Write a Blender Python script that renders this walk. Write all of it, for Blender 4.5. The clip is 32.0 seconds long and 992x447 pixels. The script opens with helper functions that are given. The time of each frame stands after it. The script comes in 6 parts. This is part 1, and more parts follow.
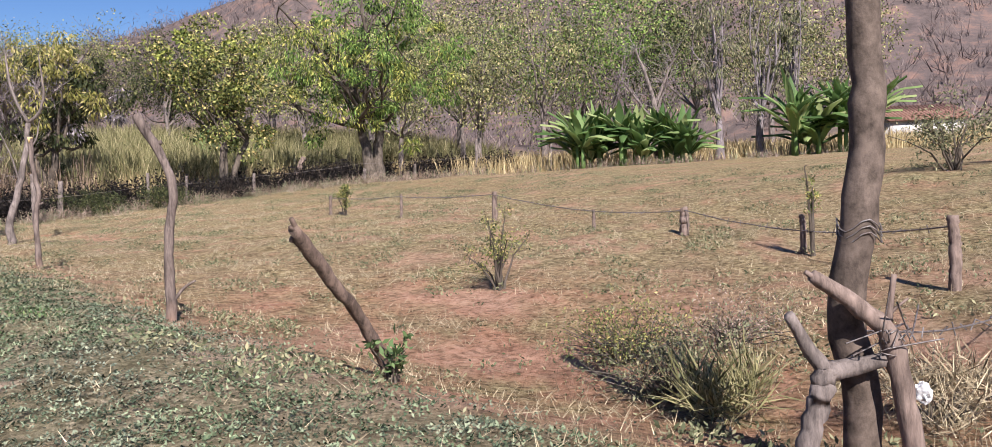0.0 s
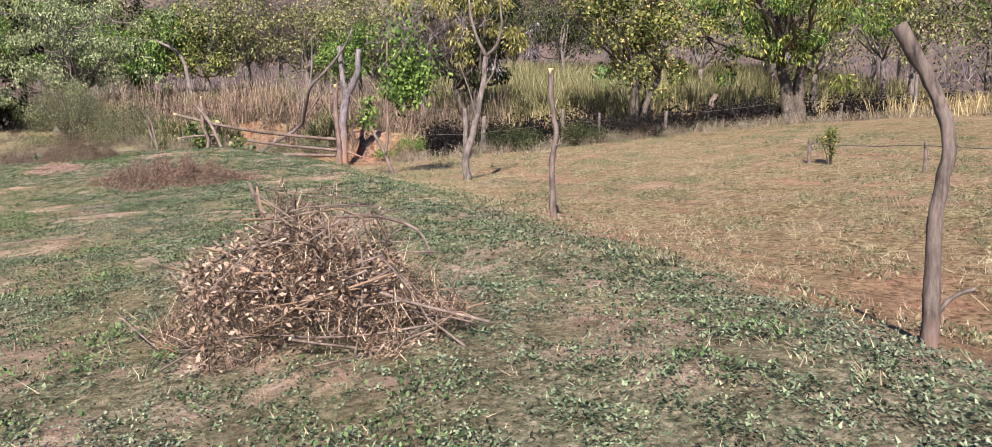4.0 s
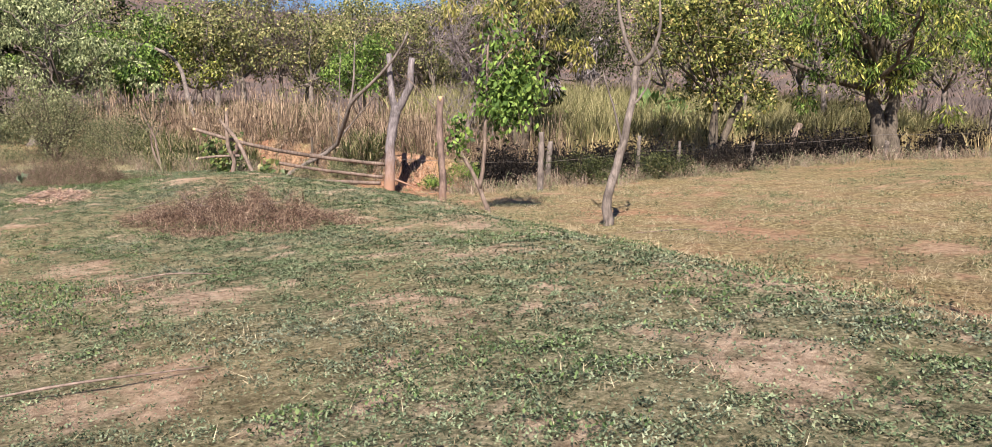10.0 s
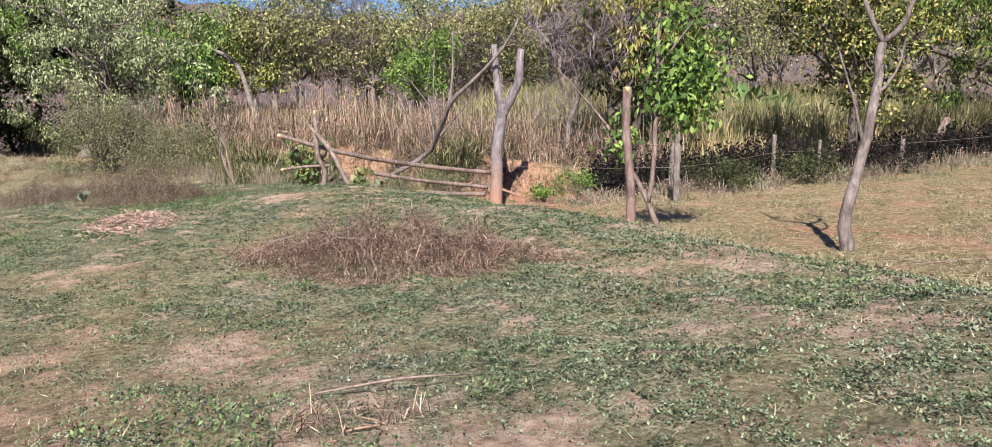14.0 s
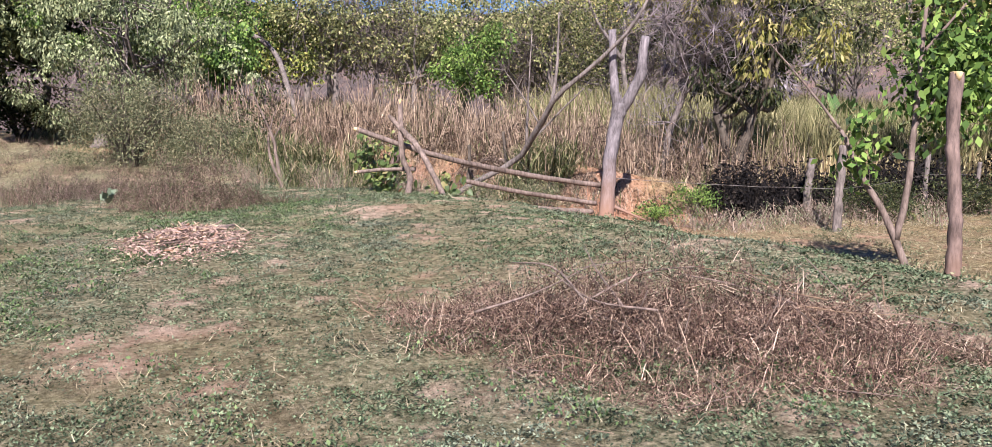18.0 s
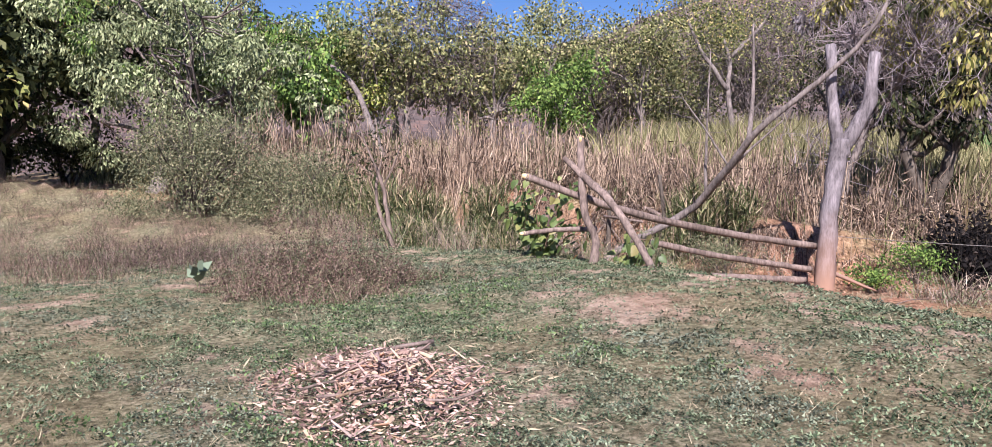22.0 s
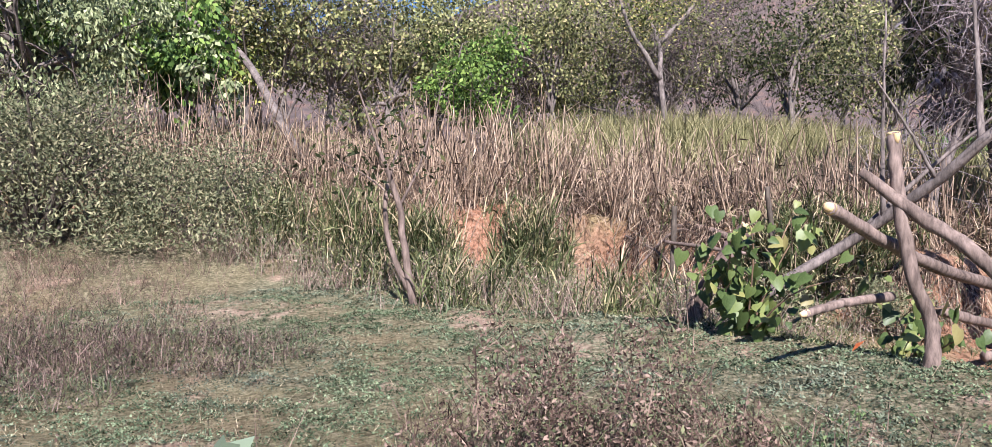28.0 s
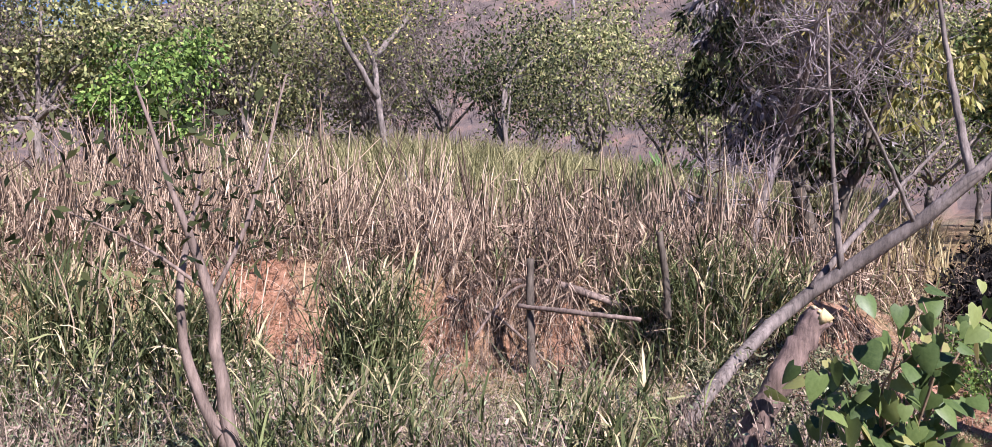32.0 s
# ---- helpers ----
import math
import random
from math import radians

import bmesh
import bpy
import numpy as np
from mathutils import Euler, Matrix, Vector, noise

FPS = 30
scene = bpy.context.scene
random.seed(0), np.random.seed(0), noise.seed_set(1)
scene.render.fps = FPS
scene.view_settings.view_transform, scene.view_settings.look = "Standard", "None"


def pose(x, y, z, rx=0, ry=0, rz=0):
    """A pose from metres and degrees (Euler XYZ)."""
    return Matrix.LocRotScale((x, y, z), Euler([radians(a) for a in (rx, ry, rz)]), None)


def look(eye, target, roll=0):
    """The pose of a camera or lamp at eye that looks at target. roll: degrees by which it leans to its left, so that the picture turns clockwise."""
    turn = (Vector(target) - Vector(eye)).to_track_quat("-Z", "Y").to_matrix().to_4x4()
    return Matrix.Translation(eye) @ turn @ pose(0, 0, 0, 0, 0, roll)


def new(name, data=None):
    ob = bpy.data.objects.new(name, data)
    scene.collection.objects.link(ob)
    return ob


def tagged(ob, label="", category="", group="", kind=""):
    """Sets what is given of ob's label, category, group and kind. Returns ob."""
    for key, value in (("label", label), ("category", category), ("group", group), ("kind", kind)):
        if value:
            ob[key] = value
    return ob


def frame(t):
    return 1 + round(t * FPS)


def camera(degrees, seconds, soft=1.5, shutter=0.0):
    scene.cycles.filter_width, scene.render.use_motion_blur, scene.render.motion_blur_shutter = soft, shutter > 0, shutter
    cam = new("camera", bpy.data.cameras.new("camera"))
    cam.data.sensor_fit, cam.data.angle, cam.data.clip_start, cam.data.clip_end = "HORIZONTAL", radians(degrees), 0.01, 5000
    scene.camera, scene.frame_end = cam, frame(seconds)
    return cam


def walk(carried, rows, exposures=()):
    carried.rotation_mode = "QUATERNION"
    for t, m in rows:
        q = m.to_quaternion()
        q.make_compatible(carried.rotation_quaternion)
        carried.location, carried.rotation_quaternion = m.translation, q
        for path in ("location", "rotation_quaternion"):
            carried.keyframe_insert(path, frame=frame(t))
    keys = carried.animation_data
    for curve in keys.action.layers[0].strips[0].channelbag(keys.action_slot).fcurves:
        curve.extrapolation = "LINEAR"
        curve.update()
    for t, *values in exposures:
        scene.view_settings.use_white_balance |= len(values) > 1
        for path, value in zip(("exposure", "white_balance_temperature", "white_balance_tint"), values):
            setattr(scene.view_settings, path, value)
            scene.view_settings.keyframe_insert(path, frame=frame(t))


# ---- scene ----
cam = camera(60.0, 32.0, soft=0.5)
PATH = [
    (0, (3.629, -6.535, 0.968), (4.95, -5.038, 0.846), -2.8),
    (0.5, (3.435, -6.041, 0.978), (4.694, -4.497, 0.804), -2.4),
    (1, (3.318, -5.554, 1.029), (4.501, -3.953, 0.835), -2.4),
    (1.5, (3.141, -5.098, 1.069), (4.184, -3.409, 0.829), -2.0),
    (2, (3.066, -4.603, 1.053), (3.95, -2.826, 0.809), -2.3),
    (2.5, (2.926, -4.178, 1.13), (3.679, -2.342, 0.884), -1.4),
    (3, (2.767, -3.69, 1.161), (3.488, -1.84, 0.924), -1.5),
    (3.5, (2.669, -3.155, 1.137), (3.284, -1.265, 0.91), -2.0),
    (5.5, (2.214, -1.362, 1.155), (2.939, 0.485, 0.9), -0.8),
    (6, (2.106, -0.777, 1.216), (2.836, 1.073, 1.008), -1.3),
    (6.5, (1.94, -0.235, 1.201), (2.627, 1.633, 1.001), -1.3),
    (7, (1.824, 0.33, 1.183), (2.509, 2.197, 0.965), -1.1),
    (7.5, (1.613, 0.883, 1.206), (2.28, 2.757, 0.995), -0.8),
    (8, (1.417, 1.476, 1.213), (2.081, 3.35, 1.004), -0.0),
    (8.5, (1.229, 2.029, 1.263), (1.88, 3.911, 1.071), -0.5),
    (9, (0.995, 2.509, 1.275), (1.667, 4.384, 1.094), -0.3),
    (9.5, (0.86, 3.081, 1.278), (1.576, 4.941, 1.106), 0.0),
    (10, (0.644, 3.628, 1.277), (1.368, 5.484, 1.096), -0.2),
    (10.5, (0.506, 4.154, 1.281), (1.235, 6.008, 1.111), -0.6),
    (11, (0.364, 4.697, 1.306), (1.077, 6.56, 1.158), -0.4),
    (11.5, (0.225, 5.234, 1.327), (0.936, 7.096, 1.162), -0.4),
    (12, (0.172, 5.837, 1.342), (0.882, 7.699, 1.174), -0.3),
    (12.5, (0.06, 6.434, 1.365), (0.757, 8.299, 1.173), 0.5),
    (13, (-0.012, 7.053, 1.379), (0.655, 8.929, 1.192), -0.3),
    (13.5, (-0.186, 7.608, 1.386), (0.442, 9.5, 1.218), -1.2),
    (15.5, (-1.063, 10.11, 1.123), (-0.212, 11.909, 0.921), 0.2),
    (16, (-1.042, 10.678, 1.14), (-0.181, 12.476, 0.971), 0.9),
    (16.5, (-1.069, 11.262, 1.168), (-0.203, 13.057, 1.005), 1.2),
    (17, (-1.159, 11.942, 1.224), (-0.372, 13.773, 1.056), 0.9),
    (17.5, (-1.361, 12.633, 1.25), (-0.631, 14.488, 1.093), 0.9),
    (18, (-1.446, 13.32, 1.29), (-0.782, 15.2, 1.135), 1.2),
    (18.5, (-1.609, 13.977, 1.32), (-0.983, 15.872, 1.192), 0.8),
    (19, (-1.753, 14.534, 1.356), (-1.127, 16.429, 1.233), 0.1),
    (19.5, (-1.935, 15.206, 1.408), (-1.329, 17.11, 1.336), -0.4),
    (20, (-2.147, 15.874, 1.443), (-1.562, 17.785, 1.352), 0.4),
    (20.5, (-2.23, 16.554, 1.461), (-1.658, 18.468, 1.371), 0.4),
    (21, (-2.365, 17.235, 1.477), (-1.785, 19.146, 1.38), -0.1),
    (21.5, (-2.415, 17.859, 1.497), (-1.74, 19.737, 1.373), 0.0),
    (22, (-2.593, 18.56, 1.552), (-1.991, 20.466, 1.477), 1.0),
    (22.5, (-2.828, 19.219, 1.59), (-2.279, 21.14, 1.513), 0.4),
    (23, (-3.06, 19.86, 1.617), (-2.513, 21.783, 1.569), -0.4),
    (23.5, (-3.395, 20.455, 1.607), (-2.86, 22.381, 1.548), 0.5),
    (24, (-3.607, 21.01, 1.596), (-3.051, 22.929, 1.515), 0.0),
    (24.5, (-3.798, 21.606, 1.616), (-3.161, 23.502, 1.574), 0.1),
    (25, (-3.883, 22.213, 1.661), (-2.98, 23.994, 1.549), 0.3),
    (25.5, (-3.787, 22.851, 1.746), (-2.78, 24.575, 1.64), -0.0),
    (27.5, (-3.891, 25.415, 1.909), (-2.885, 27.142, 1.839), 1.1),
    (28, (-3.914, 26.142, 1.88), (-2.904, 27.866, 1.795), 1.3),
    (28.5, (-3.986, 26.76, 1.84), (-2.973, 28.484, 1.787), 1.8),
    (29, (-4.014, 27.422, 1.907), (-2.932, 29.103, 1.85), 2.2),
    (29.5, (-3.952, 28.137, 1.96), (-2.873, 29.82, 1.907), 1.9),
    (30, (-4.02, 28.774, 2.002), (-2.842, 30.387, 1.91), 1.3),
    (30.5, (-3.95, 29.397, 2.016), (-2.549, 30.823, 1.978), -1.1),
    (31, (-3.823, 29.913, 2.071), (-2.34, 31.254, 2.018), -1.6),
    (31.5, (-3.53, 30.457, 2.148), (-1.939, 31.667, 2.086), -0.4),
    (32, (-3.068, 31.017, 2.208), (-1.461, 32.207, 2.184), 0.0),
]
walk(cam, [(t, look(eye, target, roll)) for t, eye, target, roll in PATH], [(0, 0.90, 6250, 16), (6, 0.92, 6600, 13), (10, 0.96, 6850, 12), (13, 0.97, 6450, 13), (17, 1.02, 6200, 16), (21, 1.02, 5950, 22), (25.5, 1.00, 6100, 18), (28, 1.08, 5900, 17), (29, 1.10, 6700, 14), (31, 1.12, 5800, 21), (32, 1.12, 5850, 22)])


# ---- world, sun ----
SUN = Vector((-0.37, -0.86, 0.78)).normalized()
world = bpy.data.worlds.new("sky")
scene.world = world
world.use_nodes = True
wn = world.node_tree
wn.nodes.clear()
w_out = wn.nodes.new("ShaderNodeOutputWorld")
w_bg = wn.nodes.new("ShaderNodeBackground")
w_sky = wn.nodes.new("ShaderNodeTexSky")
w_sky.sky_type = "NISHITA"
w_sky.sun_disc = False
w_sky.sun_elevation = math.asin(SUN.z)
w_sky.sun_rotation = math.atan2(SUN.x, SUN.y)
w_sky.air_density, w_sky.dust_density, w_sky.ozone_density = 1.0, 0.15, 2.5
w_bg.inputs["Strength"].default_value = 0.05
w_hue = wn.nodes.new("ShaderNodeHueSaturation")
w_hue.inputs["Saturation"].default_value, w_hue.inputs["Hue"].default_value, w_hue.inputs["Value"].default_value = 1.3, 0.515, 1.1
wn.links.new(w_sky.outputs[0], w_hue.inputs["Color"])
wn.links.new(w_hue.outputs[0], w_bg.inputs["Color"])
wn.links.new(w_bg.outputs[0], w_out.inputs["Surface"])
sun = new("sun", bpy.data.lights.new("sun", "SUN"))
sun.data.energy, sun.data.angle, sun.data.color = 5.0, radians(0.53), (1.0, 0.94, 0.86)
sun.matrix_world = look((0, 0, 60), Vector((0, 0, 60)) - SUN)


# ---- materials ----
def shader(name, rough=0.85, spec=0.25):
    m = bpy.data.materials.new(name)
    m.use_nodes = True
    b = m.node_tree.nodes["Principled BSDF"]
    b.inputs["Roughness"].default_value = rough
    b.inputs["Specular IOR Level"].default_value = spec
    return m, m.node_tree, b


def node(nt, kind, **sets):
    n = nt.nodes.new(kind)
    for k, v in sets.items():
        n.inputs[k].default_value = v
    return n


def ramp(nt, fac, stops):
    r = nt.nodes.new("ShaderNodeValToRGB")
    e = r.color_ramp.elements
    while len(e) < len(stops):
        e.new(0.5)
    for el, (p, c) in zip(e, stops):
        el.position, el.color = p, (*c, 1)
    nt.links.new(fac, r.inputs["Fac"])
    return r.outputs["Color"]


def noise_tex(nt, scale, detail=4.0, rough=0.6, stretch=None):
    tc = nt.nodes.new("ShaderNodeTexCoord")
    src = tc.outputs["Object"]
    if stretch:
        mp = nt.nodes.new("ShaderNodeMapping")
        mp.inputs["Scale"].default_value = stretch
        nt.links.new(src, mp.inputs["Vector"])
        src = mp.outputs["Vector"]
    n = node(nt, "ShaderNodeTexNoise", Scale=scale, Detail=detail, Roughness=rough)
    nt.links.new(src, n.inputs["Vector"])
    return n.outputs["Fac"]


def mixc(nt, fac, a, b, mode="MIX"):
    m = nt.nodes.new("ShaderNodeMix")
    m.data_type, m.blend_type = "RGBA", mode
    for sock, v in ((m.inputs["Factor"], fac), (m.inputs["A"], a), (m.inputs["B"], b)):
        if isinstance(v, (int, float)):
            sock.default_value = v
        elif isinstance(v, tuple):
            sock.default_value = (*v, 1)
        else:
            nt.links.new(v, sock)
    return m.outputs["Result"]


def bump(nt, b, height, strength, dist):
    n = node(nt, "ShaderNodeBump", Strength=strength, Distance=dist)
    nt.links.new(height, n.inputs["Height"])
    nt.links.new(n.outputs["Normal"], b.inputs["Normal"])


def vivid(stops, punch=1.3):
    """Sets the dark and light leaves of a ramp further apart about their mean."""
    mean = sum(sum(c) / 3 for _, c in stops) / len(stops)
    out = []
    for p, c in stops:
        k = (max(sum(c) / 3, 1e-4) / mean) ** (punch - 1)
        out.append((p, tuple(min(0.85, v * k) for v in c)))
    return out


def leaf_material(name, stops, rough=0.55, trans=0.0, patch=0.25, gain=1.0):
    """Leaves: the colour varies from blade to blade, and over larger patches."""
    m, nt, b = shader(name, rough + 0.1, 0.2)
    stops = vivid([(p, tuple(v * gain for v in c)) for p, c in stops])
    geo = nt.nodes.new("ShaderNodeNewGeometry")
    col = ramp(nt, geo.outputs["Random Per Island"], stops)
    big = noise_tex(nt, patch, 2.0)
    dark = ramp(nt, big, [(0.3, (0.72, 0.72, 0.72)), (0.7, (1.0, 1.0, 1.0))])
    col = mixc(nt, 1.0, col, dark, "MULTIPLY")
    nt.links.new(col, b.inputs["Base Color"])
    if trans:
        t = node(nt, "ShaderNodeBsdfTranslucent")
        nt.links.new(col, t.inputs["Color"])
        mx = node(nt, "ShaderNodeMixShader", Fac=trans)
        out = nt.nodes["Material Output"]
        nt.links.new(b.outputs[0], mx.inputs[1])
        nt.links.new(t.outputs[0], mx.inputs[2])
        nt.links.new(mx.outputs[0], out.inputs["Surface"])
    return m


def bark_material(name, dark, light, scale=9.0, dirt=None, grain=5.0):
    m, nt, b = shader(name, 0.9, 0.15)
    fine = noise_tex(nt, scale * 2.2, 6.0, 0.7, (1, 1, 1.0 / grain))
    col = ramp(nt, fine, [(0.3, dark), (0.62, light)])
    big = noise_tex(nt, 2.3, 3.0)
    blot = ramp(nt, big, [(0.35, (0.62, 0.6, 0.58)), (0.6, (1.05, 1.02, 1.0))])
    col = mixc(nt, 1.0, col, blot, "MULTIPLY")
    if dirt:
        tc = nt.nodes.new("ShaderNodeNewGeometry")
        sep = nt.nodes.new("ShaderNodeSeparateXYZ")
        nt.links.new(tc.outputs["Position"], sep.inputs[0])
        lo, hi = dirt
        mr = node(nt, "ShaderNodeMapRange")
        mr.inputs["From Min"].default_value, mr.inputs["From Max"].default_value = hi, lo
        wob = node(nt, "ShaderNodeMath")
        wob.operation = "MULTIPLY_ADD"
        wob.inputs[1].default_value = 0.7
        nt.links.new(big, wob.inputs[0])
        nt.links.new(sep.outputs["Z"], wob.inputs[2])
        nt.links.new(wob.outputs[0], mr.inputs["Value"])
        col = mixc(nt, mr.outputs["Result"], col, (0.31, 0.185, 0.13))
    nt.links.new(col, b.inputs["Base Color"])
    bump(nt, b, fine, 0.7, 0.012)
    return m


BARK_GREY = bark_material("grey_bark", (0.075, 0.064, 0.06), (0.28, 0.24, 0.22))
BARK_POST = bark_material("weathered_post_bark", (0.055, 0.044, 0.04), (0.26, 0.21, 0.185), dirt=(-0.25, 0.3))
BARK_STUMP = bark_material("charred_post_bark", (0.035, 0.028, 0.025), (0.24, 0.175, 0.14), dirt=(-0.6, 0.1))
BARK_RED = bark_material("red_brown_post_bark", (0.08, 0.06, 0.055), (0.29, 0.21, 0.183), dirt=(0.0, 0.9))
BARK_DARK = bark_material("dark_bark", (0.05, 0.042, 0.036), (0.16, 0.135, 0.11))
BARK_PALE = bark_material("bleached_wood", (0.085, 0.075, 0.08), (0.30, 0.268, 0.28), dirt=(0.2, 1.7))
BARK_TAN = bark_material("brown_branch_bark", (0.085, 0.065, 0.057), (0.31, 0.24, 0.205))
BARK_SMOOTH = bark_material("smooth_brown_grey_bark", (0.045, 0.036, 0.03), (0.17, 0.135, 0.112), 5.0, grain=1.2)
TWIG = bark_material("dry_twig", (0.14, 0.095, 0.065), (0.36, 0.25, 0.17))
TWIG_GREY = bark_material("grey_twig", (0.17, 0.145, 0.15), (0.36, 0.31, 0.32))
CUT = bark_material("fresh_cut_wood", (0.62, 0.44, 0.22), (0.82, 0.64, 0.36))
CHIP = leaf_material("wood_chip", [(0.0, (0.14, 0.085, 0.07)), (0.5, (0.36, 0.235, 0.19)), (1.0, (0.55, 0.39, 0.31))], 0.85, gain=1.15)
CHIP_PIECE, nt_, b_ = shader("split_wood", 0.85, 0.2)
oi = nt_.nodes.new("ShaderNodeObjectInfo")
wood = ramp(nt_, oi.outputs["Random"], [(0.0, (0.17, 0.115, 0.10)), (0.3, (0.36, 0.25, 0.22)), (0.5, (0.47, 0.36, 0.32)), (0.65, (0.55, 0.27, 0.15)), (0.8, (0.52, 0.36, 0.22)), (1.0, (0.66, 0.52, 0.36))])
nt_.links.new(mixc(nt_, 0.35, wood, ramp(nt_, noise_tex(nt_, 60.0, 4.0), [(0.35, (0.12, 0.075, 0.06)), (0.65, (0.60, 0.43, 0.34))])), b_.inputs["Base Color"])
M_WIRE, nt_, b_ = shader("rusty_wire", 0.6, 0.4)
b_.inputs["Metallic"].default_value = 0.6
nt_.links.new(ramp(nt_, noise_tex(nt_, 30.0), [(0.3, (0.10, 0.07, 0.06)), (0.7, (0.30, 0.28, 0.27))]), b_.inputs["Base Color"])

def turf_material(name):
    """Dusty creeping weeds: leaf to leaf variation over wide drifts of green, grey and straw."""
    m, nt, b = shader(name, 0.95, 0.04)
    geo = nt.nodes.new("ShaderNodeNewGeometry")
    isl = geo.outputs["Random Per Island"]
    lush = ramp(nt, isl, vivid([(0.0, (0.03, 0.042, 0.025)), (0.3, (0.098, 0.134, 0.08)), (0.7, (0.178, 0.216, 0.134)), (1.0, (0.225, 0.255, 0.168))], 1.1))
    grey = ramp(nt, isl, vivid([(0.0, (0.036, 0.043, 0.035)), (0.3, (0.128, 0.146, 0.118)), (0.7, (0.20, 0.22, 0.172)), (1.0, (0.25, 0.265, 0.205))], 1.1))
    dry = ramp(nt, isl, vivid([(0.0, (0.03, 0.022, 0.015)), (0.3, (0.13, 0.11, 0.07)), (0.62, (0.28, 0.24, 0.15)), (0.88, (0.34, 0.285, 0.185)), (1.0, (0.39, 0.325, 0.22))], 1.05))
    f1 = ramp(nt, noise_tex(nt, 0.55, 5.0, 0.65), [(0.48, (0, 0, 0)), (0.64, (1, 1, 1))])
    f2 = ramp(nt, noise_tex(nt, 1.1, 6.0, 0.7), [(0.57, (0, 0, 0)), (0.70, (0.8, 0.8, 0.8))])
    col = mixc(nt, f2, mixc(nt, f1, lush, grey), dry)
    # darker blotches put the shade between mats and leaves into the colour
    fine = ramp(nt, noise_tex(nt, 9.0, 2.5, 0.6), [(0.38, (0.34, 0.36, 0.33)), (0.5, (1.0, 1.0, 0.98)), (0.62, (1.3, 1.28, 1.22))])
    drift = ramp(nt, noise_tex(nt, 1.0, 3.0, 0.6), [(0.40, (0.78, 0.82, 0.76)), (0.58, (1.15, 1.15, 1.1))])
    nt.links.new(mixc(nt, 1.0, mixc(nt, 1.0, col, fine, "MULTIPLY"), drift, "MULTIPLY"), b.inputs["Base Color"])
    return m


WEED = turf_material("creeping_weed_leaf")
WEED_BRIGHT = leaf_material("bright_weed_leaf", [(0.0, (0.03, 0.06, 0.02)), (0.6, (0.12, 0.19, 0.07)), (1.0, (0.22, 0.29, 0.12))], 0.6, 0.1)
STRAW = leaf_material("dry_grass_blade", [(0.0, (0.14, 0.105, 0.065)), (0.5, (0.40, 0.325, 0.205)), (1.0, (0.62, 0.53, 0.36))], 0.8, 0.05)
CANE = leaf_material("dry_cane", [(0.0, (0.08, 0.052, 0.038)), (0.3, (0.28, 0.20, 0.145)), (0.65, (0.46, 0.335, 0.235)), (1.0, (0.60, 0.46, 0.34))], 0.75, 0.05, gain=1.02)
# near-black colour stands in for the tree shade along the far fence
CANE_SHADED = leaf_material("shade_dark_stalk", [(0.0, (0.006, 0.005, 0.006)), (0.7, (0.018, 0.015, 0.014)), (1.0, (0.06, 0.048, 0.04))], 0.9)
REED = leaf_material("green_reed_blade", [(0.0, (0.03, 0.04, 0.015)), (0.35, (0.085, 0.105, 0.04)), (0.66, (0.16, 0.18, 0.075)), (0.80, (0.30, 0.255, 0.14)), (1.0, (0.38, 0.31, 0.20))], 0.75, 0.12, gain=1.4)
TALLGRASS = leaf_material("tall_field_grass", [(0.0, (0.14, 0.14, 0.06)), (0.5, (0.29, 0.275, 0.125)), (1.0, (0.47, 0.41, 0.23))], 0.75, 0.1, gain=0.92)
TALLSTRAW = leaf_material("tall_straw_grass", [(0.0, (0.30, 0.22, 0.11)), (0.5, (0.48, 0.37, 0.19)), (1.0, (0.62, 0.52, 0.30))], 0.7, 0.1)
DRYWEED = leaf_material("dry_brown_weed", [(0.0, (0.13, 0.09, 0.07)), (0.45, (0.25, 0.185, 0.145)), (0.75, (0.38, 0.295, 0.235)), (0.8, (0.15, 0.19, 0.09)), (1.0, (0.24, 0.27, 0.16))], 0.85, 0.0, 0.5, gain=1.2)
DRYRED = leaf_material("reddish_dry_weed", [(0.0, (0.05, 0.03, 0.025)), (0.45, (0.19, 0.125, 0.095)), (0.75, (0.35, 0.25, 0.195)), (0.8, (0.10, 0.12, 0.055)), (1.0, (0.22, 0.23, 0.12))], 0.85)
CLUMP = leaf_material("brown_clump_weed", [(0.0, (0.03, 0.02, 0.017)), (0.45, (0.14, 0.095, 0.078)), (0.78, (0.30, 0.22, 0.185)), (0.82, (0.06, 0.075, 0.032)), (1.0, (0.16, 0.175, 0.085))], 0.85)
DEADLEAF = leaf_material("dead_leaf", [(0.0, (0.12, 0.075, 0.05)), (0.5, (0.34, 0.235, 0.165)), (1.0, (0.50, 0.375, 0.275))], 0.8, 0.05, gain=1.05)
L_YELLOW = leaf_material("yellow_green_leaf", [(0.0, (0.02, 0.035, 0.01)), (0.4, (0.12, 0.16, 0.035)), (0.8, (0.28, 0.30, 0.07)), (1.0, (0.40, 0.37, 0.11))], 0.55, 0.15, gain=1.3)
L_OLIVE = leaf_material("olive_leaf", [(0.0, (0.022, 0.03, 0.011)), (0.5, (0.10, 0.12, 0.035)), (0.85, (0.19, 0.19, 0.06)), (1.0, (0.32, 0.24, 0.10))], 0.55, 0.15, gain=2.0)
L_GREEN = leaf_material("mid_green_leaf", [(0.0, (0.02, 0.04, 0.012)), (0.5, (0.08, 0.145, 0.03)), (1.0, (0.19, 0.26, 0.065))], 0.5, 0.2, gain=1.6)
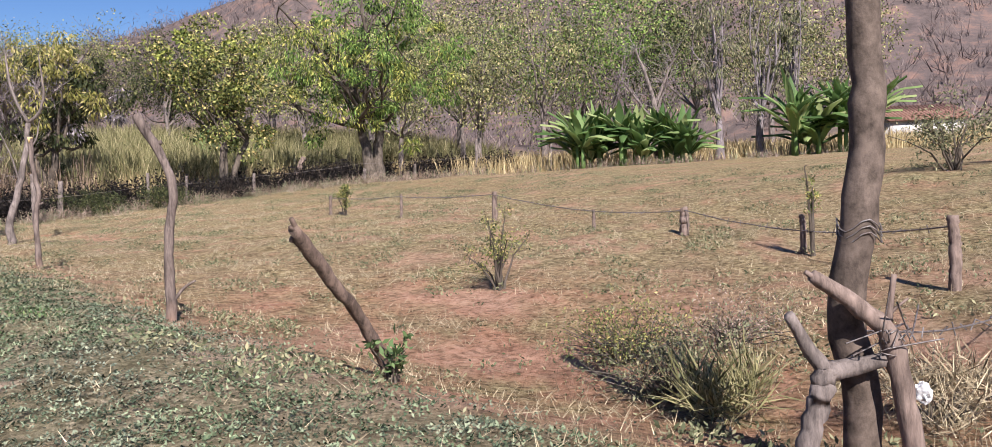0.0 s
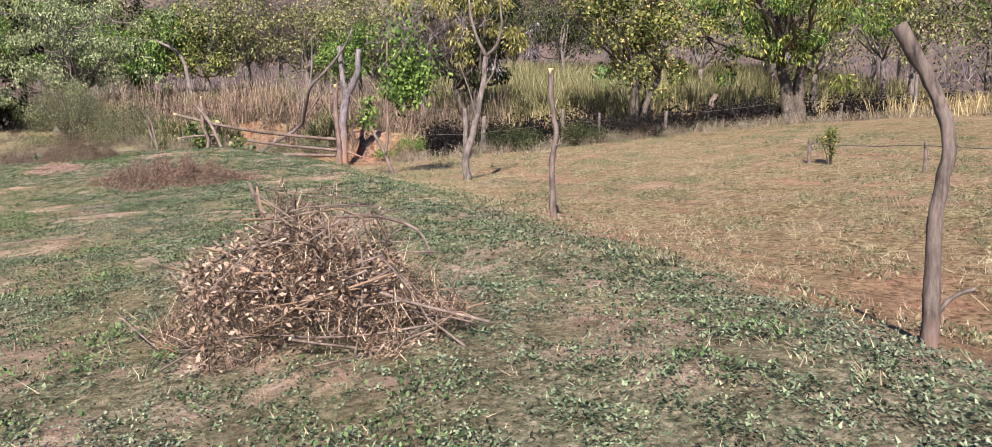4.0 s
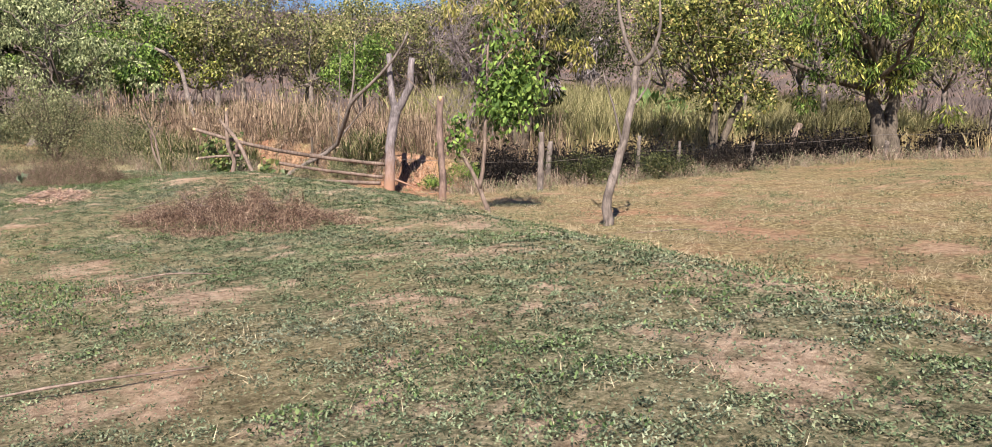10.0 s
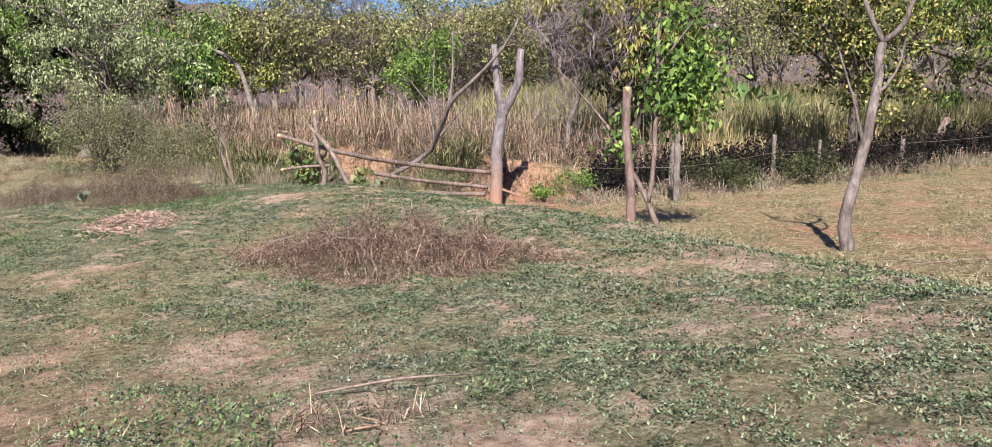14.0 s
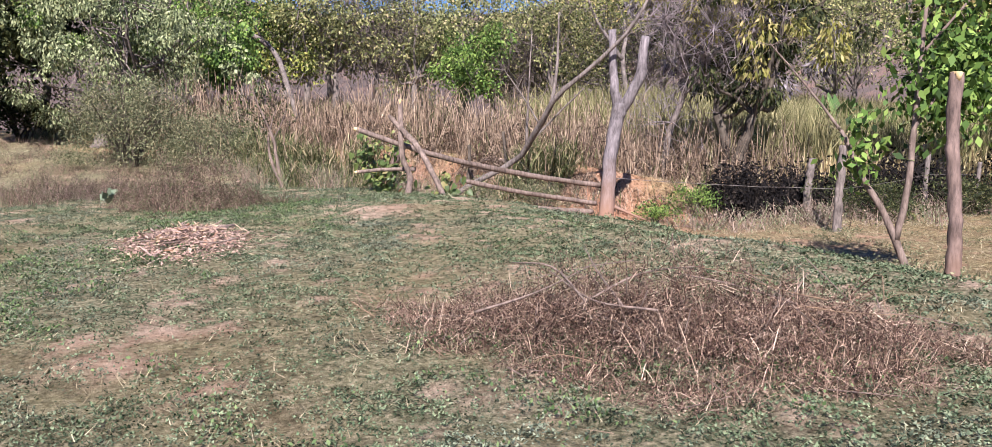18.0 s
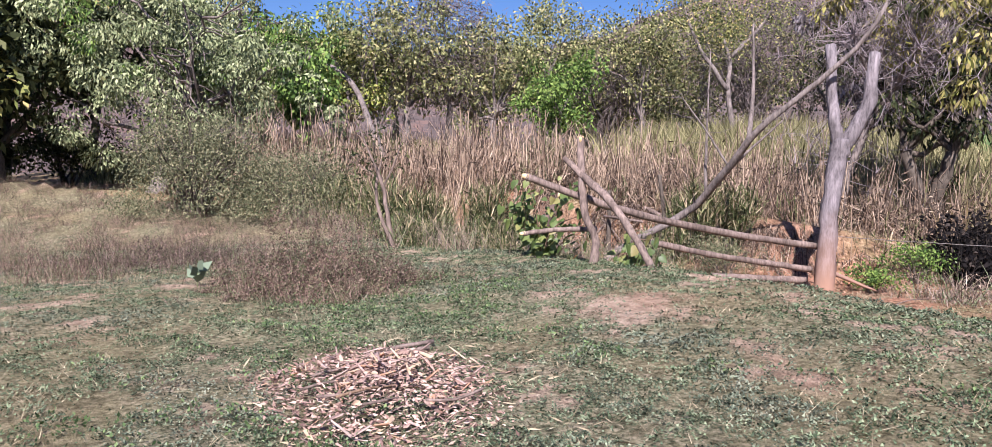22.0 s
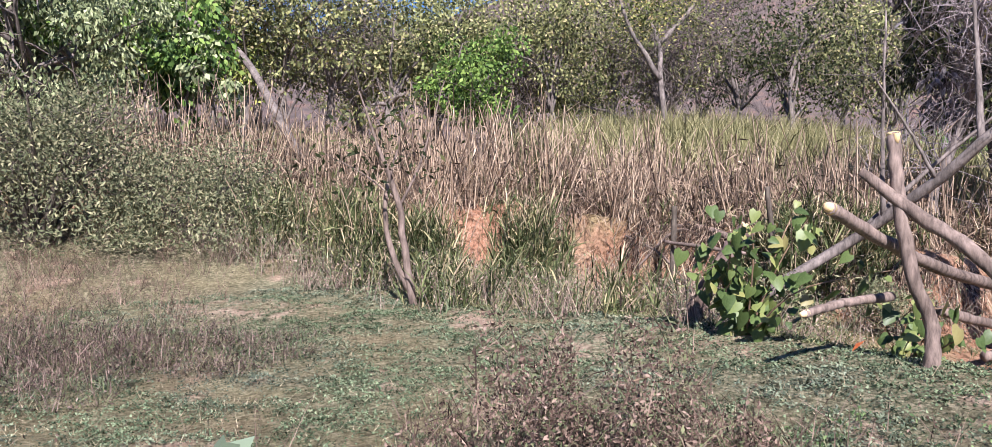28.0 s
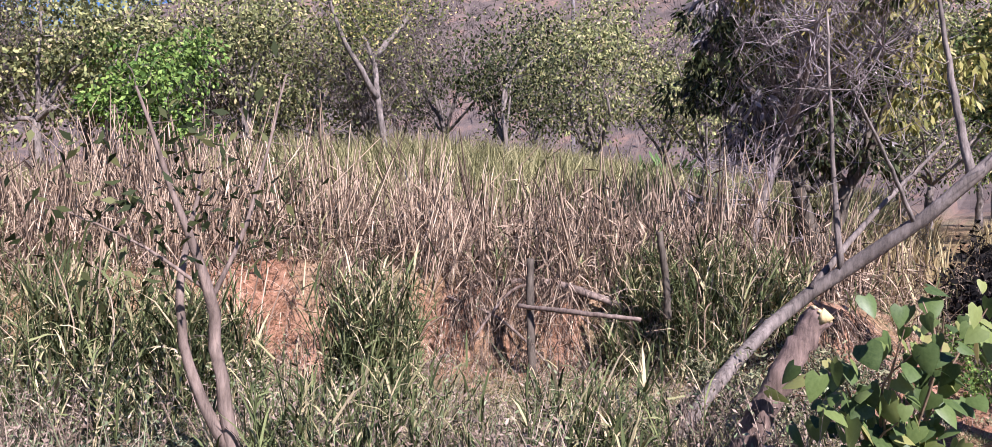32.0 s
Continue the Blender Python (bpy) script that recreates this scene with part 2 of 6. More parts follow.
L_PALE = leaf_material("pale_grey_green_leaf", [(0.0, (0.075, 0.10, 0.045)), (0.5, (0.20, 0.235, 0.115)), (1.0, (0.36, 0.385, 0.215))], 0.8, 0.1, gain=1.3)
L_BUSH = leaf_material("dusty_bush_leaf", [(0.0, (0.06, 0.07, 0.035)), (0.5, (0.13, 0.14, 0.075)), (1.0, (0.26, 0.24, 0.14))], 0.75, 0.1, gain=1.35)
# dark leaf; in the wood its colour also carries the canopy shade
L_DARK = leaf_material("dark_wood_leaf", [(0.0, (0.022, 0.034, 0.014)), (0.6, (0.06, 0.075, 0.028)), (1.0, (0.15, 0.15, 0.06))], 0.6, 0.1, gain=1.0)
L_SCRUB = leaf_material("olive_brown_scrub_leaf", [(0.0, (0.035, 0.04, 0.018)), (0.5, (0.125, 0.135, 0.055)), (0.85, (0.205, 0.205, 0.085)), (1.0, (0.27, 0.22, 0.12))], 0.6, 0.15, gain=2.0)
L_MAUVE = leaf_material("bare_scrub_twig", [(0.0, (0.13, 0.10, 0.095)), (0.5, (0.24, 0.19, 0.18)), (1.0, (0.34, 0.27, 0.24))], 0.9, gain=0.72)
L_SEED = leaf_material("grey_seedling_leaf", [(0.0, (0.15, 0.20, 0.13)), (1.0, (0.24, 0.30, 0.20))], 0.6, 0.1)
L_BANANA = leaf_material("banana_leaf", [(0.0, (0.08, 0.16, 0.05)), (0.6, (0.19, 0.31, 0.10)), (1.0, (0.40, 0.46, 0.20))], 0.5, 0.3)
L_FLUSH = leaf_material("cream_flush_leaf", [(0.0, (0.13, 0.145, 0.035)), (0.5, (0.36, 0.345, 0.085)), (1.0, (0.56, 0.47, 0.21))], 0.55, 0.15, gain=0.85)
L_HANG = leaf_material("hanging_grey_leaf", [(0.0, (0.07, 0.06, 0.065)), (0.5, (0.16, 0.14, 0.15)), (1.0, (0.34, 0.30, 0.31))], 0.8)
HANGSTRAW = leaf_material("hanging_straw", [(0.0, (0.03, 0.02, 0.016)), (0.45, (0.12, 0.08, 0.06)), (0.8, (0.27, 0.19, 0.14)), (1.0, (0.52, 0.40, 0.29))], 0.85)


# ---- building blocks ----
class Build:
    """Gathers vertices and faces, and turns them into one mesh."""

    def __init__(self):
        self.v, self.f, self.n = [], [], 0

    def add(self, verts, *faces):
        verts = np.asarray(verts, float).reshape(-1, 3)
        for f in faces:
            f = np.asarray(f, int)
            if len(f):
                self.f.append(f + self.n)
        self.v.append(verts)
        self.n += len(verts)

    def tube(self, pts, radii, sides=6, cap=True, rough=0.0, rng=None):
        pts = np.asarray(pts, float)
        k = len(pts)
        radii = np.broadcast_to(np.asarray(radii, float), (k,))
        tan = np.gradient(pts, axis=0)
        tan /= np.linalg.norm(tan, axis=1)[:, None] + 1e-9
        ref = np.array([0.0, 0.0, 1.0]) if abs(tan[:, 2]).mean() < 0.8 else np.array([1.0, 0.0, 0.0])
        a = np.cross(tan, ref)
        a /= np.linalg.norm(a, axis=1)[:, None] + 1e-9
        b = np.cross(tan, a)
        ang = np.arange(sides) * 2 * math.pi / sides
        ring = np.cos(ang)[None, :, None] * a[:, None] + np.sin(ang)[None, :, None] * b[:, None]
        r = radii[:, None, None] * np.ones((k, sides, 1))
        if rough and rng is not None:
            r = r * (1 + rough * rng.standard_normal((k, sides, 1)))
        v = (pts[:, None] + ring * r).reshape(-1, 3)
        i = np.arange(k - 1)[:, None] * sides
        j = np.arange(sides)[None]
        j2 = (j + 1) % sides
        q = np.stack([i + j, i + j2, i + sides + j2, i + sides + j], -1).reshape(-1, 4)
        if cap:
            v = np.concatenate([v, pts[:1], pts[-1:]])
            s = np.arange(sides)
            s2 = (s + 1) % sides
            t0 = np.stack([s2, s, np.full(sides, k * sides)], -1)
            t1 = np.stack([s + (k - 1) * sides, s2 + (k - 1) * sides, np.full(sides, k * sides + 1)], -1)
            self.add(v, q, t0, t1)
        else:
            self.add(v, q)

    def leaves(self, pos, axis, size, width, rng, fold=0.25, up=None):
        """Pointed leaves: each a folded lozenge from its stalk along its axis."""
        pos = np.asarray(pos, float)
        n = len(pos)
        axis = axis / (np.linalg.norm(axis, axis=1)[:, None] + 1e-9)
        ref = rng.standard_normal((n, 3)) if up is None else up + 0.5 * rng.standard_normal((n, 3))
        side = np.cross(axis, ref)
        side /= np.linalg.norm(side, axis=1)[:, None] + 1e-9
        nor = np.cross(side, axis)
        size = np.broadcast_to(size, (n,))[:, None]
        half = size * width * 0.5
        mid = pos + axis * size * 0.45
        v = np.stack([pos, mid + side * half + nor * half * fold, pos + axis * size, mid - side * half + nor * half * fold], 1)
        self.add(v.reshape(-1, 3), np.arange(4 * n).reshape(-1, 4))

    def blades(self, pos, tip, width, rng):
        """Grass blades: a narrow foot, a bend, and a point."""
        n = len(pos)
        side = np.cross(tip, np.array([0, 0, 1.0])) + 0.3 * rng.standard_normal((n, 3)) * np.linalg.norm(tip, axis=1)[:, None]
        side /= np.linalg.norm(side, axis=1)[:, None] + 1e-9
        w = np.broadcast_to(width, (n,))[:, None] * 0.5
        mid = pos + tip * 0.55 + np.array([0, 0, 0.12]) * np.linalg.norm(tip, axis=1)[:, None]
        v = np.stack([pos - side * w, pos + side * w, mid + side * w * 0.8, mid - side * w * 0.8, pos + tip], 1)
        i = np.arange(n)[:, None] * 5
        self.add(v.reshape(-1, 3), i + np.array([[0, 1, 2, 3]]), i + np.array([[3, 2, 4]]))

    def slivers(self, pos, tip, width, rng):
        """The plainest blades, one triangle each."""
        n = len(pos)
        side = rng.standard_normal((n, 3))
        side[:, 2] *= 0.2
        side /= np.linalg.norm(side, axis=1)[:, None] + 1e-9
        w = np.broadcast_to(width, (n,))[:, None] * 0.5
        v = np.stack([pos - side * w, pos + side * w, pos + tip], 1)
        self.add(v.reshape(-1, 3), np.arange(3 * n).reshape(-1, 3))

    def flecks(self, pos, heading, tilt, length, width):
        """Small flat leaves, one triangle each, lying at a tilt."""
        c, s = np.cos(heading), np.sin(heading)
        tip = np.stack([c, s, np.tan(np.clip(tilt, -0.3, 0.85))], -1) * np.asarray(length)[:, None]
        side = np.stack([-s, c, 0.4 * np.sin(heading * 7)], -1) * (np.asarray(width) * 0.5)[:, None]
        v = np.stack([pos - side, pos + side, pos + tip], 1)
        self.add(v.reshape(-1, 3), np.arange(3 * len(pos)).reshape(-1, 3))

    def petals(self, pos, heading, tilt, length, width):
        """Small roundish leaves, one quad each, lying at a tilt."""
        c, s = np.cos(heading), np.sin(heading)
        L, w = np.asarray(length)[:, None], np.asarray(width)[:, None] * 0.5
        tip = np.stack([c, s, np.tan(np.clip(tilt, -0.5, 0.9))], -1) * L
        side = np.stack([-s, c, 0.35 * np.sin(heading * 7)], -1) * w
        mid = pos + tip * 0.5 + np.array([0, 0, 0.12]) * L
        v = np.stack([pos, mid + side, pos + tip, mid - side], 1)
        self.add(v.reshape(-1, 3), np.arange(4 * len(pos)).reshape(-1, 4))

    def mesh(self, name, smooth=False):
        me = bpy.data.meshes.new(name)
        v = np.concatenate(self.v)
        loops = np.concatenate([f.ravel() for f in self.f])
        sizes = np.concatenate([np.full(len(f), f.shape[1]) for f in self.f])
        me.vertices.add(len(v))
        me.vertices.foreach_set("co", v.astype(np.float32).ravel())
        me.loops.add(len(loops))
        me.loops.foreach_set("vertex_index", loops.astype(np.int32))
        me.polygons.add(len(sizes))
        me.polygons.foreach_set("loop_start", np.concatenate([[0], np.cumsum(sizes)[:-1]]).astype(np.int32))
        if smooth:
            me.polygons.foreach_set("use_smooth", np.ones(len(sizes), bool))
        me.update(calc_edges=True)
        return me


def part(name, build, material, parent=None, label="", smooth=False):
    me = build if isinstance(build, bpy.types.Mesh) else build.mesh(name, smooth)
    if not me.materials:
        me.materials.append(material)
    ob = new(name, me)
    if parent is not None:
        ob.parent = parent
    if label:
        tagged(ob, label)
    return ob


def thing(name, place, label, category, group=""):
    ob = new(name)
    ob.location = place
    ob.empty_display_size = 0.2
    return tagged(ob, label, category, group)


def stuff(name, build, material, label, category):
    return tagged(part(name, build, material), label, category, kind="stuff")


def smooth01(t):
    t = np.clip(t, 0, 1)
    return t * t * (3 - 2 * t)


class Waves:
    """Smooth random relief in the plane, from a sum of sines."""

    def __init__(self, seed, size, count=10):
        r = np.random.default_rng(seed)
        a = r.uniform(0, 2 * math.pi, count)
        k = 2 * math.pi / (size * r.uniform(0.6, 1.7, count))
        self.kx, self.ky, self.p = k * np.cos(a), k * np.sin(a), r.uniform(0, 2 * math.pi, count)

    def __call__(self, x, y):
        x, y = np.asarray(x, float), np.asarray(y, float)
        out = np.zeros(np.broadcast(x, y).shape)
        for kx, ky, p in zip(self.kx, self.ky, self.p):
            out += np.sin(kx * x + ky * y + p)
        return out / math.sqrt(len(self.p))


W_BIG, W_MID, W_SMALL, W_PATCH, W_HILL, W_TINY = Waves(1, 6), Waves(2, 2.2), Waves(3, 0.7), Waves(4, 1.6), Waves(5, 60), Waves(6, 0.3, 14)

BANK = np.array([(-60, 62), (-14, 50), (-5, 45.2), (0.2, 42.6), (3.2, 40.6), (5.2, 39.2), (6.3, 37.8), (6.8, 36.2), (7.1, 34.8), (8.0, 33.4), (10, 32.7), (13, 32.2), (18, 32.6), (24, 34), (60, 40)], float)


def bank_distance(x, y):
    """Distance from the line of the bank, positive on the side of the cane field."""
    x, y = np.broadcast_arrays(np.asarray(x, float), np.asarray(y, float))
    best, sign = np.full(x.shape, 1e9), np.ones(x.shape)
    for (ax, ay), (bx, by) in zip(BANK[:-1], BANK[1:]):
        dx, dy = bx - ax, by - ay
        t = np.clip(((x - ax) * dx + (y - ay) * dy) / (dx * dx + dy * dy), 0, 1)
        d = np.hypot(x - ax - t * dx, y - ay - t * dy)
        s = np.where(dx * (y - ay) - dy * (x - ax) > 0, 1.0, -1.0)
        near = d < best
        best, sign = np.where(near, d, best), np.where(near, s, sign)
    return best * sign


def edge_line(y):
    return np.interp(y, [-30, 15, 20, 25, 27.5, 29.6, 31.5, 33, 34, 35, 36.2, 38.5, 41.2, 43, 46, 60], [5.5, 5.5, 5.1, 3.9, 3.2, 2.75, 2.6, 2.3, 1.8, 1.1, 0.5, 0.2, -0.6, -2.6, -7, -30])


def ground(x, y, fine=True):
    """Height of the ground."""
    x, y = np.broadcast_arrays(np.asarray(x, float), np.asarray(y, float))
    left = np.zeros(x.shape)
    for s in (-1.2, 0, 1.2):
        left += np.interp(y + s, [-30, -6, 1, 9, 12, 15.7, 21, 24, 28, 31, 36.5, 39, 42, 48, 60], [-0.5, -0.4, -0.28, -0.24, -0.13, -0.2, 0.1, 0.27, 0.45, 0.38, 0.38, 0.52, 0.95, 2.2, 2.9]) / 3
    left += 0.05 * (np.clip(x, -8, 5.5) - 1)
    right = -0.33 + 0.062 * np.clip(x - 10, 0, 16) + 0.02 * np.clip(x - 26, 0, 60) + 0.36 * smooth01((y - 32) / 2.5) * (x < 20)
    s = smooth01((x - edge_line(y)) / 2.7)
    z = left * (1 - s) + right * s
    z = z - 0.28 * np.exp(-((x - 8.3) ** 2 / 4 + (y + 2.2) ** 2 / 14))
    z = z - 0.25 * np.exp(-((x - 12.5) ** 2 / 30 + (y + 1.0) ** 2 / 30)) * s
    d = bank_distance(x, y)
    width = np.interp(x, [4, 7, 9, 14, 24], [1.0, 1.1, 1.5, 3.2, 5])
    top = np.interp(x, [-10, 0, 5, 7.2, 9.0, 11, 14, 24], [1.2, 1.3, 1.45, 1.2, 1.0, 0.65, 0.38, 0.9]) + 0.03 * np.clip(d, 0, 60) + 0.13 * np.clip(d - 5, 0, 14) * np.clip((x + 14) / 10, 0, 1) * np.clip((y - 22) / 8, 0, 1)
    z = z + np.clip(top - z, 0, 9) * smooth01((d + 0.25 * W_MID(x, y)) / width)
    r = np.hypot(x - 2, y - 15)
    az = np.degrees(np.arctan2(x - 2, y - 15))
    far = np.interp(az, [-180, -60, -12, 4, 14, 24, 33, 44, 66, 90, 180], [8, 30, 38, 29, 28, 36, 50, 66, 58, 30, 8])
    near = np.interp(az, [-180, -20, 5, 40, 62, 75, 90, 180], [90, 75, 95, 90, 72, 62, 60, 90])
    z = z + far * smooth01((r - near) / 120) * (1 + 0.10 * W_HILL(x, y))
    if fine:
        z = z + 0.05 * W_BIG(x, y) * smooth01((r + 10) / 30) * 0.6 + 0.018 * W_MID(x, y) + 0.007 * W_SMALL(x, y)
        face = np.exp(-((d - 0.5) / 0.7) ** 2) * (x < 16)
        z = z + face * (0.14 * W_SMALL(x, y) + 0.12 * W_TINY(x, y))
    return z


def trodden(x, y):
    """The bare way up the bank behind the gate."""
    return np.exp(-((x - 8.6 - 0.35 * (y - 33)) ** 2 / 2.2 + (y - 33.4) ** 2 / 5.5))


def bare(x, y):
    """Where the soil is bare: patches in the turf, the foot of the bank, the hollow, the ground about the gate."""
    d = bank_distance(x, y)
    patch = smooth01((W_PATCH(x, y) + 0.7 * W_SMALL(x, y) + 0.9 * W_TINY(x, y) + 0.5 * W_BIG(x, y) - 0.8 - 0.25 * smooth01((y - 14) / 4) + 0.95 * smooth01((1.6 - x) / 2) * (y < 16) * (y > 1)) / 0.9)
    s = smooth01((x - edge_line(y)) / 1.5)
    patch = np.maximum(patch * (1 - 0.2 * s), s * smooth01((W_BIG(x + 9, y) + 0.8 * W_PATCH(x, y) + 0.5 * W_SMALL(x, y) - 0.9) / 0.8) * 0.8 * (x < 18))
    mound = np.exp(-((x - 4.5) ** 2 + (y - 41.0) ** 2) / 0.9) * 1.3
    hollow = np.exp(-((x - 9.0) ** 2 / 9 + (y + 1.0) ** 2 / 26)) * (0.8 + 0.5 * W_PATCH(x, y) + 0.4 * W_SMALL(x, y) + 0.25 * W_TINY(x, y))
    strip = np.exp(-((x - edge_line(y) - 1.6) / 0.8) ** 2) * (0.5 + 0.35 * W_PATCH(x, y) + 0.25 * W_SMALL(x, y)) * (y < 14)
    gate = np.exp(-((x - 8.0) ** 2 / 11 + (y - 31.7) ** 2 / 3.0)) * (1.05 + 0.5 * W_SMALL(x, y) + 0.3 * W_TINY(x, y))
    face = np.exp(-((d - 0.35) / 0.75) ** 2) * np.interp(x, [-6, 2, 4, 9, 12, 15, 30], [0, 0.15, 1.2, 1.4, 1.0, 0.45, 0.45]) * (0.75 + 0.45 * W_SMALL(x, y) + 0.25 * W_TINY(x, y))
    return np.clip(np.maximum.reduce([0.9 * patch, hollow, strip, gate, face, mound, 1.1 * trodden(x, y)]), 0, 1)


def green(x, y):
    """How green the turf is: lush on the near field, straw beyond its edge."""
    s = smooth01((x - edge_line(y) - 0.2) / 1.4)
    g = 0.86 + 0.14 * W_BIG(x + 40, y) + 0.14 * W_PATCH(x, y + 30) + 0.08 * W_SMALL(x, y)
    g = g - np.where(y < 20, 0.2, 0.08) * smooth01((1.0 - x) / 4) 
    return np.clip(g * (1 - s) + s * (0.12 + 0.12 * W_BIG(x, y) + 0.12 * W_PATCH(x, y)), 0, 1)


def onto(x, y, dz=0.0):
    return np.stack([x, y, ground(x, y) + dz], -1)


def gz(x, y):
    return float(ground(np.array([x]), np.array([y]))[0])


def curve(points, n=12, wob=0.0, rng=None):
    """A smooth line through a few points."""
    p = np.asarray(points, float)
    t = np.linspace(0, 1, len(p))
    u = np.linspace(0, 1, n)
    ext = np.concatenate([[2 * p[0] - p[1]], p, [2 * p[-1] - p[-2]]])
    i = np.clip((u * (len(p) - 1)).astype(int), 0, len(p) - 2)
    f = (u * (len(p) - 1) - i)[:, None]
    a, b, c, d = ext[i], ext[i + 1], ext[i + 2], ext[i + 3]
    out = 0.5 * (2 * b + (c - a) * f + (2 * a - 5 * b + 4 * c - d) * f**2 + (3 * b - a - 3 * c + d) * f**3)
    if wob and rng is not None:
        out[1:-1] += wob * rng.standard_normal((n - 2, 3))
    return out


def branchlets(b, tips, rng, length, r, n=3, up=0.3, sides=3):
    """Twigs from the ends of limbs; gives their own ends."""
    ends = []
    for p in tips:
        for _ in range(n):
            way = rng.standard_normal(3) + np.array([0, 0, up])
            way /= np.linalg.norm(way)
            e = p + way * length * rng.uniform(0.5, 1.2)
            m = (p + e) / 2 + 0.12 * length * rng.standard_normal(3)
            b.tube(curve([p, m, e], 4), np.linspace(r, r * 0.35, 4), sides, cap=False)
            ends.append(e)
    return ends


def tree(base, height, trunk_r, crown, label, leaf, bark, seed, stems=1, limbs=9, clumps=70, per=120, leaf_size=0.13, leaf_width=0.42, clump_r=0.55, droop=0.4, trunk_h=None, lean=(0, 0), name="tree", shift=(0, 0), hollow=0.45, category="tree", twigs=2, group="", second=None, third=None):
    """A tapered trunk with limbs, and a crown of leaf clumps at the ends of the twigs."""
    rng = np.random.default_rng(seed)
    rx, ry, rz = crown
    g = gz(*base)
    t = thing(name, (base[0], base[1], g), label, category, group)
    trunk_h = trunk_h or height * 0.35
    wood, foliage = Build(), Build()
    centre = np.array([lean[0] + shift[0], lean[1] + shift[1], height - rz])
    heads = []
    for s in range(stems):
        off = rng.uniform(-1, 1, 2) * trunk_r * (1.2 if stems > 1 else 0.1)
        head = np.array([lean[0] * 0.6, lean[1] * 0.6, trunk_h]) + np.append(off * 4, 0) * (stems > 1)
        mid = head * 0.5 + np.append(rng.uniform(-1, 1, 2) * trunk_r * 0.7, 0)
        line = curve([(off[0], off[1], -0.15), mid, head], 9, trunk_r * 0.08, rng)
        wood.tube(line, trunk_r / math.sqrt(stems) * np.linspace(1.25, 0.72, 9) * (1 + 0.35 * np.exp(-np.arange(9) * 0.9)), 10, rough=0.05, rng=rng)
        heads.append(head)
    tips = []
    for k in range(limbs):
        d = rng.standard_normal(3)
        d /= np.linalg.norm(d)
        goal = centre + d * np.array([rx, ry, rz]) * rng.uniform(0.45, 0.95)
        start = heads[k % stems]
        mid = start + (goal - start) * 0.5 + np.array([0, 0, 0.12 * height * rng.uniform(-0.3, 0.6)]) + 0.12 * rx * rng.standard_normal(3)
        line = curve([start, mid, goal], 8, 0.02 * rx, rng)
        r0 = trunk_r * rng.uniform(0.35, 0.6) / math.sqrt(stems)
        wood.tube(line, np.linspace(r0, r0 * 0.25, 8), 5, cap=False)
        tips += [line[-1], line[5], line[4]]
    ends = branchlets(wood, tips, rng, 0.4 * min(rx, rz), trunk_r * 0.12, twigs)
    part("trunk", wood, bark, t, smooth=True)
    if clumps:
        spots = np.array(ends)[rng.integers(0, len(ends), clumps // 2)] + 0.15 * rx * rng.standard_normal((clumps // 2, 3))
        d = rng.standard_normal((clumps - clumps // 2, 3))
        d /= np.linalg.norm(d, axis=1)[:, None]
        shell = centre + d * np.array([rx, ry, rz]) * rng.uniform(hollow, 1.0, (len(d), 1))
        spots = np.concatenate([spots, shell])
        sizes = clump_r * rng.uniform(0.55, 1.35, len(spots))
        owner = rng.integers(0, len(spots), clumps * per)
        off = rng.standard_normal((clumps * per, 3))
        off *= (rng.uniform(0.25, 1.0, len(off)) ** 0.5 / (np.linalg.norm(off, axis=1) + 1e-9))[:, None]
        pos = spots[owner] + off * sizes[owner][:, None] * np.array([1, 1, 0.75])
        axis = off + rng.standard_normal(off.shape) * 0.7 - np.array([0, 0, droop * 1.6])
        size = leaf_size * rng.uniform(0.6, 1.3, len(pos))
        if second is not None:
            extra = Build()
            chance = np.full(len(spots), second[1])
            if len(second) > 2:
                chance = chance * ((spots - centre) / np.array([rx, ry, rz]) @ np.array(second[2]) > 0.12)
            pick = (rng.random(len(spots)) < chance)[owner]
            extra.leaves(pos[pick], axis[pick], size[pick], leaf_width, rng)
            part("crown", extra, second[0], t)
            pos, axis, size, owner = pos[~pick], axis[~pick], size[~pick], owner[~pick]
        if third is not None:
            extra = Build()
            pick = (rng.random(len(spots)) < third[1])[owner]
            extra.leaves(pos[pick], axis[pick], size[pick], leaf_width, rng)
            part("crown", extra, third[0], t)
            pos, axis, size = pos[~pick], axis[~pick], size[~pick]
        foliage.leaves(pos, axis, size, leaf_width, rng)
        part("crown", foliage, leaf, t)
    return t


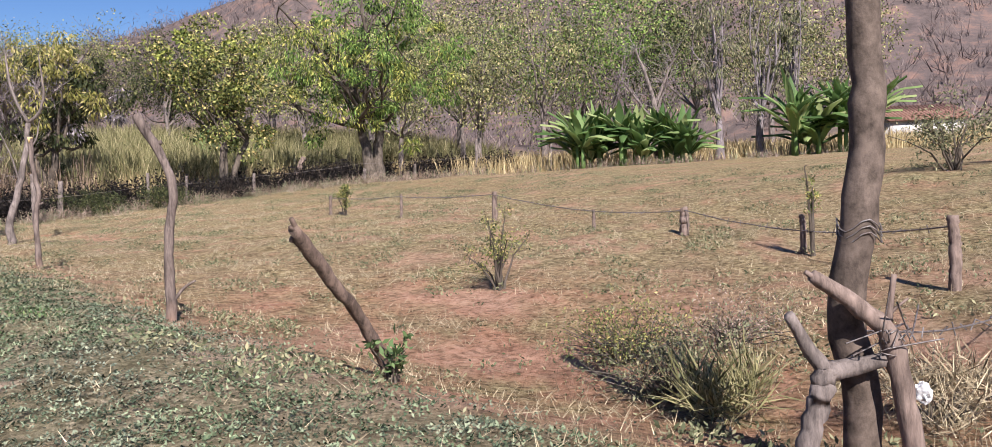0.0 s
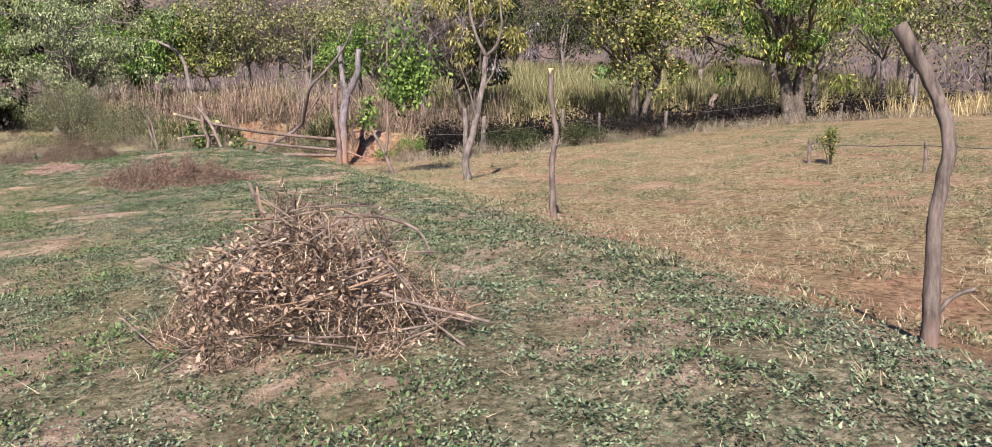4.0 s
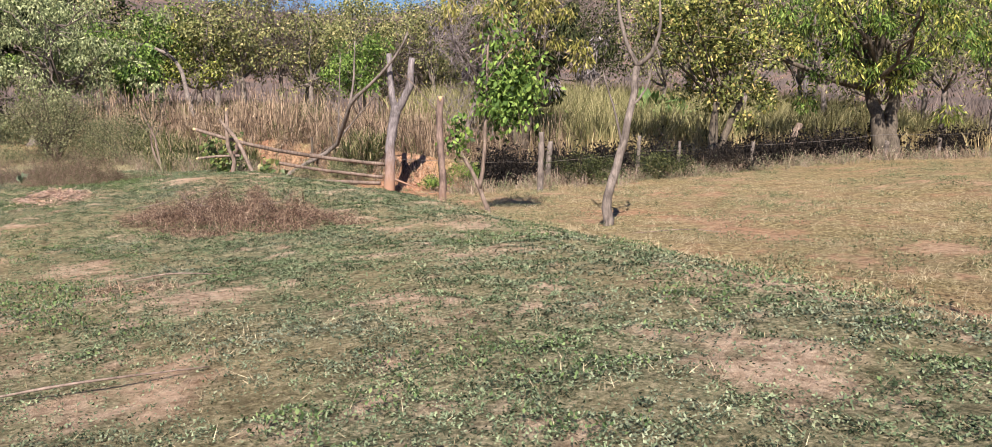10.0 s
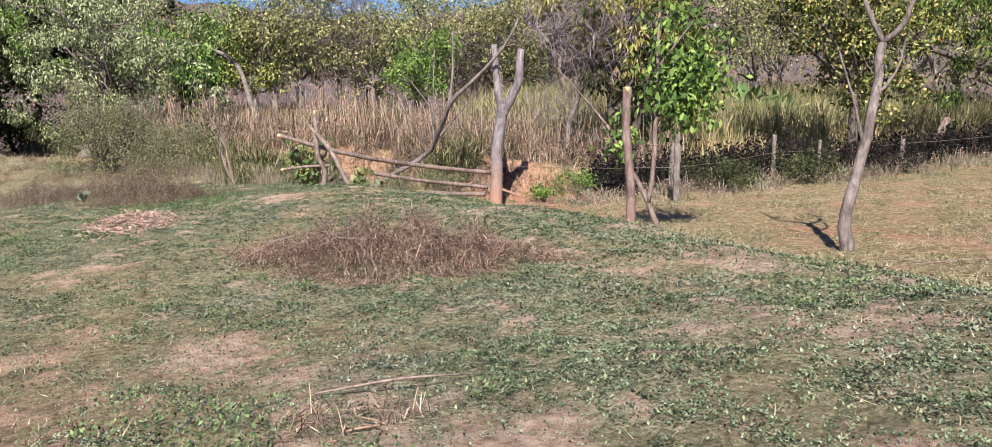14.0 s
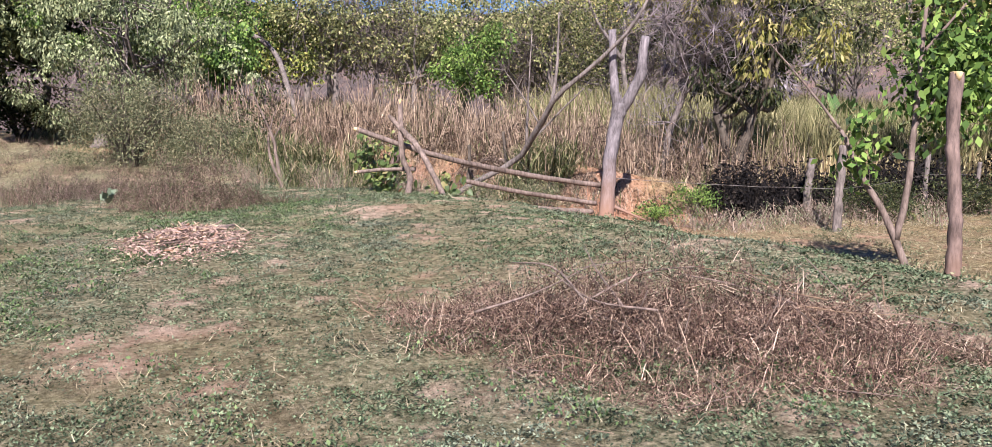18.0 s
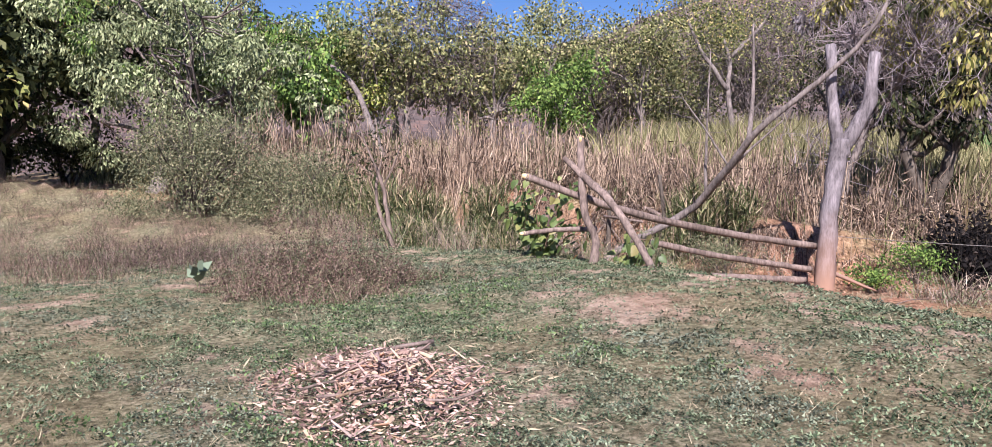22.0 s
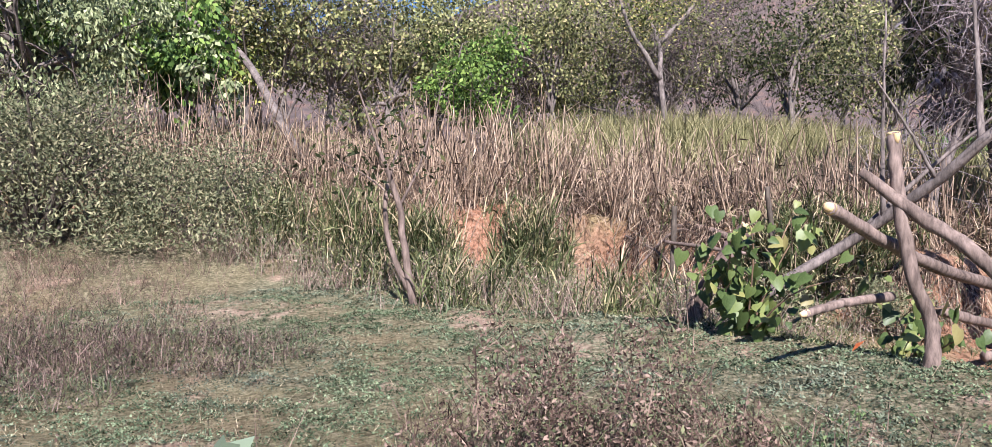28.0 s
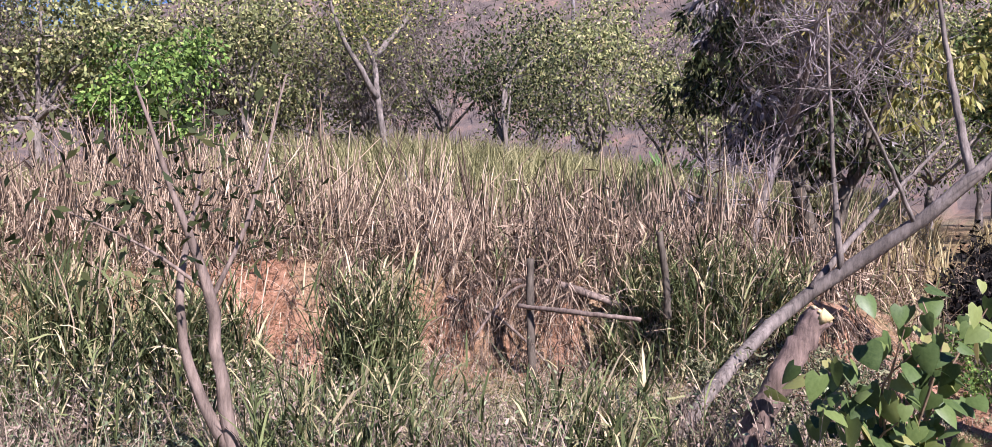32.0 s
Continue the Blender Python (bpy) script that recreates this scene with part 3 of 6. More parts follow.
def bush(base, radius, height, label, leaf, seed, per=4000, leaf_size=0.05, leaf_width=0.4, stems=14, bark=None, clumps=30, name="bush", upright=0.5, category="bush", skirt=0):
    """Stems from one foot and a cloud of leaf clumps about them."""
    rng = np.random.default_rng(seed)
    t = thing(name, (base[0], base[1], gz(*base)), label, category)
    wood, foliage = Build(), Build()
    ends = []
    for _ in range(stems):
        a, rr = rng.uniform(0, 2 * math.pi), radius * rng.uniform(0.2, 0.95)
        e = np.array([math.cos(a) * rr, math.sin(a) * rr, height * rng.uniform(0.5, 0.97) * (1 - 0.35 * (rr / radius) ** 2)])
        line = curve([e * np.array([0.12, 0.12, 0]) + np.array([0, 0, -0.05]), e * np.array([0.4, 0.4, 0.55]), e], 6, 0.03 * radius, rng)
        wood.tube(line, np.linspace(0.02, 0.005, 6) * max(height, 0.6) * 0.9, 5, cap=False)
        ends += [line[-1], line[-2], line[-3]]
    ends = ends + branchlets(wood, ends, rng, 0.25 * radius, 0.004 * height, 2)
    tagged(part("stem_spray", wood, bark or BARK_DARK, t, smooth=True), kind="stuff")
    spots = np.array(ends)[rng.integers(0, len(ends), clumps)]
    if skirt:
        d = rng.standard_normal((skirt, 3))
        d /= np.linalg.norm(d, axis=1)[:, None]
        d[:, 2] = np.abs(d[:, 2])
        spots = np.concatenate([spots, d * np.array([radius, radius, height]) * rng.uniform(0.72, 0.98, (skirt, 1))])
    owner = rng.integers(0, len(spots), per)
    off = rng.standard_normal((per, 3)) * 0.13 * radius
    pos = spots[owner] + off * np.array([1, 1, 0.8])
    pos[:, 2] = np.abs(pos[:, 2]) + 0.02
    axis = rng.standard_normal((per, 3)) + np.array([0, 0, upright])
    foliage.leaves(pos, axis, leaf_size * rng.uniform(0.6, 1.4, per), leaf_width, rng)
    part("foliage", foliage, leaf, t)
    return t


def pole(name, points, radii, label, bark, seed, category="fence post", cut_top=None, arms=(), stubs=(), sides=10, rings=24, group="", rough=0.06):
    """A rough wooden post, bent through the points given from its foot up; stubs: (height share, way, length, radius)."""
    rng = np.random.default_rng(seed)
    p = np.asarray(points, float)
    foot = p[0].copy()
    t = thing(name, foot, label, category, group)
    line = curve(p - foot, rings, 0.07 * radii[0], rng)
    r = np.interp(np.linspace(0, 1, rings), np.linspace(0, 1, len(radii)), radii)
    r = r * (1 + 0.03 * rng.standard_normal(rings) + 0.08 * np.clip(rng.standard_normal(rings) - 1.0, 0, 1.2))
    b = Build()
    b.tube(line, r, sides, rough=rough, rng=rng)
    for share, way, length, rad in stubs:
        i = min(int(share * (rings - 1)), rings - 1)
        way = np.asarray(way, float)
        way = way / np.linalg.norm(way)
        e = line[i] + way * length
        limb = Build() if length >= 0.12 else b
        limb.tube(curve([line[i], (line[i] + e) / 2 + 0.06 * length * rng.standard_normal(3), e], 6), np.linspace(rad * 1.2, rad * 0.75, 6), 7, rough=rough, rng=rng)
        if limb is not b:
            part("side_branch", limb, bark, t, smooth=True)
    part("shaft", b, bark, t, smooth=True)
    for pts, rad in arms:
        a = Build()
        a.tube(curve(np.asarray(pts, float) - foot, 10, 0.08 * rad[0], rng), np.interp(np.linspace(0, 1, 10), np.linspace(0, 1, len(rad)), rad), sides, rough=rough, rng=rng)
        part("arm", a, bark, t, smooth=True)
    if cut_top is not None:
        c = Build()
        d = line[-1] - line[-2]
        d /= np.linalg.norm(d)
        c.tube([line[-1] - d * 0.02, line[-1] + d * 0.006], [r[-1] * 1.02, r[-1] * 0.99], sides)
        if cut_top:
            way = np.array([cut_top[0], cut_top[1], 0.35])
            way /= np.linalg.norm(way)
            c.tube([line[-1] - d * 0.10 + way * r[-1] * 0.75, line[-1] - d * 0.02 + way * r[-1] * 1.04], [r[-1] * 0.35, r[-1] * 0.55], 8)
        part("cut_end", c, CUT, t, "fresh pale sawn end")
    return t


def wire(name, points, label, sag=0.05, r=0.004, barbs=0.14, seed=0):
    """A strand of barbed wire strung through points; its barbs are short crossed twists."""
    rng = np.random.default_rng(seed)
    p = np.asarray(points, float)
    t = thing(name, p[0], label, "barbed wire")
    b, c = Build(), Build()
    for a, e in zip(p[:-1], p[1:]):
        n = max(6, int(np.linalg.norm(e - a) / 0.5))
        u = np.linspace(0, 1, n)[:, None]
        line = a + (e - a) * u - np.array([0, 0, sag]) * 4 * u * (1 - u) + 0.006 * rng.standard_normal((n, 3)) - p[0]
        b.tube(line, r, 4, cap=False)
        m = int(np.linalg.norm(e - a) / barbs) if barbs else 0
        for v in np.linspace(0, 1, m + 2)[1:-1]:
            q = a + (e - a) * v - np.array([0, 0, sag]) * 4 * v * (1 - v) - p[0]
            way = rng.standard_normal(3) * 0.022
            c.tube([q - way, q + way], r * 0.8, 3, cap=False)
    part("strand", b, M_WIRE, t)
    if barbs:
        tagged(part("barbs", c, M_WIRE, t), kind="stuff")
    return t


# ---- the ground: one sheet from the camera's feet to the hills ----
def spread(a, b, step, far, grow=1.16):
    mid = list(np.arange(a, b + step / 2, step))
    d, hi, lo = step, mid[-1], mid[0]
    up, down = [], []
    while hi < far:
        d *= grow
        hi += d
        up.append(hi)
    d = step
    while lo > -far:
        d *= grow
        lo -= d
        down.append(lo)
    return np.array(down[::-1] + mid + up)


M_GROUND, nt_, b_ = shader("field_ground", 0.95, 0.1)
soil = ramp(nt_, noise_tex(nt_, 9.0, 10.0, 0.78), [(0.3, (0.12, 0.048, 0.028)), (0.42, (0.34, 0.165, 0.10)), (0.56, (0.46, 0.25, 0.165)), (0.72, (0.60, 0.40, 0.295))])
straw = ramp(nt_, noise_tex(nt_, 11.0, 7.0, 0.8), [(0.37, (0.07, 0.05, 0.028)), (0.45, (0.22, 0.168, 0.085)), (0.53, (0.35, 0.28, 0.15)), (0.63, (0.54, 0.45, 0.28))])
wide = noise_tex(nt_, 0.9, 5.0, 0.65)
straw = mixc(nt_, ramp(nt_, wide, [(0.42, (0, 0, 0)), (0.64, (0.6, 0.6, 0.6))]), straw, ramp(nt_, noise_tex(nt_, 14.0, 6.0, 0.8), [(0.36, (0.12, 0.065, 0.04)), (0.5, (0.35, 0.22, 0.135)), (0.64, (0.54, 0.39, 0.26))]))
turf = ramp(nt_, noise_tex(nt_, 20.0, 6.0, 0.75), [(0.38, (0.06, 0.06, 0.036)), (0.46, (0.18, 0.175, 0.105)), (0.54, (0.295, 0.27, 0.17)), (0.62, (0.50, 0.42, 0.29))])
scrub = ramp(nt_, noise_tex(nt_, 0.30, 8.0, 0.75), [(0.25, (0.06, 0.05, 0.046)), (0.5, (0.13, 0.102, 0.094)), (0.75, (0.30, 0.175, 0.13))])
a_bare, a_green, a_far = (nt_.nodes.new("ShaderNodeAttribute") for _ in range(3))
a_bare.attribute_name, a_green.attribute_name, a_far.attribute_name = "bare", "green", "far"
col = mixc(nt_, a_green.outputs["Fac"], straw, turf)
dust = ramp(nt_, noise_tex(nt_, 10.0, 9.0, 0.75), [(0.32, (0.26, 0.155, 0.105)), (0.44, (0.46, 0.32, 0.235)), (0.56, (0.60, 0.44, 0.335)), (0.72, (0.70, 0.55, 0.44))])
soil = mixc(nt_, a_green.outputs["Fac"], soil, dust)
col = mixc(nt_, a_bare.outputs["Fac"], col, soil)
specks = ramp(nt_, noise_tex(nt_, 13.0, 3.0, 0.6), [(0.38, (0.40, 0.39, 0.36)), (0.48, (1.0, 1.0, 1.0))])
thin = nt_.nodes.new("ShaderNodeMath")
thin.operation, thin.inputs[0].default_value = "SUBTRACT", 0.9
nt_.links.new(a_green.outputs["Fac"], thin.inputs[1])
thin.use_clamp = True
col = mixc(nt_, thin.outputs[0], col, specks, "MULTIPLY")
mottle = ramp(nt_, noise_tex(nt_, 3.2, 9.0, 0.8), [(0.36, (0.52, 0.51, 0.48)), (0.5, (0.95, 0.95, 0.93)), (0.63, (1.15, 1.15, 1.13))])
col = mixc(nt_, 1.0, col, mottle, "MULTIPLY")
col = mixc(nt_, a_far.outputs["Fac"], col, scrub)
nt_.links.new(col, b_.inputs["Base Color"])
bump(nt_, b_, noise_tex(nt_, 45.0, 8.0, 0.85), 0.9, 0.035)

M_SOIL, nt2, b2 = shader("red_soil", 0.95, 0.1)
nt2.links.new(ramp(nt2, noise_tex(nt2, 9.0, 8.0, 0.78), [(0.3, (0.15, 0.075, 0.05)), (0.5, (0.40, 0.22, 0.15)), (0.72, (0.62, 0.42, 0.32))]), b2.inputs["Base Color"])
bump(nt2, b2, noise_tex(nt2, 40.0, 6.0, 0.8), 0.8, 0.02)
gx, gy = spread(-9, 17, 0.19, 900), spread(-8, 43, 0.19, 900)
GX, GY = np.meshgrid(gx, gy)
gb = Build()
nx, ny = len(gx), len(gy)
ids = np.arange(nx * ny).reshape(ny, nx)
gb.add(np.stack([GX, GY, ground(GX, GY)], -1), np.stack([ids[:-1, :-1], ids[:-1, 1:], ids[1:, 1:], ids[1:, :-1]], -1).reshape(-1, 4))
ground_ob = tagged(part("ground", gb, M_GROUND, smooth=True), "uneven field of red soil, dry grass and creeping weeds", "ground", kind="structure")
R = np.hypot(GX - 2, GY - 15)
for key, val in (("bare", bare(GX, GY)), ("green", green(GX, GY)), ("far", smooth01((R - 62) / 14))):
    at_ = ground_ob.data.attributes.new(key, "FLOAT", "POINT")
    at_.data.foreach_set("value", val.astype(np.float32).ravel())


# ---- turf and grass ----
def scatter(n, x0, x1, y0, y1, rng, keep=None):
    x, y = rng.uniform(x0, x1, n), rng.uniform(y0, y1, n)
    if keep is not None:
        k = rng.random(n) < keep(x, y)
        x, y = x[k], y[k]
    return x, y


def near_path(x, y):
    """Thins the turf with the distance from the way walked."""
    d = x - np.interp(y, [-7, 8, 20, 36], [3.6, -0.2, -2.5, -4.0])
    return np.where(d > 0, np.clip(1.3 - d / 11, 0.2, 1), np.clip(1 + (d + 1.5) / 3.0, 0.0, 1))


rng = np.random.default_rng(11)
def mat_cover(x, y):
    """Small mats of weed with gaps between them."""
    return 0.12 + 0.88 * smooth01((0.85 + 0.8 * W_TINY(x, y) + 0.7 * W_SMALL(x, y) + 0.4 * W_PATCH(x + 2, y)) / 1.4)


x, y = scatter(2700000, -7, 8.0, -5.0, 38, rng, lambda x, y: near_path(x, y) * np.clip(green(x, y) * 1.4 - 0.1, 0, 1) * (1 - 0.95 * bare(x, y)) * mat_cover(x, y))
b = Build()
n = len(x)
away = np.abs(x - np.interp(y, [-7, 8, 20, 36], [3.6, -0.2, -2.5, -4.0]))
size = np.interp(away, [1.5, 4, 9], [0.78, 0.92, 1.25])
clump = 0.008 + 0.035 * np.clip(0.8 * W_TINY(x, y) + 0.5 * W_SMALL(x, y) + 0.2 * W_PATCH(x, y), 0, 2)
at = onto(x, y) + np.stack([0 * x, 0 * x, rng.random(n) * clump], -1)
turn, tilt, long, wide = rng.uniform(0, 6.283, n), rng.normal(0.38, 0.3, n), rng.uniform(0.014, 0.03, n) * size, rng.uniform(0.011, 0.021, n) * size
near = (away < 3.6) & (rng.random(n) < 0.28)
b.petals(at[near], turn[near], tilt[near], long[near], wide[near])
b.flecks(at[~near], turn[~near], tilt[~near], long[~near] * 0.9, wide[~near] * 1.3)
stuff("creeping_weeds", b, WEED, "low grey-green creeping weeds matted over the red field", "weeds")

x, y = scatter(240000, -5, 6.5, -2, 30, rng, lambda x, y: near_path(x, y) * (1 - bare(x, y)) * np.clip(W_BIG(x + 11, y) + 0.8 * W_SMALL(x, y) + 0.5 * W_PATCH(x + 5, y) - 0.6, 0, 1))
b = Build()
axis = rng.standard_normal((len(x), 3))
axis[:, 2] = np.abs(axis[:, 2]) + 0.2
b.leaves(onto(x, y, 0.01) + np.stack([0 * x, 0 * x, rng.random(len(x)) * 0.06], -1), axis, rng.uniform(0.018, 0.042, len(x)), 0.55, rng, up=np.array([0, 0, 1.0]))
stuff("green_weeds", b, WEED_BRIGHT, "brighter green tufts of weeds among the turf", "weeds")

x, y = scatter(800000, -8, 19, -6, 40, rng, lambda x, y: np.clip(near_path(x, y) + 0.2, 0, 1) * np.clip(1.05 - 1.1 * green(x, y), 0.11, 1) * (1 - 0.93 * bare(x, y)) * (0.15 + 0.85 * smooth01(0.5 + W_SMALL(x, y) + 0.6 * W_TINY(x, y))) * (bank_distance(x, y) < np.where(x > 8.5, 3.5, 0.4)))
b = Build()
h = rng.uniform(0.03, 0.10, len(x)) * np.where(x > 7, 1.1, 0.8) * (1 + 0.4 * (W_MID(x, y) > 0.8))
tip = rng.standard_normal((len(x), 3)) * np.array([0.8, 0.8, 0.15]) + np.array([0, 0, 0.8])
b.slivers(onto(x, y), tip * h[:, None], rng.uniform(0.004, 0.009, len(x)), rng)
stuff("short_dry_grass", b, STRAW, "short straw-coloured dry grass over the field", "grass")

x, y = scatter(16000, -6, 16, -6, 36, rng, lambda x, y: np.clip(W_MID(x, y) - 0.1, 0, 1) * (0.4 + 0.6 * (x > 5.2)))
k = 14
cx, cy = np.repeat(x, k) + 0.05 * rng.standard_normal(len(x) * k), np.repeat(y, k) + 0.05 * rng.standard_normal(len(x) * k)
b = Build()
tip = rng.standard_normal((len(cx), 3)) * np.array([0.75, 0.75, 0.15]) + np.array([0, 0, 0.6])
b.slivers(onto(cx, cy), tip * (rng.uniform(0.05, 0.13, len(cx)) * np.where(cx > 6, 1.3, 0.8))[:, None], 0.006, rng)
stuff("straw_tufts", b, STRAW, "pale tufts of longer dry grass", "grass")

# brown seeding weeds towards the woods
x, y = scatter(34000, -14, 4, 26.5, 49, rng, lambda x, y: np.clip(0.85 * smooth01((y - 30 - 1.9 * np.clip(x + 4.6, 0, 6)) / 5) + 0.6 * np.exp(-((x + 1.0) ** 2 / 2.6 + (y - 29.6) ** 2 / 1.6)), 0, 1) * np.clip(0.45 + 0.55 * W_PATCH(x, y) + 0.6 * W_SMALL(x, y), 0.04, 1) * (x < edge_line(y) + 0.4))
k = 5
px, py = np.repeat(x, k) + 0.09 * rng.standard_normal(len(x) * k), np.repeat(y, k) + 0.09 * rng.standard_normal(len(x) * k)
hh = np.repeat(rng.uniform(0.10, 0.26, len(x)) * (1 + 0.8 * np.clip(W_PATCH(x, y) + 0.4 * W_SMALL(x, y), 0, 1.4)), k)
b = Build()
tip = rng.standard_normal((len(px), 3)) * np.array([0.6, 0.6, 0.2]) + np.array([0, 0, 0.9])
foot = onto(px, py)
b.slivers(foot, tip * hh[:, None], 0.008, rng)
m = rng.integers(0, len(px), len(px) * 2)
b.leaves(foot[m] + tip[m] * hh[m][:, None] * rng.uniform(0.4, 1.0, (len(m), 1)), rng.standard_normal((len(m), 3)), rng.uniform(0.012, 0.03, len(m)), 0.55, rng)
stuff("brown_weeds", b, DRYRED, "fuzzy dry brown seeding weeds knee high", "weeds")

# small broad weeds over the dry field
x, y = scatter(46000, 5.5, 26, -5, 34, rng, lambda x, y: np.clip(W_PATCH(x + 3, y) + 0.5 * W_BIG(x, y) + 0.7 * W_SMALL(x, y) - 0.35, 0, 1) * (bank_distance(x, y) < 2.5))
k = 7
cx, cy = np.repeat(x, k) + 0.05 * rng.standard_normal(len(x) * k), np.repeat(y, k) + 0.05 * rng.standard_normal(len(x) * k)
b = Build()
axis = rng.standard_normal((len(cx), 3))
axis[:, 2] = np.abs(axis[:, 2])
b.leaves(onto(cx, cy, 0.01) + np.stack([0 * cx, 0 * cx, rng.random(len(cx)) * 0.08], -1), axis, rng.uniform(0.02, 0.06, len(cx)), 0.42, rng)
stuff("field_weeds", b, L_BUSH, "small olive weeds dotted over the dry field", "weeds")


# ---- the fence along the near field ----
def P(x, y, h):
    return (x, y, gz(x, y) + h)


pole("fence_post", [P(6.46, 1.12, -0.15), (6.50, 1.14, 0.45), (6.56, 1.12, 0.95), (6.50, 1.18, 1.25), (6.34, 1.28, 1.62)], [0.054, 0.041, 0.038, 0.038, 0.043], "crooked grey-brown branch used as fence post", BARK_POST, 21, stubs=((0.1, (0.6, -0.5, 0.7), 0.3, 0.014), (0.86, (0.8, -0.6, 0.25), 0.06, 0.026), (0.93, (0.75, -0.65, 0.3), 0.05, 0.03), (0.5, (0.8, -0.5, 0.2), 0.03, 0.02), (0.3, (-0.8, 0.5, 0.2), 0.03, 0.022)))
pole("fence_post", [P(7.19, -1.36, -0.15), (6.86, -1.5, -0.12), (6.45, -1.68, 0.34), (6.15, -1.82, 0.68)], [0.064, 0.05, 0.042, 0.044, 0.05, 0.034], "leaning broken fence post with a charred splintered head", BARK_STUMP, 22, rough=0.07, stubs=((0.97, (-0.35, -0.1, 0.8), 0.12, 0.02), (0.99, (-0.6, -0.3, 0.5), 0.1, 0.015), (0.95, (-0.95, 0.3, 0.25), 0.075, 0.024), (0.9, (-0.9, 0.5, -0.1), 0.05, 0.03), (0.84, (0.6, -0.3, 0.6), 0.045, 0.03), (0.6, (-0.7, 0.5, 0.1), 0.03, 0.025), (0.45, (0.5, -0.5, 0.6), 0.035, 0.025)))
pole("fence_post", [P(7.21, 8.58, -0.15), (7.20, 8.60, 0.5), (7.27, 8.58, 0.95), (7.22, 8.6, 1.4), (7.21, 8.58, 1.86)], [0.05, 0.042, 0.038, 0.036, 0.038], "slender grey fence post with a fresh yellow cut top", BARK_POST, 23, cut_top=(-0.6, -0.8), stubs=((0.42, (0.7, -0.5, 0.3), 0.10, 0.02),))
pole("fence_post", [P(5.87, 20.0, -0.15), (5.9, 20.02, 0.7), (5.86, 20.08, 1.5), (5.9, 20.12, 2.24)], [0.082, 0.07, 0.066, 0.066], "straight red-brown fence post with a pale sawn top", BARK_RED, 24, cut_top=(-0.4, -0.9))

# bent trunk wired with broken sticks
T1 = np.array([7.62, -4.62, 0.0])
RT, FW = np.array([0.75, -0.66, 0.0]), np.array([0.66, 0.75, 0.0])


def at_t1(r, h, f=0.0):
    return T1 + RT * r + FW * f + np.array([0, 0, h])


pole("fence_post", [at_t1(0.0, -0.75), at_t1(-0.01, -0.2), at_t1(-0.075, 0.22), at_t1(0.01, 0.7), at_t1(0.05, 1.1), at_t1(0.055, 1.5), at_t1(0.02, 2.4)], [0.095, 0.09, 0.088, 0.085, 0.078, 0.072, 0.07], "smooth bent tree trunk serving as corner fence post", BARK_SMOOTH, 25, rings=22, sides=14, rough=0.025, stubs=((0.36, (0.2, -0.9, 0.3), 0.1, 0.03),))
pole("broken_branch", [at_t1(-0.42, -0.62, -0.22), at_t1(-0.30, -0.2, -0.2), at_t1(-0.235, -0.02, -0.17)], [0.052, 0.05, 0.055], "forked grey branch propped on the corner post", BARK_GREY, 26, "branch", stubs=((0.98, (-0.55, 0.3, 0.95), 0.34, 0.035), (0.98, (0.78, -0.62, 0.16), 0.3, 0.042)))
pole("broken_branch", [at_t1(0.2, -0.68, -0.2), at_t1(0.12, -0.2, -0.19), at_t1(0.055, 0.12, -0.17), at_t1(-0.10, 0.28, -0.16), at_t1(-0.29, 0.42, -0.16)], [0.05, 0.048, 0.046, 0.042, 0.03], "split pale branch wired to the corner post", BARK_TAN, 27, "branch", stubs=((0.55, (0.05, -0.1, 1), 0.27, 0.016), (0.6, (0.5, -0.4, 0.6), 0.17, 0.008), (0.93, (-0.7, 0.6, 0.62), 0.12, 0.016)))
b = Build()
rng = np.random.default_rng(28)
for h in (0.60, 0.63, 0.57):
    a = np.linspace(0, 2 * math.pi, 18)
    b.tube(np.stack([at_t1(0.0 + 0.1 * math.cos(v), h + 0.03 * math.sin(3 * v), 0.1 * math.sin(v)) for v in a]) - T1, 0.004, 4, cap=False)
for k in range(9):
    q = at_t1(0.06 + 0.05 * rng.standard_normal(), 0.14 + 0.05 * rng.standard_normal(), -0.22) - T1
    b.tube(curve([q, q + 0.06 * rng.standard_normal(3), q + 0.1 * rng.standard_normal(3)], 6), 0.004, 4, cap=False)
tie = thing("wire_tie", T1, "rusty wire wound round the corner post", "wire")
tagged(part("strand", b, M_WIRE, tie), kind="stuff")

# crumpled bag caught on the wire
bm = bmesh.new()
bmesh.ops.create_icosphere(bm, subdivisions=3, radius=0.075)
for v in bm.verts:
    v.co *= 1 + 0.45 * noise.noise(v.co * 22) + 0.3 * noise.noise(v.co * 50)
    v.co.x *= 0.55
me = bpy.data.meshes.new("plastic_bag")
bm.to_mesh(me)
bm.free()
M_BAG, nt_, b_ = shader("white_plastic", 0.35, 0.5)
nt_.links.new(ramp(nt_, noise_tex(nt_, 18.0), [(0.35, (0.55, 0.55, 0.55)), (0.6, (0.85, 0.85, 0.85))]), b_.inputs["Base Color"])
bag = tagged(part("plastic_bag", me, M_BAG), "crumpled white plastic bag caught on the low wire", "bag")
bag.location = at_t1(0.26, -0.18, -0.05)
bag.scale = (0.65, 0.65, 0.65)

wire("barbed_wire", [at_t1(0, 0.12), at_t1(1.2, -0.06, 1.0), at_t1(3.0, 0.0, 3.0)], "low slack strand of rusty barbed wire", 0.04, 0.006, seed=2)

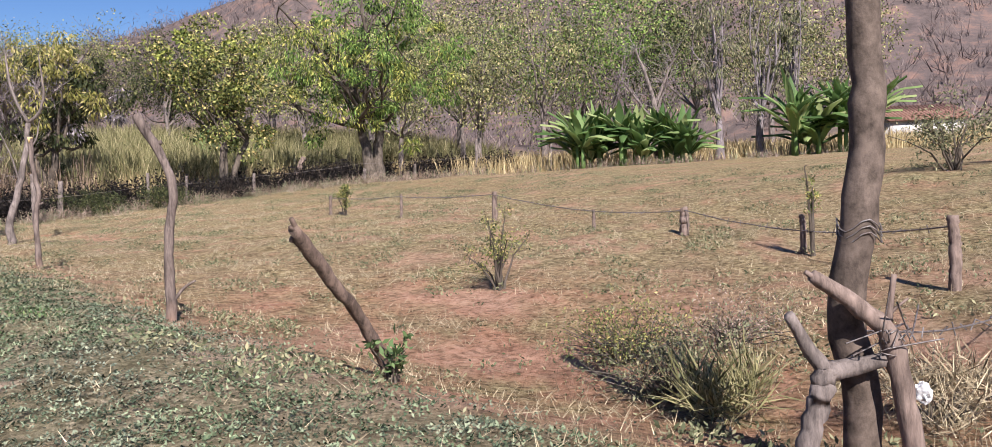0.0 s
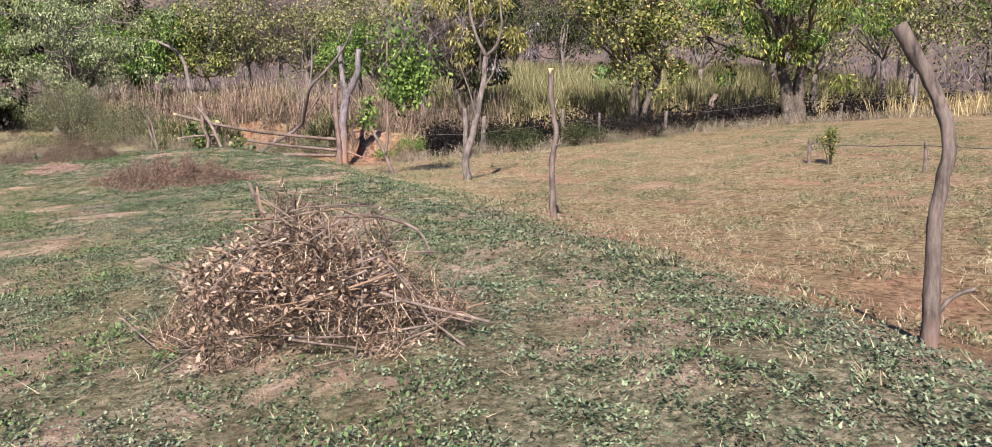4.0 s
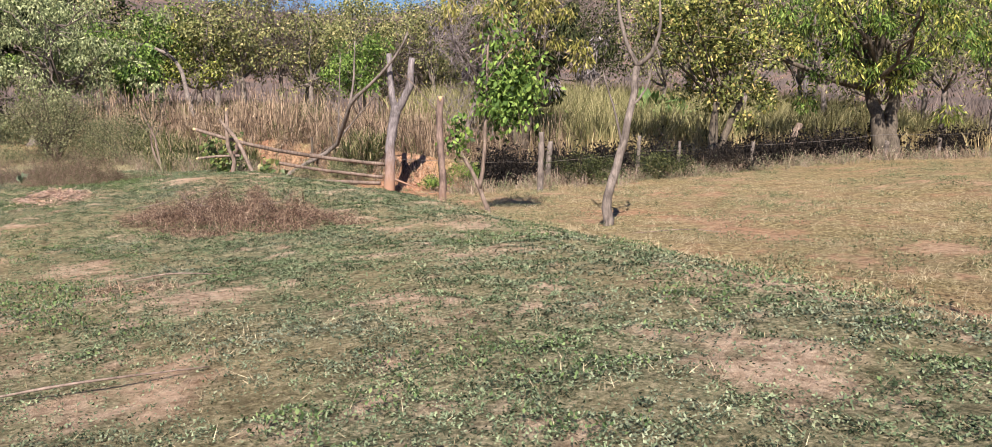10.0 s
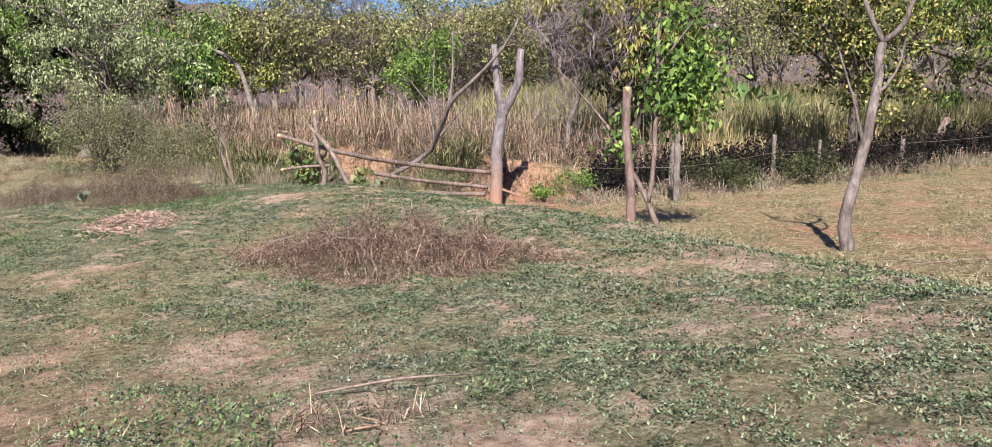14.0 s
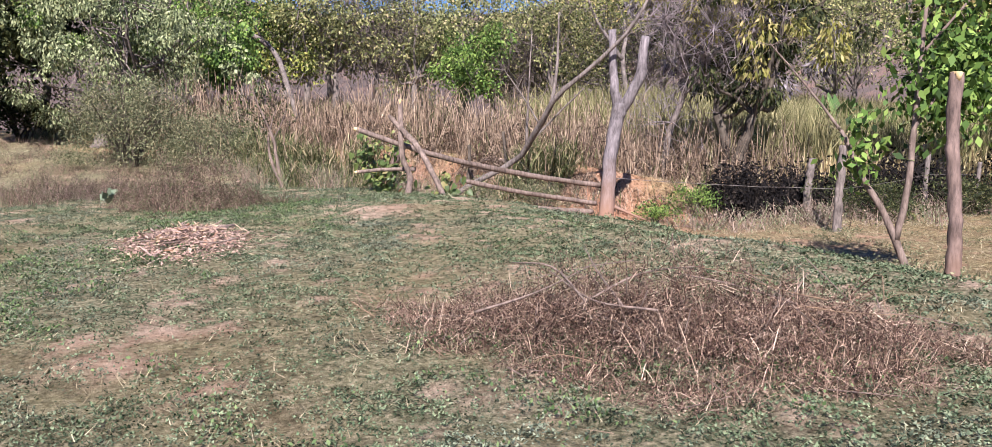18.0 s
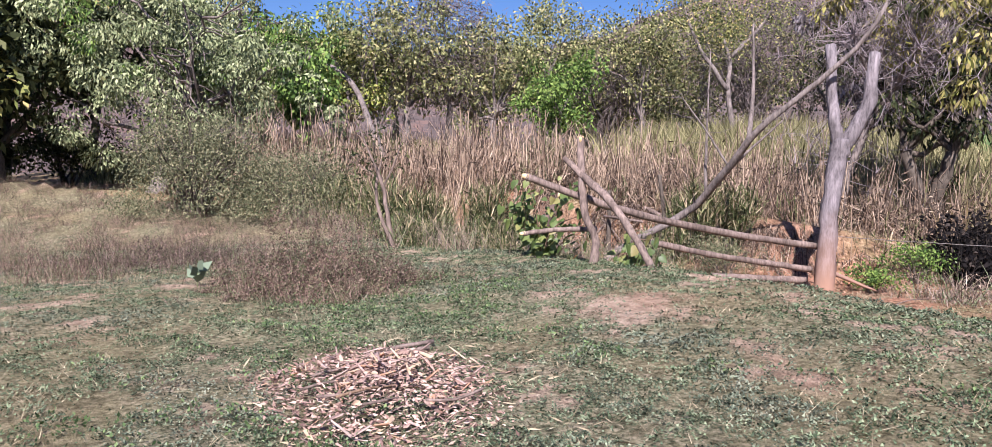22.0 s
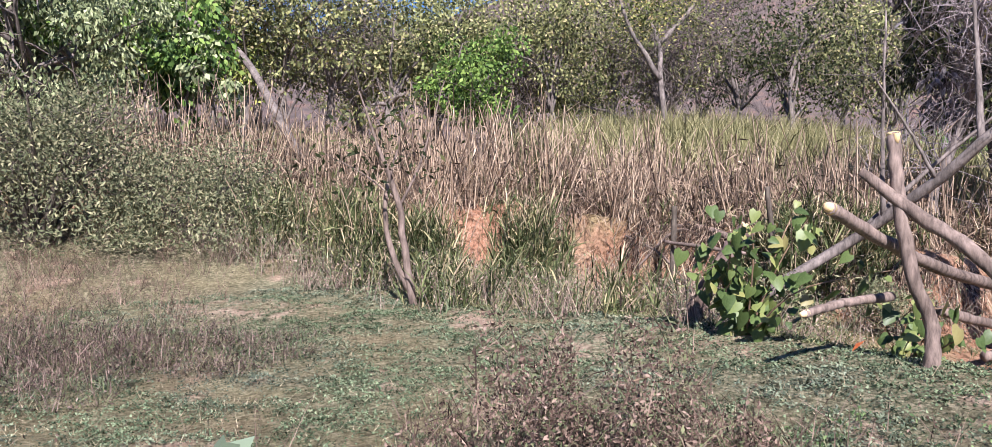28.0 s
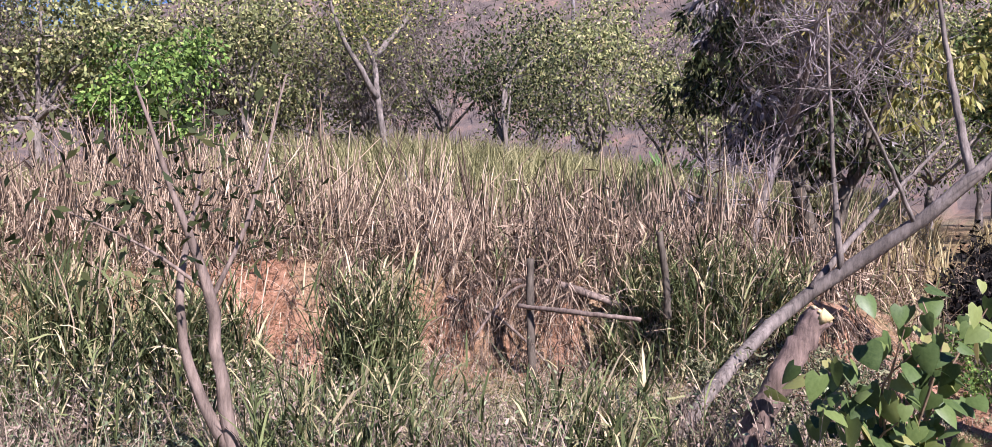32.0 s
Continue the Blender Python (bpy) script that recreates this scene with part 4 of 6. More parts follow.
# ---- posts across the dry field ----
for i, (x, y, h, r) in enumerate([(14.94, 1.75, 0.42, 0.07), (14.9, 3.65, 0.35, 0.03), (15.1, 6.5, 0.60, 0.055), (15.2, 9.9, 0.55, 0.035), (14.1, -0.75, 0.5, 0.04), (12.3, -3.3, 0.72, 0.055), (15.4, 13.4, 0.5, 0.04)]):
    pole("fence_post", [P(x, y, -0.1), P(x + 0.02, y, h * 0.5), P(x + 0.05, y + 0.03, h)], [r * 1.1, r, r * 0.95], "short weathered wooden post in dry grass", BARK_TAN, 40 + i, group="short field posts")
wire("barbed_wire", [P(12.3, -3.3, 0.62), P(14.1, -0.75, 0.3), P(14.94, 1.75, 0.4), P(14.9, 3.65, 0.33), P(15.1, 6.5, 0.55), P(15.2, 9.9, 0.5), P(15.4, 13.4, 0.45)], "sagging barbed wire between short posts", 0.04, 0.008, seed=3)

# ---- far fence under the trees ----
FAR = [(11.9, 28.6, 1.9, 0.09, 0.0), (13.6, 31.7, 1.55, 0.10, 0.05), (17.0, 31.2, 1.5, 0.07, 0), (18.6, 31.0, 1.2, 0.06, 0), (21.6, 30.6, 1.0, 0.07, 0), (24.6, 32.1, 1.5, 0.14, 0.45), (34.3, 29.6, 1.9, 0.08, 0), (30.2, 29.8, 0.8, 0.08, 0), (38.5, 28.0, 1.6, 0.07, 0), (26.6, 29.0, 0.7, 0.09, 0)]
for i, (x, y, h, r, l) in enumerate(FAR):
    pole("fence_post", [P(x, y, -0.1), P(x + 0.02 + l * 0.2, y, h * 0.5), P(x + 0.03 + l, y - 0.05, h)], [r * 1.15, r, r * 0.95], "grey weathered fence post below the trees", BARK_GREY if i != 5 else BARK_TAN, 60 + i, group="far fence posts")
for h in (0.95,):
    wire("barbed_wire", [P(7.8, 31.5, h + 0.3), P(11.9, 28.6, h), P(17.0, 31.2, h), P(21.6, 30.6, h * 0.9), P(26.6, 29.2, h), P(34.3, 29.6, h), P(38.5, 28.0, h)], "pale wire of the far fence", 0.05, 0.006, 0, seed=int(h * 10))

# ---- gate of poles ----
dz = gz(7.7, 31.49)
pole("gate_post", [(7.70, 31.49, dz - 0.2), (7.74, 31.5, 0.6), (7.80, 31.48, 1.5), (7.93, 31.5, 2.25), (8.0, 31.52, 2.55)], [0.20, 0.175, 0.16, 0.165, 0.18], "bleached forked trunk standing as gate post", BARK_PALE, 81, "gate post", sides=14, rings=18, arms=(([(8.0, 31.52, 2.42), (7.88, 31.55, 2.9), (7.83, 31.6, 3.5), (7.8, 31.63, 4.3)], [0.125, 0.105, 0.095, 0.085]), ([(8.0, 31.52, 2.42), (8.22, 31.42, 2.8), (8.42, 31.33, 3.3), (8.5, 31.3, 4.15)], [0.15, 0.13, 0.12, 0.10]), ([(7.8, 31.45, 0.22), (8.15, 31.35, 0.06), (8.6, 31.2, -0.12)], [0.045, 0.035, 0.015])))
pole("gate_post", [P(2.62, 30.29, -0.12), (2.70, 30.36, 0.85), (2.56, 30.46, 1.25), (2.55, 30.6, 1.9), (2.56, 30.68, 2.40)], [0.07, 0.06, 0.057, 0.056, 0.053], "bent brown gate post with a sawn top", BARK_TAN, 83, "gate post", cut_top=(-0.4, -0.9))
pole("gate_prop", [P(3.16, 29.30, -0.1), (2.98, 29.66, 0.95), (2.78, 30.08, 1.45), (2.62, 30.45, 1.72), (2.36, 30.83, 2.08)], [0.055, 0.053, 0.056, 0.062, 0.042], "crossed brown branch propping the gate post", BARK_TAN, 84, "gate post")
RAILS = [
    ([(1.63, 30.55, 1.78), (2.5, 30.72, 1.52), (3.9, 31.0, 1.18), (5.9, 31.35, 0.86), (7.62, 31.62, 0.66)], 0.056, True),
    ([(4.0, 31.1, 0.78), (5.2, 31.3, 0.55), (6.6, 31.5, 0.36), (7.5, 31.6, 0.24)], 0.052, False),
    ([(1.7, 30.8, 0.92), (2.3, 30.85, 0.98), (2.95, 30.9, 0.99)], 0.038, True),
    ([(5.4, 31.45, 0.16), (6.4, 31.55, 0.1), (7.45, 31.7, 0.04)], 0.06, False),
]
for i, (pts, r, cut) in enumerate(RAILS):
    pole("gate_rail", pts, [r * 0.95, r, r * 1.05, r * 1.1], "bark-covered pole laid across the gate", BARK_TAN, 90 + i, "gate rail", sides=9, rough=0.06, cut_top=None, group="gate rails")
    if cut:
        c = Build()
        a, e = np.array(pts[0]), np.array(pts[1])
        d = (e - a) / np.linalg.norm(e - a)
        c.tube([a - d * 0.05, a + d * 0.03], [r * 0.5, r * 1.0], 8)
        part("cut_end", c, CUT, bpy.data.objects[[o.name for o in scene.objects if o.name.startswith("gate_rail")][-1]], "pale chopped end").location = -a

# fence posts in the ditch
pole("fence_post", [P(6.12, 37.23, -0.1), (6.16, 37.3, 1.05), (6.14, 37.28, 1.62)], [0.06, 0.05, 0.045], "dark rotten post at the ditch", BARK_DARK, 101)
pole("fence_post", [(6.72, 35.62, 0.9), (6.66, 35.62, 1.4), (6.6, 35.68, 1.98)], [0.05, 0.045, 0.04], "thin dark post among reeds", BARK_DARK, 102)
pole("fallen_branch", [(6.1, 37.45, 1.0), (6.05, 36.6, 0.98), (6.25, 35.75, 0.93)], [0.03, 0.035, 0.025], "pale fallen branch across the ditch", BARK_TAN, 103, "branch")
for k, (a, m, e) in enumerate([((6.4, 38.9), (6.5, 38.0), (6.7, 37.2)), ((6.2, 38.3), (6.9, 37.9), (7.4, 37.0)), ((5.6, 39.1), (6.1, 38.6), (6.5, 38.2)), ((6.8, 37.0), (7.1, 36.4), (7.2, 35.8))]):
    pole("fallen_branch", [P(*a, 0.06), P(*m, 0.14), P(*e, 0.07)], [0.018, 0.022, 0.014], "thin pale branch lying on the bank", BARK_TAN, 120 + k, "branch", sides=7, group="branches on the bank")
pole("fallen_branch", [P(6.9, 38.6, 0.05), P(7.2, 37.5, 0.12), P(7.6, 36.2, 0.1)], [0.05, 0.06, 0.05], "thick dead branch lying on the bank", BARK_TAN, 104, "branch")
for i, pts in enumerate([[(8.6, 17.2), (9.4, 16.7), (10.1, 16.5)], [(8.3, 30.6), (9.2, 30.9), (10.2, 30.8)], [(-0.6, 9.6), (0.1, 9.5), (0.9, 9.6)], [(0.2, 13.6), (0.7, 13.4), (1.2, 13.5)]]):
    pole("fallen_branch", [P(*pts[0], 0.02), P(*pts[1], 0.09), P(*pts[2], 0.03)], [0.007, 0.010, 0.005], "thin dry stick lying on the turf", BARK_TAN, 105 + i, "branch", sides=6, group="sticks on the turf")


# ---- trees by the fence ----
def bare_tree(base, stems, label, bark, seed, twig_len=0.5, twig_n=3, r_twig=0.008, name="tree", twig_mat=None, category="tree", haze=0):
    """A leafless tree: each stem is a list of points and radii; twigs grow from their upper halves."""
    rng = np.random.default_rng(seed)
    foot = np.array([base[0], base[1], gz(*base)])
    t = thing(name, foot, label, category)
    wood, fine = Build(), Build()
    for pts, radii in stems:
        line = curve(np.asarray(pts, float) - foot, 14, radii[0] * 0.12, rng)
        r = np.interp(np.linspace(0, 1, 14), np.linspace(0, 1, len(radii)), radii)
        wood.tube(line, r, 9, rough=0.04, rng=rng)
        ends = branchlets(fine, list(line[6::2]) + [line[-1]] * 2, rng, twig_len, r_twig, twig_n, 0.6)
        ends = branchlets(fine, ends[::2], rng, twig_len * 0.6, r_twig * 0.5, 2, 0.4, 3) + ends
        if haze:
            k = np.array(ends)[rng.integers(0, len(ends), haze)]
            fine.slivers(k, (rng.standard_normal((haze, 3)) + np.array([0, 0, 0.2])) * 0.22 * twig_len, 0.02, rng)
    part("trunk", wood, bark, t, smooth=True)
    tagged(part("twig_spray", fine, twig_mat or bark, t), kind="stuff")
    return t


bare_tree((9.0, 18.88), [
    ([(9.0, 18.88, -0.45), (9.02, 18.88, 0.3), (9.25, 18.88, 0.95), (9.5, 18.87, 2.0), (9.64, 18.86, 2.85)], [0.115, 0.09, 0.085, 0.075, 0.065]),
    ([(9.64, 18.86, 2.85), (9.45, 18.95, 3.3), (9.3, 19.0, 3.9), (9.25, 19.0, 4.8)], [0.05, 0.04, 0.035, 0.02]),
    ([(9.64, 18.86, 2.85), (9.9, 18.7, 3.15), (10.0, 18.6, 3.7), (9.95, 18.6, 4.6)], [0.05, 0.04, 0.03, 0.015]),
    ([(9.35, 18.88, 1.2), (9.2, 18.95, 1.9), (8.95, 19.0, 2.7)], [0.03, 0.022, 0.012]),
    ([(9.5, 18.87, 2.0), (9.75, 18.7, 2.4), (9.85, 18.6, 2.9)], [0.03, 0.02, 0.012]),
], "slim leafless grey tree forking at head height", BARK_GREY, 201, 0.35, 1)

t = bare_tree((7.8, 22.4), [
    ([(7.8, 22.4, -0.35), (7.55, 22.6, 0.45), (7.25, 22.8, 1.1), (7.0, 23.0, 1.75)], [0.06, 0.05, 0.04, 0.03]),
    ([(7.62, 22.55, 0.25), (7.7, 22.45, 1.2), (7.75, 22.45, 2.3), (7.8, 22.4, 3.8)], [0.05, 0.045, 0.04, 0.02]),
    ([(7.0, 23.0, 1.75), (6.6, 23.2, 2.3), (6.1, 23.4, 2.9)], [0.022, 0.016, 0.008]),
    ([(7.74, 22.45, 1.8), (8.0, 22.4, 2.2), (8.3, 22.4, 2.9)], [0.025, 0.018, 0.01]),
    ([(7.78, 22.42, 2.8), (8.2, 22.2, 3.4), (8.7, 22.0, 4.1)], [0.022, 0.016, 0.008]),
], "two-stemmed sapling with a few pale green leaves", BARK_TAN, 202, 0.3, 2, 0.006)
rng = np.random.default_rng(203)
b = Build()
for c, n, s in (((7.2, 22.85, 1.3), 90, 0.16), ((7.2, 22.8, 1.75), 70, 0.15), ((8.3, 22.4, 2.35), 620, 0.30), ((8.4, 22.4, 2.8), 560, 0.32), ((8.1, 22.45, 2.1), 260, 0.25), ((8.7, 22.3, 2.5), 320, 0.26), ((8.0, 22.4, 2.7), 220, 0.25), ((8.4, 22.4, 3.4), 220, 0.36), ((8.15, 22.45, 3.9), 160, 0.34)):
    b.leaves(np.array(c) + s * rng.standard_normal((n, 3)) - np.array(t.location), rng.standard_normal((n, 3)) - np.array([0, 0, 1.2]), rng.uniform(0.09, 0.19, n), 0.55, rng)
part("leaves", b, L_GREEN, t)

# leaning trunk behind the gate
bare_tree((4.5, 34.5), [
    ([(4.5, 34.5, 0.0), (5.4, 34.3, 0.65), (6.4, 33.95, 1.25), (6.5, 32.9, 2.0), (6.65, 32.1, 2.75), (7.2, 31.75, 3.3), (7.9, 31.0, 4.2), (8.2, 30.7, 4.9)], [0.075, 0.072, 0.075, 0.075, 0.065, 0.052, 0.04, 0.028]),
    ([(6.6, 32.3, 2.55), (6.8, 32.5, 3.5), (6.9, 32.7, 4.8)], [0.05, 0.035, 0.015]),
    ([(6.45, 33.5, 1.6), (6.5, 33.6, 2.7), (6.6, 33.7, 4.4)], [0.04, 0.025, 0.012]),
    ([(6.42, 33.8, 1.4), (7.0, 33.3, 2.2), (7.6, 32.7, 3.0)], [0.04, 0.03, 0.015]),
    ([(6.5, 32.8, 2.1), (6.1, 33.0, 2.8), (5.7, 33.2, 3.4)], [0.025, 0.018, 0.01]),
], "grey tree leaning far over the pole gate", BARK_GREY, 204, 0.6, 2, 0.007)
pole("gate_post", [P(2.72, 33.3, -0.15), (2.85, 33.12, 0.75), (2.98, 32.95, 1.15), (3.12, 32.76, 1.5)], [0.115, 0.1, 0.09, 0.088], "stout leaning red-brown stump behind the vine", BARK_RED, 206, "gate post", cut_top=(-0.5, -0.8), stubs=((0.9, (0.5, 0.3, 0.6), 0.14, 0.05),))

# slender sapling by the reeds
t = bare_tree((0.75, 36.1), [
    ([(0.75, 36.1, 0.25), (0.62, 36.12, 0.9), (0.5, 36.1, 1.6), (0.2, 36.05, 2.3), (-0.1, 36.0, 3.0)], [0.058, 0.05, 0.04, 0.022, 0.008]),
    ([(0.66, 36.15, 0.55), (0.45, 36.25, 1.1), (0.4, 36.3, 1.7), (0.6, 36.35, 2.5)], [0.045, 0.038, 0.028, 0.01]),
    ([(0.5, 36.1, 1.6), (0.75, 36.0, 2.2), (1.0, 35.9, 3.2)], [0.02, 0.015, 0.006]),
    ([(0.45, 36.1, 1.7), (0.1, 36.3, 2.0), (-0.4, 36.4, 2.25)], [0.015, 0.01, 0.005]),
], "thin pale sapling with sparse dark leaves", BARK_TAN, 205, 0.3, 1, 0.004)
b = Build()
for c, n, s in (((0.2, 36.1, 2.5), 60, 0.22), ((0.7, 36.0, 2.2), 50, 0.2), ((-0.35, 36.2, 2.35), 60, 0.25), ((0.0, 36.1, 2.0), 50, 0.22), ((0.5, 36.1, 2.8), 40, 0.2)):
    b.leaves(np.array(c) + s * rng.standard_normal((n, 3)) - np.array(t.location), rng.standard_normal((n, 3)) * 0.8 - np.array([0, 0, 0.6]), rng.uniform(0.06, 0.14, n), 0.4, rng, 0.6)
part("leaves", b, L_DARK, t)

# ---- larger trees along the far fence ----
tree((28.3, 30.4), 11.0, 0.40, (5.6, 5.2, 4.1), "big mango tree with a thick forked trunk and yellow-green flush", L_GREEN, BARK_DARK, 210, stems=2, limbs=14, clumps=135, per=130, leaf_size=0.24, leaf_width=0.28, clump_r=0.6, droop=0.9, trunk_h=2.9, second=(L_YELLOW, 0.5))
tree((20.9, 32.0), 8.6, 0.26, (3.4, 3.2, 2.9), "round olive-green tree on thin dark stems", L_OLIVE, BARK_DARK, 211, stems=3, limbs=12, clumps=105, per=120, leaf_size=0.16, leaf_width=0.6, clump_r=0.52, droop=0.2, trunk_h=2.6, second=(L_YELLOW, 0.2))
# cream kept to the sunward side; leaf colours also carry shade and sheen
tree((14.4, 36.0), 7.6, 0.26, (3.5, 3.4, 2.3), "mango tree, cream young leaves sunward, dark hanging foliage away from the sun", L_DARK, BARK_DARK, 212, stems=2, limbs=13, clumps=105, per=120, leaf_size=0.23, leaf_width=0.32, clump_r=0.5, droop=1.0, trunk_h=2.2, second=(L_FLUSH, 0.85, (-0.35, -0.9, 0.35)), third=(L_HANG, 0.35))
bare_tree((12.2, 36.6), [
    ([(12.2, 36.6, 0.7), (12.3, 36.5, 2.1), (12.7, 36.1, 3.7)], [0.11, 0.10, 0.08]),
    ([(12.7, 36.1, 3.7), (12.0, 35.6, 4.5), (11.2, 35.1, 5.3)], [0.09, 0.06, 0.03]),
    ([(12.7, 36.1, 3.7), (13.4, 35.7, 4.6), (14.2, 35.2, 5.1)], [0.09, 0.06, 0.03]),
    ([(12.6, 36.2, 3.3), (12.7, 35.4, 4.3), (12.4, 34.4, 5.0)], [0.08, 0.05, 0.025]),
    ([(12.7, 36.1, 3.7), (12.6, 36.4, 5.1), (12.8, 36.6, 6.7)], [0.08, 0.05, 0.02]),
], "bare grey tree thick with dead twigs", BARK_GREY, 214, 1.3, 9, 0.016, twig_mat=TWIG_GREY, haze=900)
t = bare_tree((19.3, 52.5), [
    ([(19.3, 52.5, 4.3), (19.0, 52.6, 6.3), (19.6, 53.4, 7.9), (19.4, 54.6, 9.9)], [0.13, 0.11, 0.09, 0.05]),
    ([(19.0, 52.6, 6.3), (17.6, 52.9, 8.3), (16.8, 53.2, 10.5)], [0.12, 0.08, 0.03]),
    ([(19.6, 53.4, 7.9), (21.0, 53.3, 9.3), (22.2, 53.2, 11.1)], [0.12, 0.08, 0.03]),
], "crooked half-bare tree above the cane field", BARK_GREY, 215, 1.3, 4, 0.014)
b = Build()
n = 5000
c = np.array([[19.4, 54.0, 10.3], [17.0, 53.2, 10.2], [21.8, 53.3, 10.5], [20.0, 53.4, 9.3], [18.2, 53.0, 8.9]])[rng.integers(0, 5, n)]
b.leaves(c + rng.standard_normal((n, 3)) * np.array([0.9, 0.9, 0.6]) - np.array(t.location), rng.standard_normal((n, 3)), rng.uniform(0.08, 0.17, n), 0.5, rng)
part("crown", b, L_OLIVE, t)

# ---- left: pale tree, bushes and the wood ----
tree((-5.0, 48.0), 8.6, 0.3, (4.9, 4.4, 3.3), "spreading tree with pale grey-green drooping leaves", L_PALE, BARK_GREY, 220, stems=2, limbs=16, clumps=200, per=190, leaf_size=0.15, leaf_width=0.42, clump_r=0.58, droop=0.9, trunk_h=1.6, second=(L_GREEN, 0.12))
pole("dead_limb", [(2.9, 45.0, 1.0), (2.1, 46.4, 3.1), (1.65, 49.3, 5.3), (0.4, 50.8, 6.3), (-1.4, 51.5, 6.5)], [0.11, 0.11, 0.10, 0.08, 0.04], "arched bare grey limb leaning into the pale tree", BARK_GREY, 221, "branch", stubs=((0.3, (0.3, -0.5, 0.9), 1.2, 0.03), (0.55, (-0.5, -0.3, 0.6), 1.2, 0.035), (0.8, (0.2, -0.6, 0.5), 0.9, 0.03)))
tree((-0.2, 46.5), 4.9, 0.09, (1.2, 1.2, 1.5), "broad-leaved green sapling under the arched limb", L_GREEN, BARK_GREY, 222, limbs=8, clumps=44, per=90, leaf_size=0.17, leaf_width=0.6, clump_r=0.4, droop=1.0, second=(L_PALE, 0.35))
bush((-3.3, 42.0), 2.0, 2.9, "dusty grey-green bush at the edge of the weeds", L_BUSH, 223, 24000, 0.074, 0.36, 30, clumps=70, skirt=130)
bush((-0.8, 41.4), 1.8, 1.75, "low dusty bush beside the larger one", L_BUSH, 224, 19000, 0.066, 0.36, 22, clumps=50, skirt=100)
WOOD = [(-11.5, 47.5, 8.5), (-15, 46, 9), (-13, 50, 10), (-10, 53, 12), (-17, 53, 12), (-7.5, 56, 11), (-22, 50, 11), (-13, 58, 14), (-5, 60, 12), (-28, 56, 13), (-19, 62, 14), (-9.5, 49.2, 7), (-34, 52, 12), (-1, 62, 7)]
# two in three take the dark leaf, its darkness standing for canopy shade
for i, (x, y, h) in enumerate(WOOD):
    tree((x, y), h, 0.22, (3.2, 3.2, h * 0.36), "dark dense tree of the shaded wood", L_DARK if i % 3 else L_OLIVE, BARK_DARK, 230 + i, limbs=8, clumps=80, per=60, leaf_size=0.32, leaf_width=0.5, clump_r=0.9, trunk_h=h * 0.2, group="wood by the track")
# undergrowth fills the gap below; its shade is in the leaf colour
for i, (x, y, r_, h) in enumerate([(-9.6, 50.5, 1.8, 2.2), (-12, 52.5, 2.2, 3), (-15, 50, 2.4, 3.2), (-18.5, 49, 2.4, 3), (-8, 53, 2, 2.6), (-22, 53, 3, 3.5), (-14.5, 55, 3, 4)]):
    bush((x, y), r_, h, "undergrowth in the wood, leaf colour darkened for shade", L_DARK, 245 + i, 3000, 0.16, 0.45, 12, clumps=40)

# tall trees out of view, added so that their shade falls on the wood
for i, (x, y, h) in enumerate([(-16.0, 41.5, 12.5), (-20.5, 45.0, 12.5), (-13.6, 44.2, 9.0)]):
    tree((x, y), h, 0.3, (3.4, 3.4, h * 0.4), "unseen tall tree added to shade the wood", L_DARK, BARK_DARK, 256 + i, limbs=9, clumps=110, per=60, leaf_size=0.4, leaf_width=0.6, clump_r=1.0, trunk_h=h * 0.2, group="wood by the track")

# ---- trees beyond the cane field ----
BACK = [(4, 58, 7, L_OLIVE), (11.7, 54.9, 5.6, L_GREEN), (15, 61, 6.5, L_OLIVE), (16.5, 60, 6.5, L_MAUVE), (10, 62, 7.5, L_OLIVE), (6, 64, 8, L_MAUVE), (20, 61, 7, L_OLIVE), (25, 59, 8.5, L_OLIVE), (26, 52, 8, L_DARK), (30, 50, 9, L_OLIVE), (33, 46, 9, L_OLIVE), (37, 44, 10, L_GREEN), (28, 57, 10, L_MAUVE), (34, 53, 10, L_OLIVE), (40, 48, 10, L_MAUVE), (42, 40, 10, L_OLIVE), (46, 36, 10.5, L_GREEN), (50, 32, 10, L_OLIVE), (45, 44, 11, L_OLIVE), (52, 38, 10.5, L_MAUVE), (56, 33, 9, L_GREEN), (1, 60, 7, L_GREEN), (3, 59, 6.0, L_YELLOW), (18.5, 63, 6.2, L_YELLOW), (60, 38, 12, L_OLIVE), (-2, 56, 7, L_OLIVE), (12, 68, 8, L_OLIVE), (18, 66, 8, L_OLIVE), (24, 64, 10, L_OLIVE), (30, 62, 10, L_DARK), (37, 58, 11, L_OLIVE), (43, 53, 11, L_OLIVE), (49, 46, 11, L_DARK), (56, 43, 11, L_OLIVE), (44, 49, 9, L_OLIVE), (64, 30, 8, L_OLIVE), (40, 30, 8.5, L_OLIVE), (43, 27.5, 9, L_GREEN), (47, 24, 9, L_DARK), (38, 33.5, 8, L_OLIVE), (51, 21.5, 9, L_OLIVE), (35, 37.5, 7.5, L_OLIVE), (57, 20, 8, L_OLIVE), (5.5, 58.5, 8.2, L_OLIVE), (8, 60, 8.8, L_MAUVE), (9.5, 57.5, 7.6, L_OLIVE), (12.5, 59, 8.4, L_OLIVE), (14, 63, 9.4, L_OLIVE), (17.5, 58, 8.4, L_OLIVE), (20.5, 57.5, 8.6, L_OLIVE), (23, 57, 9, L_MAUVE)]
